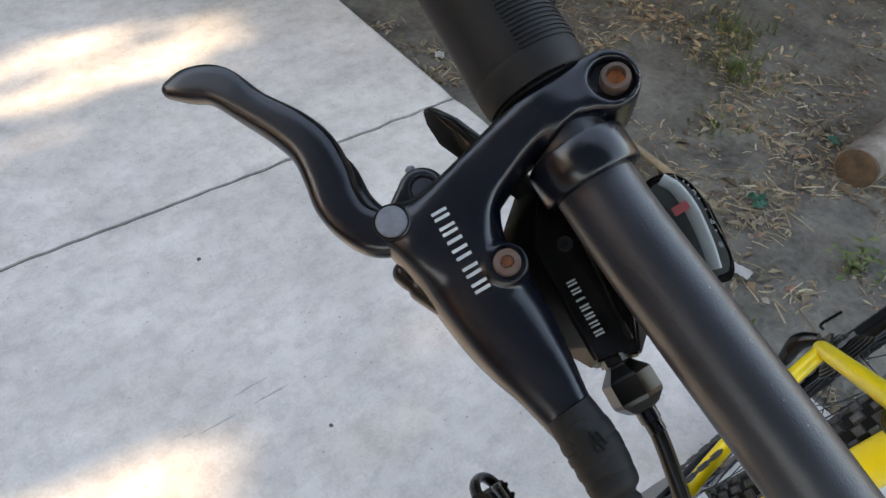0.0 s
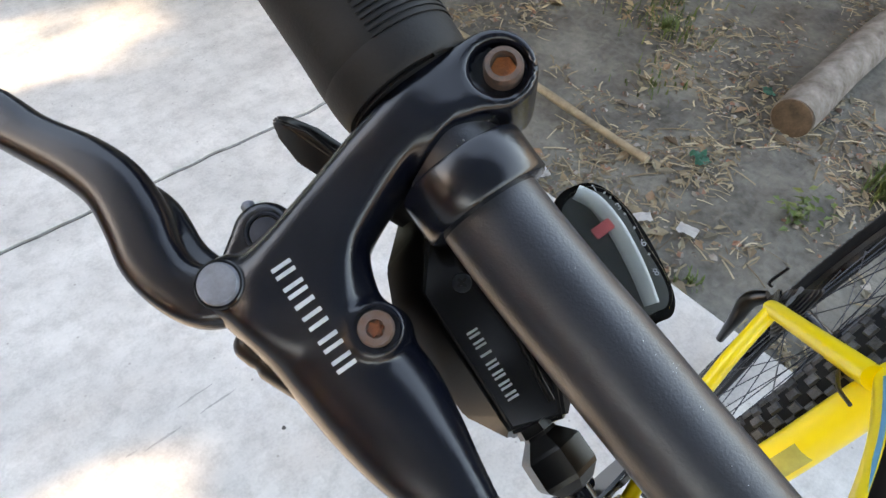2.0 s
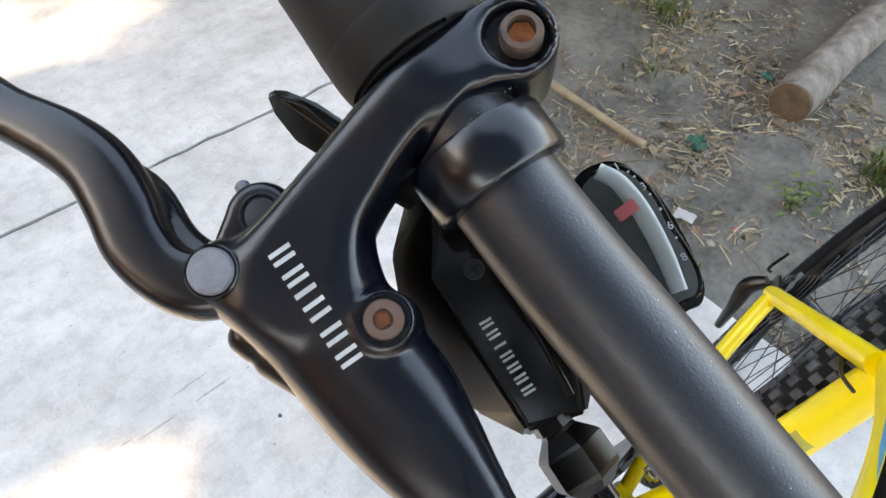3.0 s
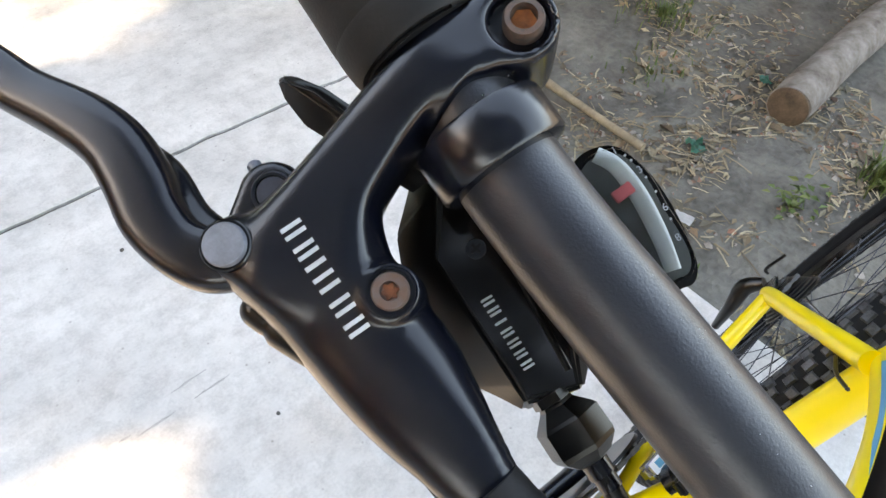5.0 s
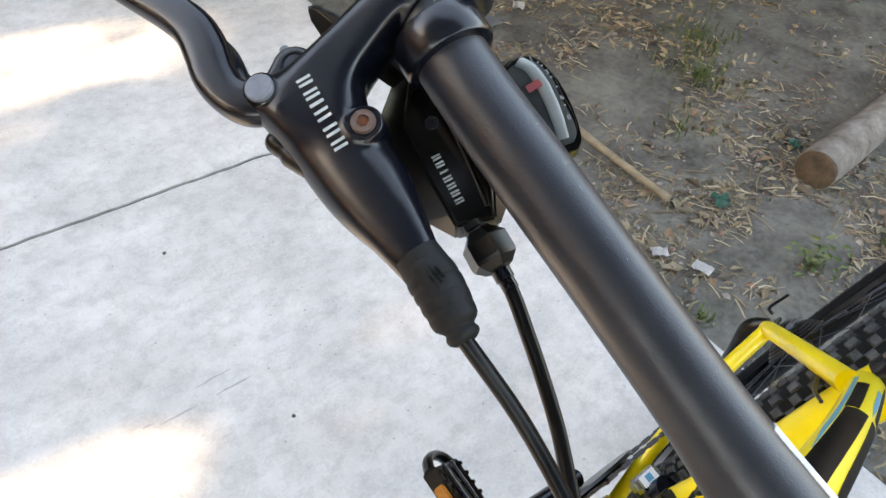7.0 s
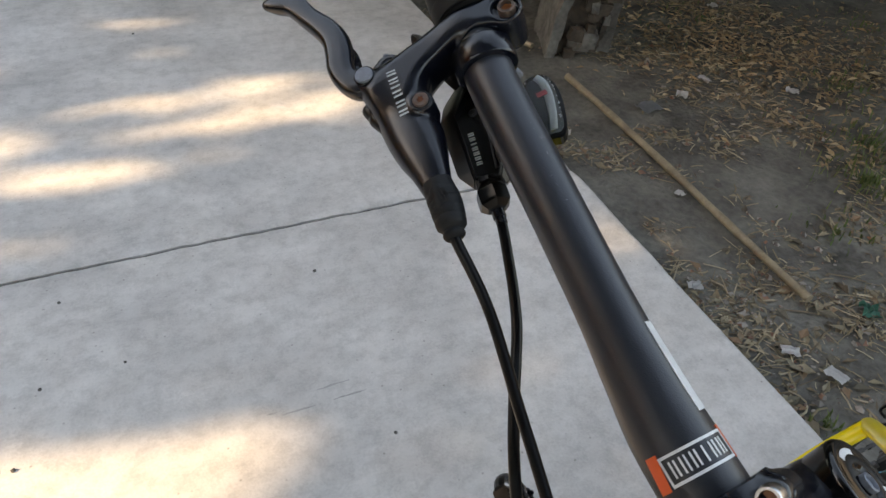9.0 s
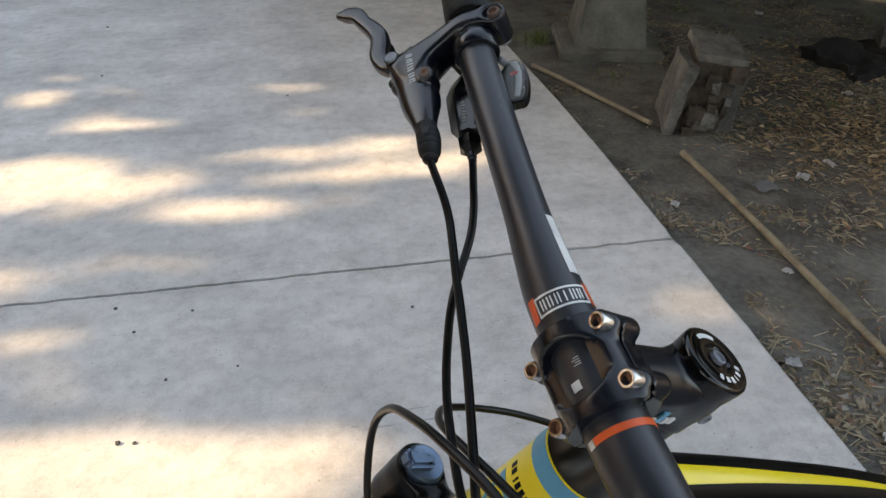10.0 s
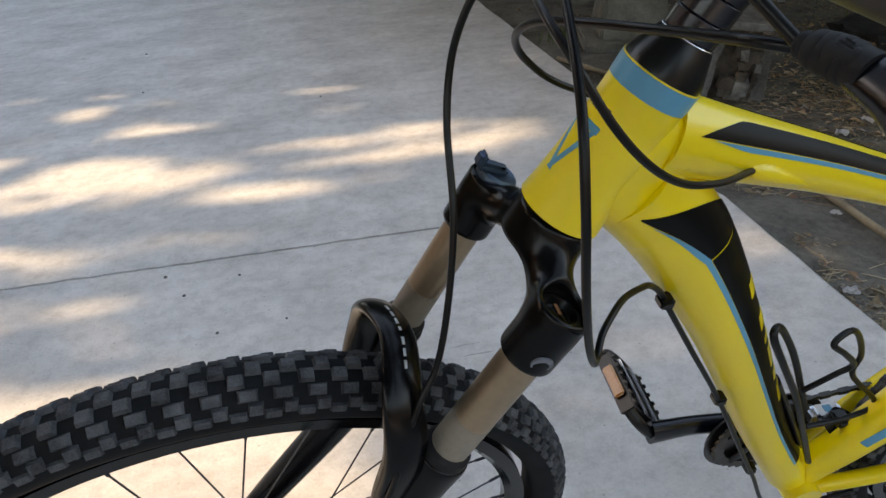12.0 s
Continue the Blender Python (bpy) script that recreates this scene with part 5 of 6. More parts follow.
    for k, (a, b) in enumerate(((0.3, 5), (-1.6, 6), (-3.4, 4))):
        part("moulded_mark", control(block(15.0 + a * 0.8, 174.5 - 0.2 * k, 0.55, 0.6, b, 0.5, 0.15), side), BLACK_PLASTIC, boot)

    # shifter under the bar
    W0 = -27.0
    top = [(-23.0, 237.3), (-10.7, 225.9), (-3.4, 192.7), (-1.9, 188.0), (-13.5, 181.6), (-22.0, 193.0), (-33.0, 214.0), (-32.0, 237.0)]
    low = [(-23.0, 246.0), (-8.6, 237.5), (-2.5, 229.0), (3.6, 198.0), (-0.5, 186.5), (-14.0, 180.6), (-27.0, 188.0), (-42.0, 214.0), (-40.0, 240.0)]
    sh = bmesh.new()
    tv = [sh.verts.new((a, b, W0)) for a, b in top]
    lv = [sh.verts.new((a, b, W0 - 7.5)) for a, b in low]
    bv = [sh.verts.new((a * 0.9 - 2, 212 + (b - 212) * 0.9, W0 - 15)) for a, b in low]
    sh.faces.new(tv)
    sh.faces.new(bv[::-1])
    ti = [0, 0, 1, 2, 3, 4, 5, 6, 7]
    for k in range(9):
        j = (k + 1) % 9
        q = [tv[ti[k]], tv[ti[j]], lv[j], lv[k]]
        sh.faces.new([v for i, v in enumerate(q) if v not in q[:i]])
        sh.faces.new((lv[k], lv[j], bv[j], bv[k]))
    bmesh.ops.triangulate(sh, faces=[f for f in sh.faces if len(f.verts) > 4])
    bmesh.ops.recalc_face_normals(sh, faces=sh.faces)
    bmesh.ops.bevel(sh, geom=[e for e in sh.edges if e.calc_face_angle(0) > 0.15], offset=0.8, segments=2, affect="EDGES")
    shift = part("shifter", control(sh, side), BLACK_PLASTIC, bicycle, "faceted black gear shifter with pale lettering under the bar")
    panel = bmesh.new()
    plan = [(-21.6, 233.0), (-11.4, 224.6), (-4.6, 192.6), (-3.6, 188.8), (-12.9, 183.4), (-20.6, 194.2), (-30.5, 213.6), (-29.8, 233.0)]
    for z in (W0 - 0.3, W0 + 0.10):
        panel.faces.new([panel.verts.new((a, b, z)) for a, b in plan])
    panel.verts.ensure_lookup_table()
    for k in range(8):
        panel.faces.new((panel.verts[k], panel.verts[(k + 1) % 8], panel.verts[8 + (k + 1) % 8], panel.verts[8 + k]))
    part("top_panel", control(panel, side), BLACK_GLOSS, shift, "glossy black top panel", smooth=False)
    ridge = Sweep([(-23.5, 217.0, W0 + 0.1, 0.5, 0.6), (-20.4, 206.0, W0 + 0.1, 0.7, 0.7), (-14.0, 186.5, W0 + 0.1, 0.9, 0.8)], 4).mesh(10)
    part("ridge", control(ridge, side), BLACK_PLASTIC, shift)
    part("clamp_band", control(turned([(-12.5, 12.0), (-12.0, 14.6), (-11.2, 15.2), (-1.2, 15.2), (-0.4, 14.6), (0, 12.0)], band_o, band_d, 48), side), BLACK_SATIN, shift, "gloss black shifter clamp band")
    chips = bmesh.new()
    chip_rng = random.Random(6)
    for k in range(34):
        a = radians(chip_rng.uniform(-80, 10))
        q = to_plane((225.0 if k < 26 else 236.0) + chip_rng.uniform(-0.15, 0.25))
        block(q.x + 14.85 * math.sin(a), q.y, q.z + 14.85 * math.cos(a), chip_rng.uniform(0.15, 0.6), chip_rng.uniform(0.12, 0.35), 0.4, 0.0, None, chips)
    tagged(part("paint_chips", control(chips, side), CHROME, shift, "bright chipped edge of the clamp band", smooth=False), kind="stuff")
    part("band_bolt", control(turned([(-6, 2.4), (3, 2.4), (3.5, 1.9), (2.5, 1.3)], (u - 9.0, 228.5, w - 17), (0.3, -0.2, 1), 16), side), STEEL, shift)
    part("bracket", control(block(-34, 206, W0 + 2, 20, 24, 9, 2), side), BLACK_PLASTIC, shift)
    for k, (a, b, z) in enumerate(((-19.3, 220.1, W0 + 0.1), (0.2, 201.1, W0 - 7.2))):
        s = part("cross_screw", control(turned([(-3, 2.4), (0.1, 2.4), (0.4, 2.1), (0.4, 0.3)], (a, b, z), (0.0 if k == 0 else 0.45, 0, 1), 24), side), STEEL_DARK, shift, "small cross-head screw")
        bmx = bmesh.new()
        block(a, b, z + 0.35, 2.8, 0.7, 0.3, 0.0, None, bmx)
        block(a, b, z + 0.36, 0.7, 2.8, 0.3, 0.0, None, bmx)
        part("cross_slot", control(bmx, side), BLACK_PLASTIC, s, smooth=False)
    p0, p1 = Vector((-12.9, 211.2, 0)), Vector((-8.2, 192.4, 0))
    ang = math.atan2(p1.y - p0.y, p1.x - p0.x)
    for k in range(7):
        c = p0.lerp(p1, (k + 0.5) / 7)
        gl = (p1 - p0).length / 7 * (0.35 if k == 2 else 0.78)
        m = Matrix.Translation((c.x, c.y, W0 + 0.15)) @ Matrix.Rotation(ang, 4, "Z")
        bmw = bmesh.new()
        for x, yy, sx, sy in ((-gl / 4, 0, 0.55, 2.9), (gl / 4, 0, 0.55, 2.9)) if k != 2 else ((0, 0, 0.6, 2.9),):
            block(x, yy, 0.1, sx, sy, 0.5, 0.0, m, bmw)
        part("pale_bar", control(bmw, side), GREY_PRINT, shift, smooth=False)
    ax0, ax1 = Vector((-7.3, 186.0, W0 - 3)), Vector((-3.2, 167.0, W0 - 3.4))
    axis = (ax1 - ax0).normalized()
    nut = turned([(0, 4.8), (2.2, 5.0), (2.4, 4.1), (3.2, 4.4), (6.2, 7.4), (7.0, 8.0), (13.2, 8.1), (14.4, 7.7), (16.9, 5.0), (17.6, 3.2)], ax0, axis, 6)
    part("adjuster", control(nut, side), BLACK_PLASTIC, shift, "faceted black cable adjuster", smooth=False)
    part("ferrule", control(turned([(17.5, 3.2), (21.0, 3.2), (21.2, 2.7), (24.5, 2.7), (24.7, 2.2)], ax0, axis, 18), side), BLACK_SATIN, shift)
    # thumb lever
    paddle = bmesh.new()
    for a, b, z in ((-16.6, 282.6, 1.2), (-20.0, 275.0, 1.0), (-21.5, 262.0, 0.0), (-24.0, 238.0, -2.0), (-15.4, 284.6, -1.2), (-17.4, 285.0, -1.4), (-19.8, 282.4, -1.6), (-22.8, 274.6, -2.0), (-25.0, 262.0, -3.0),
                    (-28.0, 238.0, -4.0), (-13.5, 280.4, -2.0), (-12.4, 272.9, -4.5), (-15.6, 263.0, -5.5), (-19.5, 238.0, -6.0), (-15.5, 281.0, -6.0), (-15.0, 272.0, -8.5), (-20.0, 262.0, -9.5), (-24.0, 238.0, -10.0)):
        paddle.verts.new((a, b, W0 + z))
    bmesh.ops.convex_hull(paddle, input=paddle.verts)
    bmesh.ops.bevel(paddle, geom=[e for e in paddle.edges if len(e.link_faces) == 2 and e.calc_face_angle(0) > 0.2], offset=0.45, segments=2, affect="EDGES")
    part("thumb_lever", control(paddle, side), BLACK_PLASTIC, shift, "faceted black thumb lever")
    # gear display
    D0 = -21.0
    outline = [(-47.5, 217.2), (-52.5, 217.0), (-57.4, 213.4), (-58.3, 205.5), (-56.0, 195.4), (-51.2, 184.6), (-47.6, 180.8), (-44.0, 181.2), (-37.0, 187.0), (-39.0, 214.0)]
    loop = catmull(outline[-2:] + outline + outline[:2], 4)[8:-8]
    outline = [tuple(q) for q in loop[:-1]]
    dp = bmesh.new()
    vs = [dp.verts.new((a, b, D0 - 1.2)) for a, b in outline]
    vb = [dp.verts.new((a, b, D0 - 9)) for a, b in outline]
    dp.faces.new(vs)
    dp.faces.new(vb[::-1])
    for k in range(len(outline)):
        j = (k + 1) % len(outline)
        dp.faces.new((vs[k], vs[j], vb[j], vb[k]))
    bmesh.ops.recalc_face_normals(dp, faces=dp.faces)
    bmesh.ops.bevel(dp, geom=[e for e in dp.edges if e.calc_face_angle(0) > 0.9], offset=0.9, segments=2, affect="EDGES")
    case = part("display_case", control(dp, side), BLACK_GLOSS, shift, "gear display with a black rim")

    def inset(d, z0, z1):
        c = np.mean(np.array(outline), axis=0)
        bm = bmesh.new()
        o = []
        for a, b in outline:
            vv = np.array((a, b)) - c
            o.append(tuple(c + vv * (1 - d / np.linalg.norm(vv))))
        a = [bm.verts.new((x, yv, z0)) for x, yv in o]
        b = [bm.verts.new((x, yv, z1)) for x, yv in o]
        bm.faces.new(a)
        bm.faces.new(b[::-1])
        for k in range(len(o)):
            j = (k + 1) % len(o)
            bm.faces.new((a[k], a[j], b[j], b[k]))
        bmesh.ops.recalc_face_normals(bm, faces=bm.faces)
        return bm

    part("dial_plate", control(inset(2.4, D0 - 1.5, D0 - 0.9), side), DIAL_DARK, case)
    curve = [(-53.6, 216.2, D0 - 0.6), (-56.4, 211.0, D0 - 0.6), (-56.2, 204.6, D0 - 0.6), (-53.8, 196.0, D0 - 0.6), (-49.6, 187.4, D0 - 0.6), (-47.0, 183.4, D0 - 0.6)]
    part("dial_track", control(tube([(-52.6, 215.0, D0 - 0.6, 1.9, 0.45), (-53.7, 210.5, D0 - 0.6, 2.0, 0.45), (-52.9, 204.5, D0 - 0.6, 2.1, 0.45), (-51.0, 198.5, D0 - 0.6, 2.1, 0.45), (-48.2, 191.8, D0 - 0.6, 2.0, 0.45), (-44.9, 185.4, D0 - 0.6, 1.8, 0.45)], 12, 6), side), DIAL, case, "curved silver-grey gear scale")
    part("needle", control(block(-50.4, 204.6, D0 + 0.1, 5.0, 2.8, 0.5, 0.2, Matrix.Translation((-51.2, 206.2, 0)) @ Matrix.Rotation(radians(10), 4, "Z") @ Matrix.Translation((51.2, -206.2, 0))), side), PINK, case, "pink-red gear needle")
    cc = catmull(curve, 7)
    signs = "1..3..6.8" if side > 0 else "1..2..3.."
    for k, ch in enumerate(signs):
        x, v, z = cc[5 + round(k * (len(cc) - 15) / 8)]
        if ch == ".":
            mk = block(x - 0.2, v, D0 - 0.3, 0.45, 0.45, 0.3)
        else:
            font = bpy.data.curves.new("digit", "FONT")
            font.body, font.size, font.extrude, font.align_x, font.align_y = ch, 2.4, 0.05, "CENTER", "CENTER"
            tmp = bpy.data.objects.new("digit", font)
            me = bpy.data.meshes.new_from_object(tmp)
            mk = bmesh.new()
            mk.from_mesh(me)
            mk.transform(Matrix.Translation((x - 0.2, v, D0 - 0.4)) @ Matrix.Rotation(radians(195), 4, "Z") @ Matrix.Diagonal((1, -1, 1, 1)))
            bpy.data.objects.remove(tmp)
        part("digit" if ch != "." else "dot", control(mk, side), GREY_PRINT, case, smooth=False)
    win = part("window", control(inset(2.0, D0 + 1.5, D0 + 1.1), side), GLASS, case, "clear plastic window", smooth=False)
    win.visible_shadow = False

    # grip
    rows = []
    for v, r in ((256.0, 14.0), (256.6, 16.3), (264.0, 16.9), (264.4, 15.9), (264.9, 15.8), (265.3, 16.9), (282, 16.5), (330, 16.3), (380, 16.5), (386, 16.2), (389, 14.5)):
        yv = -v / 1000 if side > 0 else v / 1000 - LEFT_IN
        s, q, d = bar_at(np.clip(yv, -0.369, 0.369))
        q = q + d / d[1] * (yv - q[1])
        rows.append((*q, r / 1000))
    G = Sweep(rows, 4)
    grip = part("grip", steered(G.mesh(48)), RUBBER, bicycle, "grey-black rubber grip with fine slanting ribs")
    ribs = bmesh.new()
    for k in range(52):
        G.patch(0.0112 + 0.0015 * k, 0.0112 + 0.0015 * k + 0.0008, -32, 104, 0.0004, 2, 18, ribs)
    tagged(part("ribbing", steered(ribs), RUBBER, grip), kind="stuff")
    return shift


lever_set(1)
# the left shifter hangs lower on its own clamp
left_shifter = lever_set(-1)
for piece in (left_shifter, *left_shifter.children_recursive):
    piece.data.transform(STEER @ SHIFT_TURN @ STEER.inverted())

# ---- cables ----
HR = 0.0025


def cable(rows, label, r=HR):
    return part("cable", tube([(*p, r) for p in rows], 14, 10), HOUSING, bicycle, label)


def from_steered(p):
    return tuple(STEER @ Vector(p))


right_boot = from_steered((0.0217, -0.157, 1.0183))
left_boot = from_steered(LEFT_TURN @ Vector((0.0217, 0.157 - LEFT_IN, 1.0183)))
right_nut = from_steered((-0.0076, -0.1618, 1.0068))
nut_in = from_steered((-0.0094, -0.172, 1.0080))
boot_in = from_steered((0.0203, -0.166, 1.0190))
left_nut = from_steered(SHIFT_TURN @ LEFT_TURN @ Vector((-0.0068, 0.163 - LEFT_IN, 1.0075)))
cable([boot_in, right_boot, (0.0315, -0.126, 1.0165), (0.0302, -0.112, 1.0105), (0.0315, -0.0936, 1.006), (0.0332, -0.075, 1.001), (0.0345, -0.056, 0.996), (0.038, -0.021, 0.988), (0.046, 0.035, 0.975), (0.054, 0.087, 0.950), (0.057, 0.114, 0.912), (0.053, 0.121, 0.860), (0.042, 0.114, 0.805), (0.031, 0.104, 0.772), (0.024, 0.094, 0.764), (0.0175, 0.083, 0.7675), (0.0117, 0.076, 0.7695), (-0.0018, 0.062, 0.7696), (-0.0142, 0.050, 0.7643), (-0.0313, 0.038, 0.7562), (-0.0439, 0.030, 0.7473), (-0.0606, 0.022, 0.7260), (-0.072, 0.022, 0.704), (-0.108, 0.022, 0.638), (-0.154, 0.024, 0.554), (-0.236, 0.026, 0.390), (-0.300, 0.026, 0.278), (-0.40, 0.034, 0.292)], "black brake cable housing looping to the down tube")
cable([nut_in, right_nut, (0.0090, -0.140, 1.0095), (0.0115, -0.126, 1.0030), (0.0155, -0.112, 0.998), (0.0215, -0.0986, 0.9945), (0.0294, -0.083, 0.992), (0.0375, -0.0644, 0.987), (0.0428, -0.0468, 0.979), (0.0464, -0.0307, 0.971), (0.049, -0.010, 0.964), (0.051, 0.030, 0.961), (0.045, 0.054, 0.950), (0.024, 0.066, 0.917), (-0.002, 0.065, 0.887), (-0.032, 0.056, 0.863), (-0.066, 0.043, 0.848), (-0.096, 0.026, 0.838), (-0.112, 0.016, 0.832)], "black gear cable housing entering the top tube")
cable([left_boot, (0.020, 0.128, 1.016), (0.029, 0.112, 1.018), (0.033, 0.095, 1.014), (0.042, 0.055, 1.006), (0.057, 0.020, 0.993), (0.069, -0.008, 0.974), (0.078, -0.030, 0.948), (0.087, -0.040, 0.910), (0.094, -0.024, 0.872), (0.098, 0.010, 0.824), (0.108, 0.034, 0.770), (0.120, 0.046, 0.720), (0.140, 0.062, 0.690), (0.165, 0.084, 0.630), (0.200, 0.092, 0.560), (0.270, 0.090, 0.450)], "black front brake cable in a large loop")
cable([left_nut, (0.000, 0.128, 0.990), (0.006, 0.106, 0.983), (0.012, 0.065, 0.968), (0.027, 0.030, 0.957), (0.043, -0.004, 0.945), (0.049, -0.025, 0.931), (0.045, -0.043, 0.913), (0.034, -0.054, 0.895), (0.012, -0.062, 0.873), (-0.020, -0.060, 0.857), (-0.060, -0.045, 0.845), (-0.105, -0.020, 0.834)], "black gear cable housing looping round the head tube")
part("cable_port", tube([(-0.094, 0.0160, 0.8400, 0.003), (-0.108, 0.0190, 0.8335, 0.0075), (-0.126, 0.0190, 0.8255, 0.0065), (-0.152, 0.0165, 0.8130, 0.003)], 16), YELLOW, bicycle, "raised yellow cable port")
part("cable_port", block(-0.106, -0.019, 0.834, 0.020, 0.008, 0.011, 0.003), YELLOW, bicycle)
for x, z in ((-0.066, 0.716), (-0.154, 0.556), (-0.236, 0.392)):
    part("cable_clip", block(x, 0.021, z, 0.012, 0.014, 0.009, 0.002), BLACK_PLASTIC, bicycle)

# ---- things on the soil ----
def log(x0, y0, x1, y1, r):
    """A short length of trunk lying on the soil, bark loose and lumpy, both ends sawn."""
    rows = []
    for t in np.linspace(0, 1, 14):
        x, y = x0 + (x1 - x0) * t, y0 + (y1 - y0) * t + 0.015 * math.sin(4 * t)
        rows.append((x, y, soil_height(x, y) + r * 0.86, r * (1 + 0.06 * noise.noise((t * 5, 1, 0)))))
    bm = Sweep(rows, 4).mesh(28)
    for v in bm.verts:
        v.co += v.co.normalized() * 0.004 * noise.noise(v.co * 25)
    ob = tagged(mesh_object("log", bm, BARK), "dry grey log with a sawn brown end lying on soil", "log")
    for k, e in ((0, 1), (-1, -1)):
        x, y, z, rr = rows[k]
        d = Vector((x1 - x0, y1 - y0, 0)).normalized() * (-e)
        part("sawn_end", turned([(-0.02, rr * 0.93), (0.004, rr * 0.95), (0.006, rr * 0.85), (0.0055, rr * 0.4)], (x, y, z), d, 26), END_GRAIN, ob, "brown sawn end grain")
    return ob


log(1.740, 0.670, 2.95, 0.715, 0.062)


def pole(x0, y0, x1, y1, r):
    rows = []
    n = 16
    for k in range(n + 1):
        t = k / n
        x, y = x0 + (x1 - x0) * t + 0.006 * math.sin(5 * t), y0 + (y1 - y0) * t
        rows.append((x, y, SOIL + 0.012 + r * 0.9, r * (1.12 if k % 4 == 0 else 1.0) * (1 - 0.12 * t)))
    ob = tagged(mesh_object("cane_pole", Sweep(rows, 3).mesh(12), STICK), "dry yellow-brown cane pole lying on soil", "pole", "cane poles")
    return ob


pole(1.285, 2.150, 1.305, 0.840, 0.0130)
pole(0.955, 3.215, 1.280, 2.440, 0.0120)


def lump(name, size, seed, mat, m, label, category, amount=0.05, cuts=5):
    """A broken block: a bevelled box with knocked corners and an uneven skin."""
    bm = bmesh.new()
    bmesh.ops.create_cube(bm, size=1.0)
    bmesh.ops.scale(bm, vec=size, verts=bm.verts)
    bmesh.ops.subdivide_edges(bm, edges=list(bm.edges), cuts=cuts, use_grid_fill=True)
    for v in bm.verts:
        d = Vector((noise.noise(v.co * 6 + Vector((seed, 0, 0))), noise.noise(v.co * 6 + Vector((0, seed, 9))), noise.noise(v.co * 6 + Vector((5, 0, seed)))))
        v.co += d * amount * min(size) * 2.2
        k = sum(abs(v.co[i]) > size[i] * 0.42 for i in range(3))
        if k > 1:
            v.co *= 0.95
    bmesh.ops.translate(bm, vec=(0, 0, size[2] / 2), verts=bm.verts)
    ob = mesh_object(name, bm, mat)
    ob.matrix_world = m
    return tagged(ob, label, category)


broken = new("cement_block")
broken.matrix_world = pose(1.445, 2.47, SOIL - 0.03, 4, 7, -16)
tagged(broken, "broken weathered cement block with a crumbling brown face on soil", "cement block")


def chunk(size, at, seed, amount, cuts=9):
    """A crumbled piece: a box whose skin is broken at two scales."""
    bm = bmesh.new()
    bmesh.ops.create_cube(bm, size=1.0)
    bmesh.ops.scale(bm, vec=size, verts=bm.verts)
    bmesh.ops.subdivide_edges(bm, edges=list(bm.edges), cuts=cuts, use_grid_fill=True)
    for v in bm.verts:
        p = v.co + Vector((seed, seed * 2, 0))
        v.co += noise.noise_vector(p * 7) * amount + noise.noise_vector(p * 26) * amount * 0.45
    bmesh.ops.translate(bm, vec=at, verts=bm.verts)
    return bm


part("core", chunk((0.17, 0.24, 0.36), (0.03, 0.02, 0.18), 3.0, 0.028, 12), BROKEN_BRICK, broken, "crumbling brown brick core", smooth=False)
# paler left face and darker right end: side light put into the cement colours
part("plaster_face", chunk((0.045, 0.27, 0.33), (-0.085, 0.01, 0.165), 7.0, 0.014), PALE_CEMENT, broken, "pale cement plaster")
part("top_slab", chunk((0.20, 0.27, 0.035), (0.03, 0.03, 0.375), 9.0, 0.010, 8), PALE_CEMENT, broken, "grey cement slab")
part("end_slab", chunk((0.05, 0.24, 0.33), (0.135, 0.02, 0.165), 12.0, 0.014), OLD_CEMENT, broken, "cement end coloured dark for its shaded side")
rub_rng = random.Random(21)
for k in range(16):
    part("rubble", chunk([rub_rng.uniform(0.025, 0.065) for _ in range(3)], (rub_rng.uniform(-0.05, 0.11), -0.10 + rub_rng.uniform(-0.035, 0.02), rub_rng.uniform(0.03, 0.34)), k * 1.7, 0.012, 3), PALE_CEMENT if k % 3 == 0 else BROKEN_BRICK, broken, smooth=False)
base = new("brick_pier")
base.matrix_world = pose(1.46, 3.50, SOIL, 0, 0, -12)
tagged(base, "low grey cement pier with old terracotta tiles stacked on top", "pier")
part("foot", block(0, 0, 0.030, 0.56, 0.54, 0.06, 0.014), PIER_CEMENT, base)
shaft = block(0, 0, 0.20, 0.34, 0.36, 0.34, 0.018)
for v in shaft.verts:
    f = 1.16 - 0.85 * (v.co.z - 0.03)
    v.co.x, v.co.y = v.co.x * f, v.co.y * f
part("shaft", shaft, PIER_CEMENT, base)
tile_rng = random.Random(3)
for k in range(9):
    tx, ty = tile_rng.uniform(-0.07, 0.09), tile_rng.uniform(-0.09, 0.09)
    tm = pose(tx, ty, 0.388 + 0.030 * (k // 2), tile_rng.uniform(-4, 4), tile_rng.uniform(-4, 4), tile_rng.uniform(-40, 40))
    tile = chunk((tile_rng.uniform(0.18, 0.30), tile_rng.uniform(0.16, 0.24), 0.028), (0, 0, 0), k * 3.1, 0.005, 4)
    tile.transform(tm)
    part("tile", tile, TERRACOTTA, base, "broken terracotta tile", smooth=False)
# a low uneven mound in a near-black colour
mound = mesh_object("mound", chunk((1.05, 0.40, 0.10), (0, 0, 0.03), 15.0, 0.055, 16), MOUND_BLACK)
mound.matrix_world = pose(3.0, 3.02, SOIL - 0.02, 0, 0, 8)
tagged(mound, "low near-black mound on soil", "mound")
lump("stone", (0.50, 0.34, 0.22), 8.0, OLD_CEMENT, pose(3.55, 2.65, SOIL - 0.03, 0, 0, 20), "dark weathered stone on littered soil", "stone", 0.08)
lump("stone", (0.26, 0.22, 0.16), 11.0, OLD_CEMENT, pose(3.0, 3.1, SOIL - 0.03, 0, 0, 60), "dark weathered stone on littered soil", "stone", 0.08)


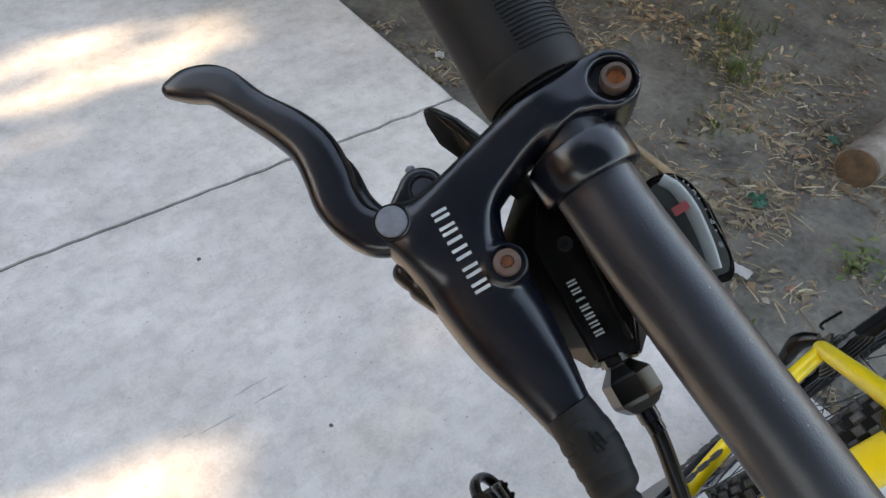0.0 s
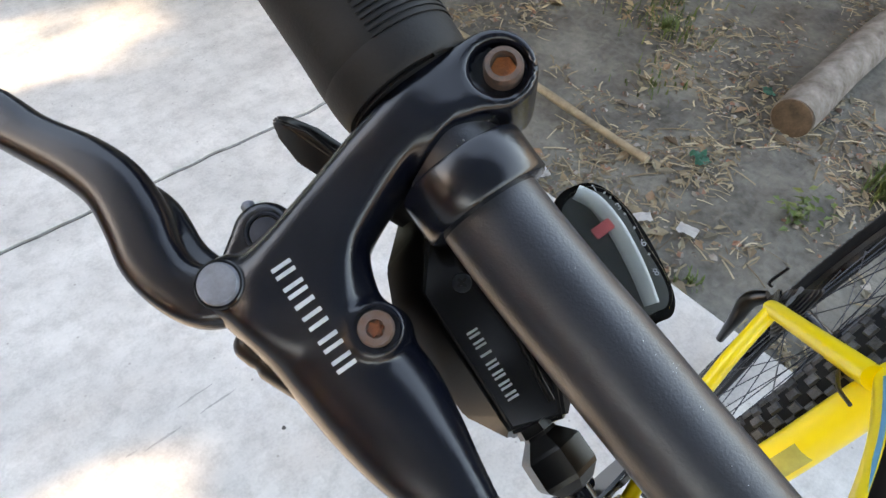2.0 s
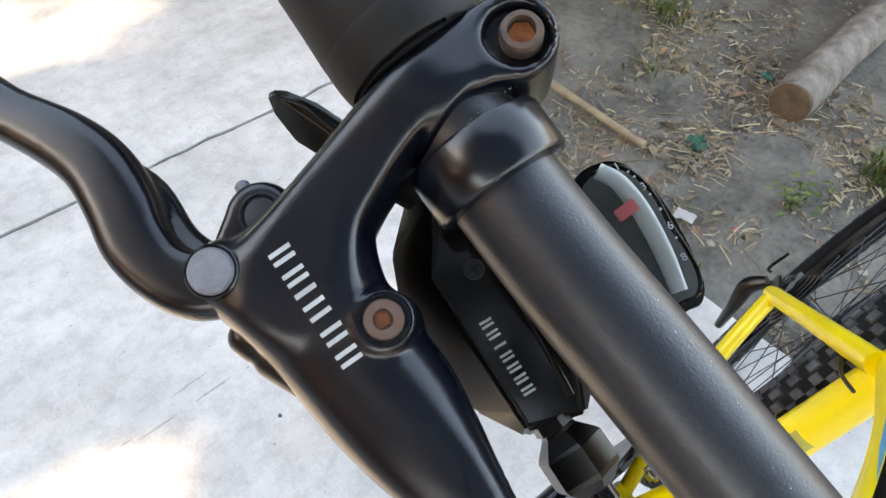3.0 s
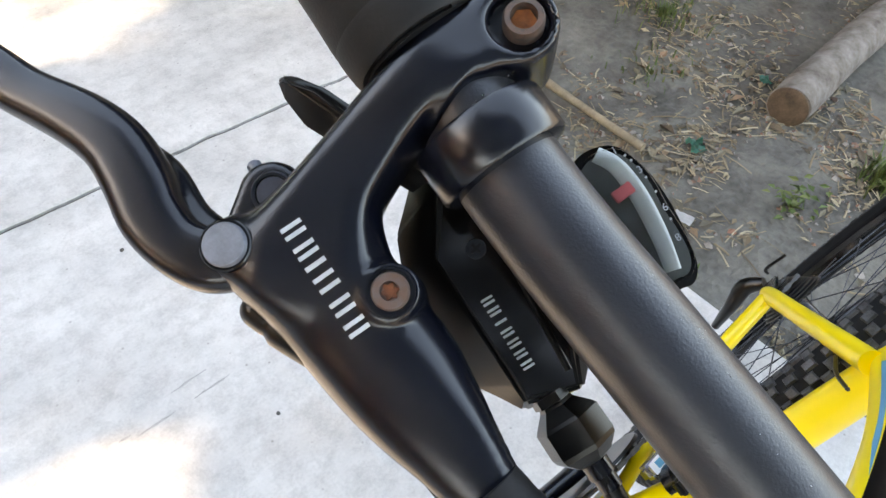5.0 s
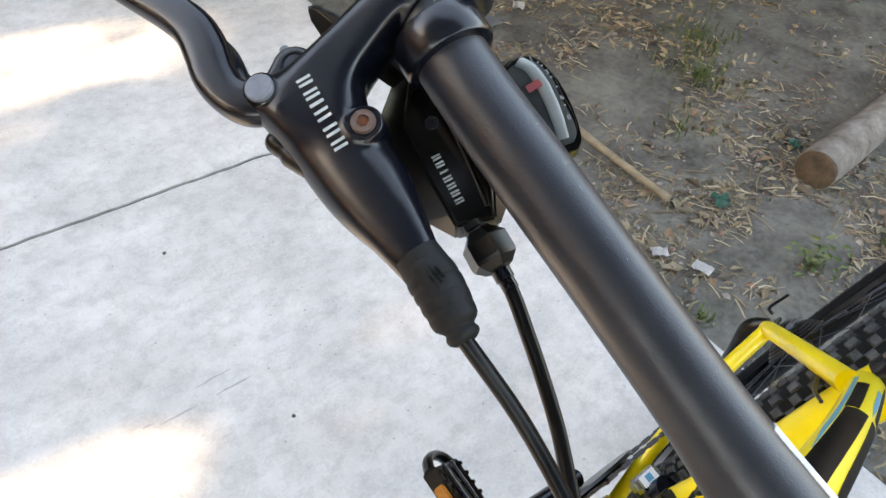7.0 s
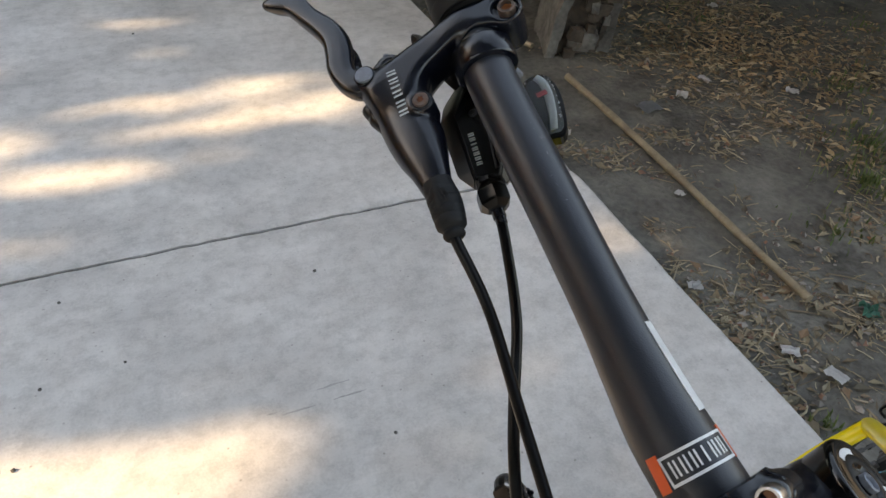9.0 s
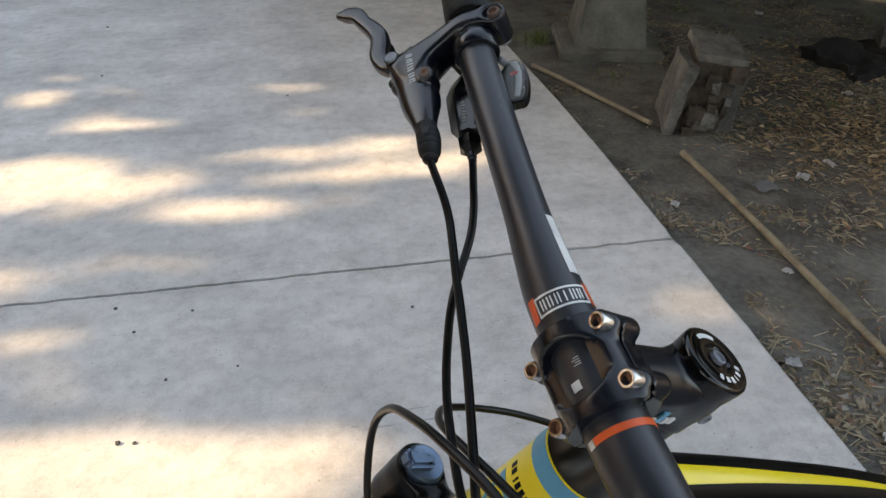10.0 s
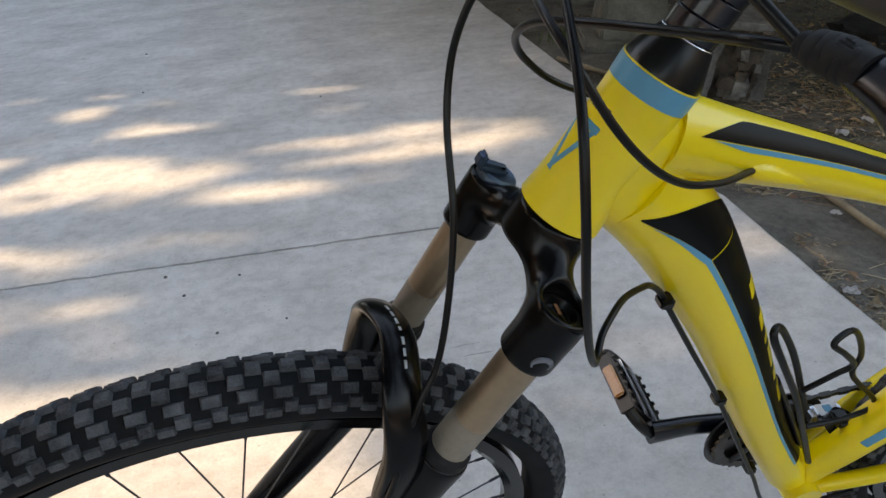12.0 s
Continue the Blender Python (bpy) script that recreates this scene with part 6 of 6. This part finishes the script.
def scrap(x, y, w, h, mat, label, seed, fold=0.25):
    bm = bmesh.new()
    n = 5
    g = [[bm.verts.new(((i / n - 0.5) * w * (1 + 0.2 * noise.noise((j, seed, 0))), (j / n - 0.5) * h, 0.012 + fold * 0.05 * noise.noise((i * 0.6 + seed, j * 0.6, 1)))) for i in range(n + 1)] for j in range(n + 1)]
    for j in range(n):
        for i in range(n):
            bm.faces.new((g[j][i], g[j][i + 1], g[j + 1][i + 1], g[j + 1][i]))
    bmesh.ops.solidify(bm, geom=list(bm.faces), thickness=0.001)
    ob = mesh_object("scrap", bm, mat)
    ob.matrix_world = pose(x, y, soil_height(x, y) + 0.006, 0, 0, seed * 47)
    return tagged(ob, label, "litter", "litter scraps")


for k, (x, y, w, h) in enumerate(((1.66, 1.90, 0.055, 0.045), (1.83, 1.98, 0.06, 0.03), (2.10, 1.78, 0.05, 0.04), (1.48, 1.86, 0.085, 0.07), (1.09, 1.80, 0.035, 0.030), (1.18, 0.62, 0.05, 0.035), (1.13, 0.72, 0.045, 0.03), (2.35, 2.6, 0.05, 0.04), (2.65, 3.9, 0.07, 0.05), (1.25, 1.35, 0.03, 0.025), (1.04, 0.99, 0.04, 0.03))):
    scrap(x, y, w, h, PAPER if k != 3 else material("clear_grey_film", (0.30, 0.31, 0.32), 0.3, 0.0, 0.3, 60), "crumpled white paper scrap on soil" if k != 3 else "grey crumpled plastic film on soil", k + 1)
scrap(1.86, 0.80, 0.04, 0.03, GREEN_PLASTIC, "small green plastic scrap beside the log", 5)
scrap(1.43, 0.755, 0.05, 0.045, GREEN_PLASTIC, "dark green crumpled scrap on soil", 9, 0.6)

rng = random.Random(7)


def area(n, seed):
    """Places over the littered soil, thicker in patches."""
    r = random.Random(seed)
    out = []
    while len(out) < n:
        x, y = SLAB_EDGE + 0.03 + r.random() ** 1.3 * 3.4, -0.4 + r.random() * 5.6
        bare = 1.0 if y > 1.75 and x < 1.62 + 0.12 * noise.noise((y * 3, 2.0, 0)) else 0.0   # swept strip beside the slab
        if 0.26 - 0.5 * bare + 1.0 * noise.noise((x * 1.9, y * 1.9, 1.0)) + 1.1 * noise.noise((x * 6.0, y * 6.0, 4.0)) > r.random() * 0.9:
            out.append((x, y))
    return out


def straws():
    bm = bmesh.new()
    for x, y in area(10500, 1):
        a, l, w = rng.random() * 6.3, rng.uniform(0.02, 0.09) * rng.uniform(0.4, 1.1), rng.uniform(0.0008, 0.0032)
        z = soil_height(x, y) + rng.uniform(0.001, 0.006)
        d = Vector((math.cos(a), math.sin(a), rng.uniform(-0.12, 0.12)))
        s = Vector((-math.sin(a), math.cos(a), 0)) * w
        up = Vector((0, 0, w * 0.7))
        p = Vector((x, y, z))
        mid = p + d * l / 2 + up * rng.uniform(0, 2) + s * rng.uniform(-2, 2)
        ends = [p, mid, p + d * l]
        rings = [[bm.verts.new(e - s), bm.verts.new(e + up), bm.verts.new(e + s)] for e in ends]
        for r0, r1 in zip(rings, rings[1:]):
            for k in range(3):
                bm.faces.new((r0[k], r0[(k + 1) % 3], r1[(k + 1) % 3], r1[k]))
    return tagged(mesh_object("straw_litter", bm, STRAW, False), "dry straw and stalk bits scattered over soil", "straw", kind="stuff")


def leaves():
    bm = bmesh.new()
    for x, y in area(7500, 2):
        a, l = rng.random() * 6.3, rng.uniform(0.010, 0.046) * (1.6 if rng.random() < 0.12 else 1.0)
        w = l * rng.uniform(0.18, 0.60)
        m = Matrix.Translation((x, y, soil_height(x, y) + rng.uniform(0.001, 0.007))) @ Matrix.Rotation(a, 4, "Z") @ Matrix.Rotation(rng.uniform(-0.3, 0.3), 4, "X") @ Matrix.Rotation(rng.uniform(-0.25, 0.25), 4, "Y")
        c = rng.uniform(0.1, 0.35) * w
        pts = [(-l / 2, 0, 0), (-l * 0.1, -w / 2, c), (l / 2, 0, 0.3 * c), (-l * 0.1, w / 2, c), (0, 0, 0)]
        v = [bm.verts.new(m @ Vector(p)) for p in pts]
        for q in ((0, 1, 4), (1, 2, 4), (2, 3, 4), (3, 0, 4)):
            bm.faces.new([v[i] for i in q])
    return tagged(mesh_object("leaf_litter", bm, DRY_LEAF, False), "dry brown fallen leaves scattered over soil", "leaves", kind="stuff")


def pebbles():
    bm = bmesh.new()
    for x, y in area(8000, 3):
        r = rng.uniform(0.0025, 0.012) * rng.uniform(0.4, 1.2)
        m = Matrix.Translation((x, y, soil_height(x, y) + r * 0.2)) @ Matrix.Rotation(rng.random() * 6, 4, "Z") @ Matrix.Diagonal((r * rng.uniform(0.8, 1.5), r, r * rng.uniform(0.5, 0.9), 1))
        vs = [bm.verts.new(m @ (Vector(p).normalized() * rng.uniform(0.8, 1.15))) for p in ((1, 0, 0.2), (0.3, 1, 0), (-0.8, 0.6, 0.1), (-0.8, -0.6, 0), (0.3, -1, 0.1), (0, 0, 1), (0.4, 0.3, 0.9), (0, 0, -1))]
        for k in range(5):
            j = (k + 1) % 5
            bm.faces.new((vs[k], vs[j], vs[5] if k else vs[6]))
            bm.faces.new((vs[j], vs[k], vs[7]))
        bm.faces.new((vs[0], vs[6], vs[5]))
        bm.faces.new((vs[6], vs[1], vs[5]))
    return tagged(mesh_object("pebbles", bm, PEBBLE), "small grey stones and clods on soil", "pebbles", kind="stuff")


def drift(x0, y0, sx, sy, n, seed):
    """A drift of curled brown leaves and bits of stalk blown together."""
    r = random.Random(seed)
    bm = bmesh.new()
    for _ in range(n):
        x, y = x0 + r.gauss(0, sx), y0 + r.gauss(0, sy)
        if x < SLAB_EDGE + 0.04:
            continue
        l = r.uniform(0.014, 0.052)
        w = l * r.uniform(0.2, 0.5)
        m = Matrix.Translation((x, y, soil_height(x, y) + r.uniform(0.002, 0.016))) @ Matrix.Rotation(r.random() * 6.3, 4, "Z") @ Matrix.Rotation(r.uniform(-0.6, 0.6), 4, "X") @ Matrix.Rotation(r.uniform(-0.4, 0.4), 4, "Y")
        c = r.uniform(0.15, 0.45) * w
        pts = [(-l / 2, 0, 0), (-l * 0.1, -w / 2, c), (l / 2, 0, 0.3 * c), (-l * 0.1, w / 2, c), (0, 0, 0)]
        v = [bm.verts.new(m @ Vector(p)) for p in pts]
        for q in ((0, 1, 4), (1, 2, 4), (2, 3, 4), (3, 0, 4)):
            bm.faces.new([v[i] for i in q])
    return tagged(mesh_object("leaf_litter", bm, BROWN_LEAF, False), "drift of curled brown leaves on soil", "leaves", kind="stuff")


straws()
leaves()
pebbles()
for k, d in enumerate(((2.08, 2.22, 0.24, 0.26, 1500), (2.6, 1.9, 0.26, 0.30, 900), (2.4, 3.0, 0.40, 0.30, 500), (2.0, 1.45, 0.10, 0.16, 200))):
    drift(*d, 60 + k)


def grass(x, y, n, spread, height, seed):
    r = random.Random(seed)
    bm = bmesh.new()
    for _ in range(n):
        a, d = r.random() * 6.3, abs(r.gauss(0, spread))
        p = Vector((x + d * math.cos(a), y + d * math.sin(a), 0))
        p.z = soil_height(p.x, p.y)
        b, h, w = r.random() * 6.3, height * r.uniform(0.4, 1.1), r.uniform(0.0015, 0.0035)
        lean = Vector((math.cos(b), math.sin(b), 0)) * h * r.uniform(0.2, 0.9)
        s = Vector((-math.sin(b), math.cos(b), 0)) * w
        q = [p, p + lean * 0.35 + Vector((0, 0, h * 0.7)), p + lean + Vector((0, 0, h))]
        v = [bm.verts.new(c) for c in (q[0] - s, q[0] + s, q[1] - s * 0.8, q[1] + s * 0.8, q[2])]
        bm.faces.new((v[0], v[1], v[3], v[2]))
        bm.faces.new((v[2], v[3], v[4]))
    return tagged(mesh_object("grass_tuft", bm, GRASS, False), "small green weed tuft growing in dry soil", "grass", "weed tufts", "stuff")


for k, g in enumerate(((1.92, 1.22, 170, 0.10, 0.05), (2.10, 1.38, 160, 0.11, 0.05), (1.72, 0.36, 120, 0.04, 0.09), (1.78, 0.30, 90, 0.05, 0.09), (1.10, 3.62, 110, 0.06, 0.08), (1.06, 0.52, 30, 0.02, 0.03), (1.45, 0.47, 30, 0.02, 0.03), (2.35, 1.75, 90, 0.10, 0.04), (1.62, 1.05, 50, 0.08, 0.03), (2.2, 2.5, 120, 0.22, 0.03), (2.6, 3.2, 140, 0.30, 0.035), (1.9, 3.1, 90, 0.2, 0.03), (2.9, 2.2, 130, 0.28, 0.03), (2.2, 4.1, 140, 0.35, 0.04), (1.35, 3.05, 60, 0.12, 0.03), (3.2, 3.6, 140, 0.4, 0.04))):
    grass(*g, 20 + k)


def weed(x, y, seed):
    """A leafy weed: a few stalks with small oval leaves."""
    r = random.Random(seed)
    bm = bmesh.new()
    for _ in range(46):
        a, d, h = r.random() * 6.3, r.random() * 0.07, r.uniform(0.01, 0.09)
        m = Matrix.Translation((x + d * math.cos(a), y + d * math.sin(a), soil_height(x, y) + h)) @ Matrix.Rotation(r.random() * 6.3, 4, "Z") @ Matrix.Rotation(r.uniform(-0.7, 0.7), 4, "X")
        l, w = r.uniform(0.018, 0.034), r.uniform(0.010, 0.018)
        v = [bm.verts.new(m @ Vector(p)) for p in ((0, 0, -0.004), (l * 0.4, -w / 2, 0), (l, 0, -0.004), (l * 0.4, w / 2, 0))]
        bm.faces.new((v[0], v[1], v[2]))
        bm.faces.new((v[0], v[2], v[3]))
    return tagged(mesh_object("weed", bm, GRASS, False), "leafy green weed growing in dry soil", "weed", "weed tufts", "stuff")


weed(1.74, 0.33, 1)
weed(1.80, 0.22, 2)
weed(1.44, 0.47, 3)

# small stones and crumbs lying on the slab
for k, (x, y, r) in enumerate(((0.119, 0.789, 0.0040), (0.071, 1.316, 0.0045), (-0.562, 1.142, 0.0042), (-0.636, 0.960, 0.0060), (-0.743, 1.445, 0.0055), (-0.674, 1.336, 0.0042), (-0.532, 1.402, 0.0040), (-0.391, 1.162, 0.0035), (-0.60, 0.955, 0.0045), (-1.35, 4.1, 0.007), (-1.2, 3.3, 0.006), (-0.30, 2.9, 0.005))):
    bm = bmesh.new()
    bmesh.ops.create_icosphere(bm, subdivisions=2, radius=r)
    for v in bm.verts:
        v.co *= 1 + 0.35 * noise.noise(v.co * 300 + Vector((k, 0, 0)))
        v.co.z *= 0.6
    ob = mesh_object("grit", bm, JOINT)
    ob.matrix_world = pose(x, y, r * 0.4)
    tagged(ob, "dark crumb of grit lying on concrete", "grit", "grit crumbs")


# ---- the tree that shades the slab ----
# sun patches wanted on the slab, where leaves are left out: x, y, half length along the light, half width
GAPS = ((-1.80, 2.43, 0.34, 0.16), (-1.30, 2.29, 0.36, 0.10), (-0.95, 2.16, 0.26, 0.06), (-0.50, 1.96, 0.16, 0.035), (-0.22, 2.31, 0.24, 0.026), (0.10, 2.12, 0.34, 0.055), (0.06, 2.33, 0.12, 0.022), (0.36, 2.17, 0.12, 0.06),
        (-1.02, 2.70, 0.12, 0.050), (-1.36, 2.77, 0.18, 0.026), (-1.40, 3.00, 0.22, 0.020), (-1.34, 3.10, 0.20, 0.016), (-1.50, 3.29, 0.12, 0.018), (-0.25, 2.99, 0.07, 0.014))


SOFT = ((-1.45, 1.86, 0.72, 0.36), (-0.70, 1.82, 0.55, 0.22), (-1.00, 1.36, 0.40, 0.11), (0.78, 1.10, 0.20, 0.30))   # thinner crown: a dim, broken light


def open_sky(x, y, grow=0.0):
    """Whether a place is in the broad sunlit field, for which leaves are left out."""
    return y < 0.897 + grow - 0.17 * (x + 0.075) and x < -0.06 + grow + (y - 0.89) * 0.61 and -1.9 < x and -0.05 < y


def shade_tree():
    """An unseen broad low tree away on the sunny side: trunk, limbs and a crown of many leaf clumps, its gaps cut to
    GAPS.
    """
    r = random.Random(12)
    tree = new("tree")
    side = Vector((-TO_SUN.y, TO_SUN.x, 0)).normalized()
    foot = Vector((-7.0, 2.6, SOIL))
    tree.matrix_world = Matrix.Translation(foot)
    tagged(tree, "broad leafy tree shading the concrete, outside the walk", "tree")
    part("trunk", tube([(0, 0, -0.05, 0.24), (0.05, 0.02, 1.0, 0.18), (0.0, 0.08, 2.2, 0.15), (0.15, 0.05, 3.4, 0.11), (0.1, 0.0, 5.2, 0.05)], 16, 6, (0, 1, 0)), BARK, tree)
    for k in (0, 1, 2, 3, 4, 7, 8):
        a = radians(40 * k + 15)
        o = Vector((0.03, 0.04, 1.8 + 0.28 * k))
        d = Vector((math.cos(a) * 1.1, math.sin(a) * 3.6, 0.7))
        part("limb", tube([(*o, 0.07), (*(o + d * 0.4 + Vector((0, 0, 0.25))), 0.05), (*(o + d), 0.02)], 8, 4, (0.3, 0.2, 1)), BARK, tree)
    bm = bmesh.new()
    n = 0
    while n < 36000:
        # a leaf place in the crown, and where its shadow falls
        gx_, gy_ = r.uniform(-4.9, 3.4), r.uniform(-2.8, 11.0)
        depth = r.gauss(0, 0.45)
        k = (-7.0 + depth - gx_) / TO_SUN.x
        p = Vector((gx_, gy_, 0)) + TO_SUN * k
        n += 1
        lit = 1.0 if open_sky(gx_, gy_, 0.012 * noise.noise((gx_ * 9, gy_ * 9, 4.0))) else 0.0
        near = 0.5 if open_sky(gx_, gy_, 0.16) else 9.0
        for x, y, hx, hy in GAPS:
            wob = 0.30 * noise.noise((gx_ * 5, gy_ * 9, 1.0))
            d = ((gx_ - x) / (hx + 0.13)) ** 2 + ((gy_ - y) / (hy + 0.036)) ** 2
            if d < 1.0 + wob:
                lit = 1.0
            near = min(near, ((gx_ - x) / (hx + 0.36)) ** 2 + ((gy_ - y) / (hy + 0.10)) ** 2)
        thin = any(((gx_ - x) / hx) ** 2 + ((gy_ - y) / hy) ** 2 < 1.0 for x, y, hx, hy in SOFT)
        if lit or p.z < 0.7 or thin and r.random() < 0.6:
            continue
        if thin:
            near = 0.5
        l, w = (r.uniform(0.09, 0.15), r.uniform(0.06, 0.09)) if near < 1.0 else (r.uniform(0.20, 0.30), r.uniform(0.13, 0.20))
        for again in range(3 if near < 1.0 and not thin else 1):
            q = p + TO_SUN * r.gauss(0, 0.5 if again else 0.0) + Vector((0, r.gauss(0, 0.02), r.gauss(0, 0.02)))
            m = Matrix.Translation(q - foot) @ Matrix.Rotation(r.random() * 6.3, 4, "Z") @ Matrix.Rotation(r.gauss(0.6, 0.5), 4, "X") @ Matrix.Rotation(r.random() * 6.3, 4, "Z")
            v = [bm.verts.new(m @ Vector(c)) for c in ((-l / 2, 0, 0), (-l * 0.1, -w / 2, 0.01), (l / 2, 0, 0), (-l * 0.1, w / 2, 0.01))]
            bm.faces.new((v[0], v[1], v[2]))
            bm.faces.new((v[0], v[2], v[3]))
    tagged(part("crown", bm, LEAF, tree, "unseen crown of many leaves, gaps cut for the sun patches", smooth=False), kind="stuff")


def unseen_roof_tree():
    """An unseen tall tree, added so its crown over the bicycle darkens the reflections."""
    r = random.Random(31)
    tree = new("tree")
    foot = Vector((-2.2, -4.6, -0.02))
    tree.matrix_world = Matrix.Translation(foot)
    tagged(tree, "unseen dark green tree added over the bicycle to darken its reflections", "tree")
    part("trunk", tube([(0, 0, -0.05, 0.22), (0.05, 0.1, 1.2, 0.17), (0.0, 0.3, 2.4, 0.14), (-0.1, 0.8, 3.4, 0.09)], 16, 6, (0, 1, 0)), BARK, tree)
    for end in ((-2.2, 2.6, 3.5), (0.2, 3.6, 3.6), (1.8, 2.4, 3.5), (-1.6, 0.6, 3.6), (1.6, 0.4, 3.5)):
        part("limb", tube([(0.0, 0.3, 2.3, 0.09), (end[0] * 0.5, 0.3 + end[1] * 0.45, 3.1, 0.06), (*end, 0.02)], 8, 5, (0.3, 0.2, 1)), BARK, tree)
    high = bmesh.new()
    for k in range(9500):
        gx_, gy_ = r.uniform(-6.0, 1.4), r.uniform(-5.5, 2.0)
        if (gx_ + 2.2) ** 2 / 11.0 + (gy_ + 1.7) ** 2 / 10.5 > 1.0 + 0.2 * noise.noise((gx_, gy_, 6.0)):
            continue
        q = Vector((gx_, gy_, 3.7 + 0.8 * noise.noise((gx_ * 0.6, gy_ * 0.6, 2.0)) + r.uniform(-0.5, 0.5)))
        l, w = r.uniform(0.20, 0.32), r.uniform(0.13, 0.20)
        m = Matrix.Translation(q - foot) @ Matrix.Rotation(r.random() * 6.3, 4, "Z") @ Matrix.Rotation(r.gauss(0, 0.6), 4, "X")
        v = [high.verts.new(m @ Vector(c)) for c in ((-l / 2, 0, 0), (-l * 0.1, -w / 2, 0.01), (l / 2, 0, 0), (-l * 0.1, w / 2, 0.01))]
        high.faces.new((v[0], v[1], v[2]))
        high.faces.new((v[0], v[2], v[3]))
    tagged(part("crown", high, DARK_LEAF, tree, "dense dark green crown", smooth=False), kind="stuff")


def unseen_yard_tree(x, y, seed, height, spread):
    """An unseen tall round-headed tree near the yard's end, added to darken lever reflections."""
    r = random.Random(seed)
    tree = new("tree")
    tree.matrix_world = Matrix.Translation((x, y, -0.02))
    tagged(tree, "unseen dark green tree added to block sky reflected in the levers", "tree")
    part("trunk", tube([(0, 0, -0.05, 0.26), (0.06, 0.05, height * 0.25, 0.20), (-0.05, 0.1, height * 0.5, 0.13), (0.0, 0.0, height * 0.85, 0.04)], 16, 6, (0, 1, 0)), BARK, tree)
    for k in range(9):
        a = radians(137 * k)
        z = height * (0.28 + 0.05 * k)
        part("limb", tube([(0, 0.05, z, 0.09), (math.cos(a) * spread * 0.4, math.sin(a) * spread * 0.4, z + 0.8, 0.055), (math.cos(a) * spread * 0.8, math.sin(a) * spread * 0.8, z + 1.3, 0.018)], 8, 5, (0.3, 0.2, 1)), BARK, tree)
    bm = bmesh.new()
    for _ in range(9000):
        d = Vector((r.gauss(0, 1), r.gauss(0, 1), r.gauss(0, 1))).normalized()
        f = (0.75 + 0.35 * noise.noise(d * 2.2 + Vector((seed, 0, 0)))) * r.uniform(0.55, 1.05)
        q = Vector((d.x * spread * f, d.y * spread * f, height * 0.62 + d.z * height * 0.42 * f))
        l, w = r.uniform(0.35, 0.6), r.uniform(0.22, 0.36)
        m = Matrix.Translation(q) @ Matrix.Rotation(r.random() * 6.3, 4, "Z") @ Matrix.Rotation(r.gauss(0, 0.9), 4, "X")
        v = [bm.verts.new(m @ Vector(c)) for c in ((-l / 2, 0, 0), (-l * 0.1, -w / 2, 0.02), (l / 2, 0, 0), (-l * 0.1, w / 2, 0.02))]
        bm.faces.new((v[0], v[1], v[2]))
        bm.faces.new((v[0], v[2], v[3]))
    tagged(part("crown", bm, DARK_LEAF, tree, "dense dark green crown", smooth=False), kind="stuff")


shade_tree()
unseen_roof_tree()
unseen_yard_tree(-5.6, 13.6, 41, 11.5, 5.2)
unseen_yard_tree(0.8, 15.6, 43, 11.5, 5.0)


def unseen_far_tree():
    """An unseen second tree, added so its crown keeps the sky off the littered soil."""
    r = random.Random(5)
    tree = new("tree")
    foot = Vector((4.5, 5.7, SOIL))
    tree.matrix_world = Matrix.Translation(foot)
    tagged(tree, "unseen dense low tree added to darken the littered soil", "tree")
    part("trunk", tube([(0, 0, -0.05, 0.20), (0.04, 0.0, 1.2, 0.15), (-0.05, 0.05, 2.6, 0.11), (0.0, 0.0, 3.8, 0.04)], 14, 6, (0, 1, 0)), BARK, tree)
    for k in range(8):
        a = radians(45 * k)
        part("limb", tube([(0, 0, 1.8 + 0.1 * k, 0.06), (math.cos(a) * 0.9, math.sin(a) * 0.9, 2.4 + 0.1 * k, 0.04), (math.cos(a) * 2.0, math.sin(a) * 2.0, 2.8 + 0.1 * k, 0.015)], 8, 4, (0.3, 0.2, 1)), BARK, tree)
    bm = bmesh.new()
    for _ in range(36000):
        a, d = r.random() * 6.3, 5.4 * r.random() ** 0.5
        p = Vector((d * math.cos(a), d * math.sin(a), 1.75 + 0.9 * (1 - d / 5.4) + r.gauss(0, 0.16)))
        l, w = r.uniform(0.12, 0.22), r.uniform(0.08, 0.14)
        m = Matrix.Translation(p) @ Matrix.Rotation(r.random() * 6.3, 4, "Z") @ Matrix.Rotation(r.gauss(0, 0.5), 4, "X")
        v = [bm.verts.new(m @ Vector(q)) for q in ((-l / 2, 0, 0), (-l * 0.1, -w / 2, 0.01), (l / 2, 0, 0), (-l * 0.1, w / 2, 0.01))]
        bm.faces.new((v[0], v[1], v[2]))
        bm.faces.new((v[0], v[2], v[3]))
    tagged(part("crown", bm, DARK_LEAF, tree, "dense green crown", smooth=False), kind="stuff")


unseen_far_tree()
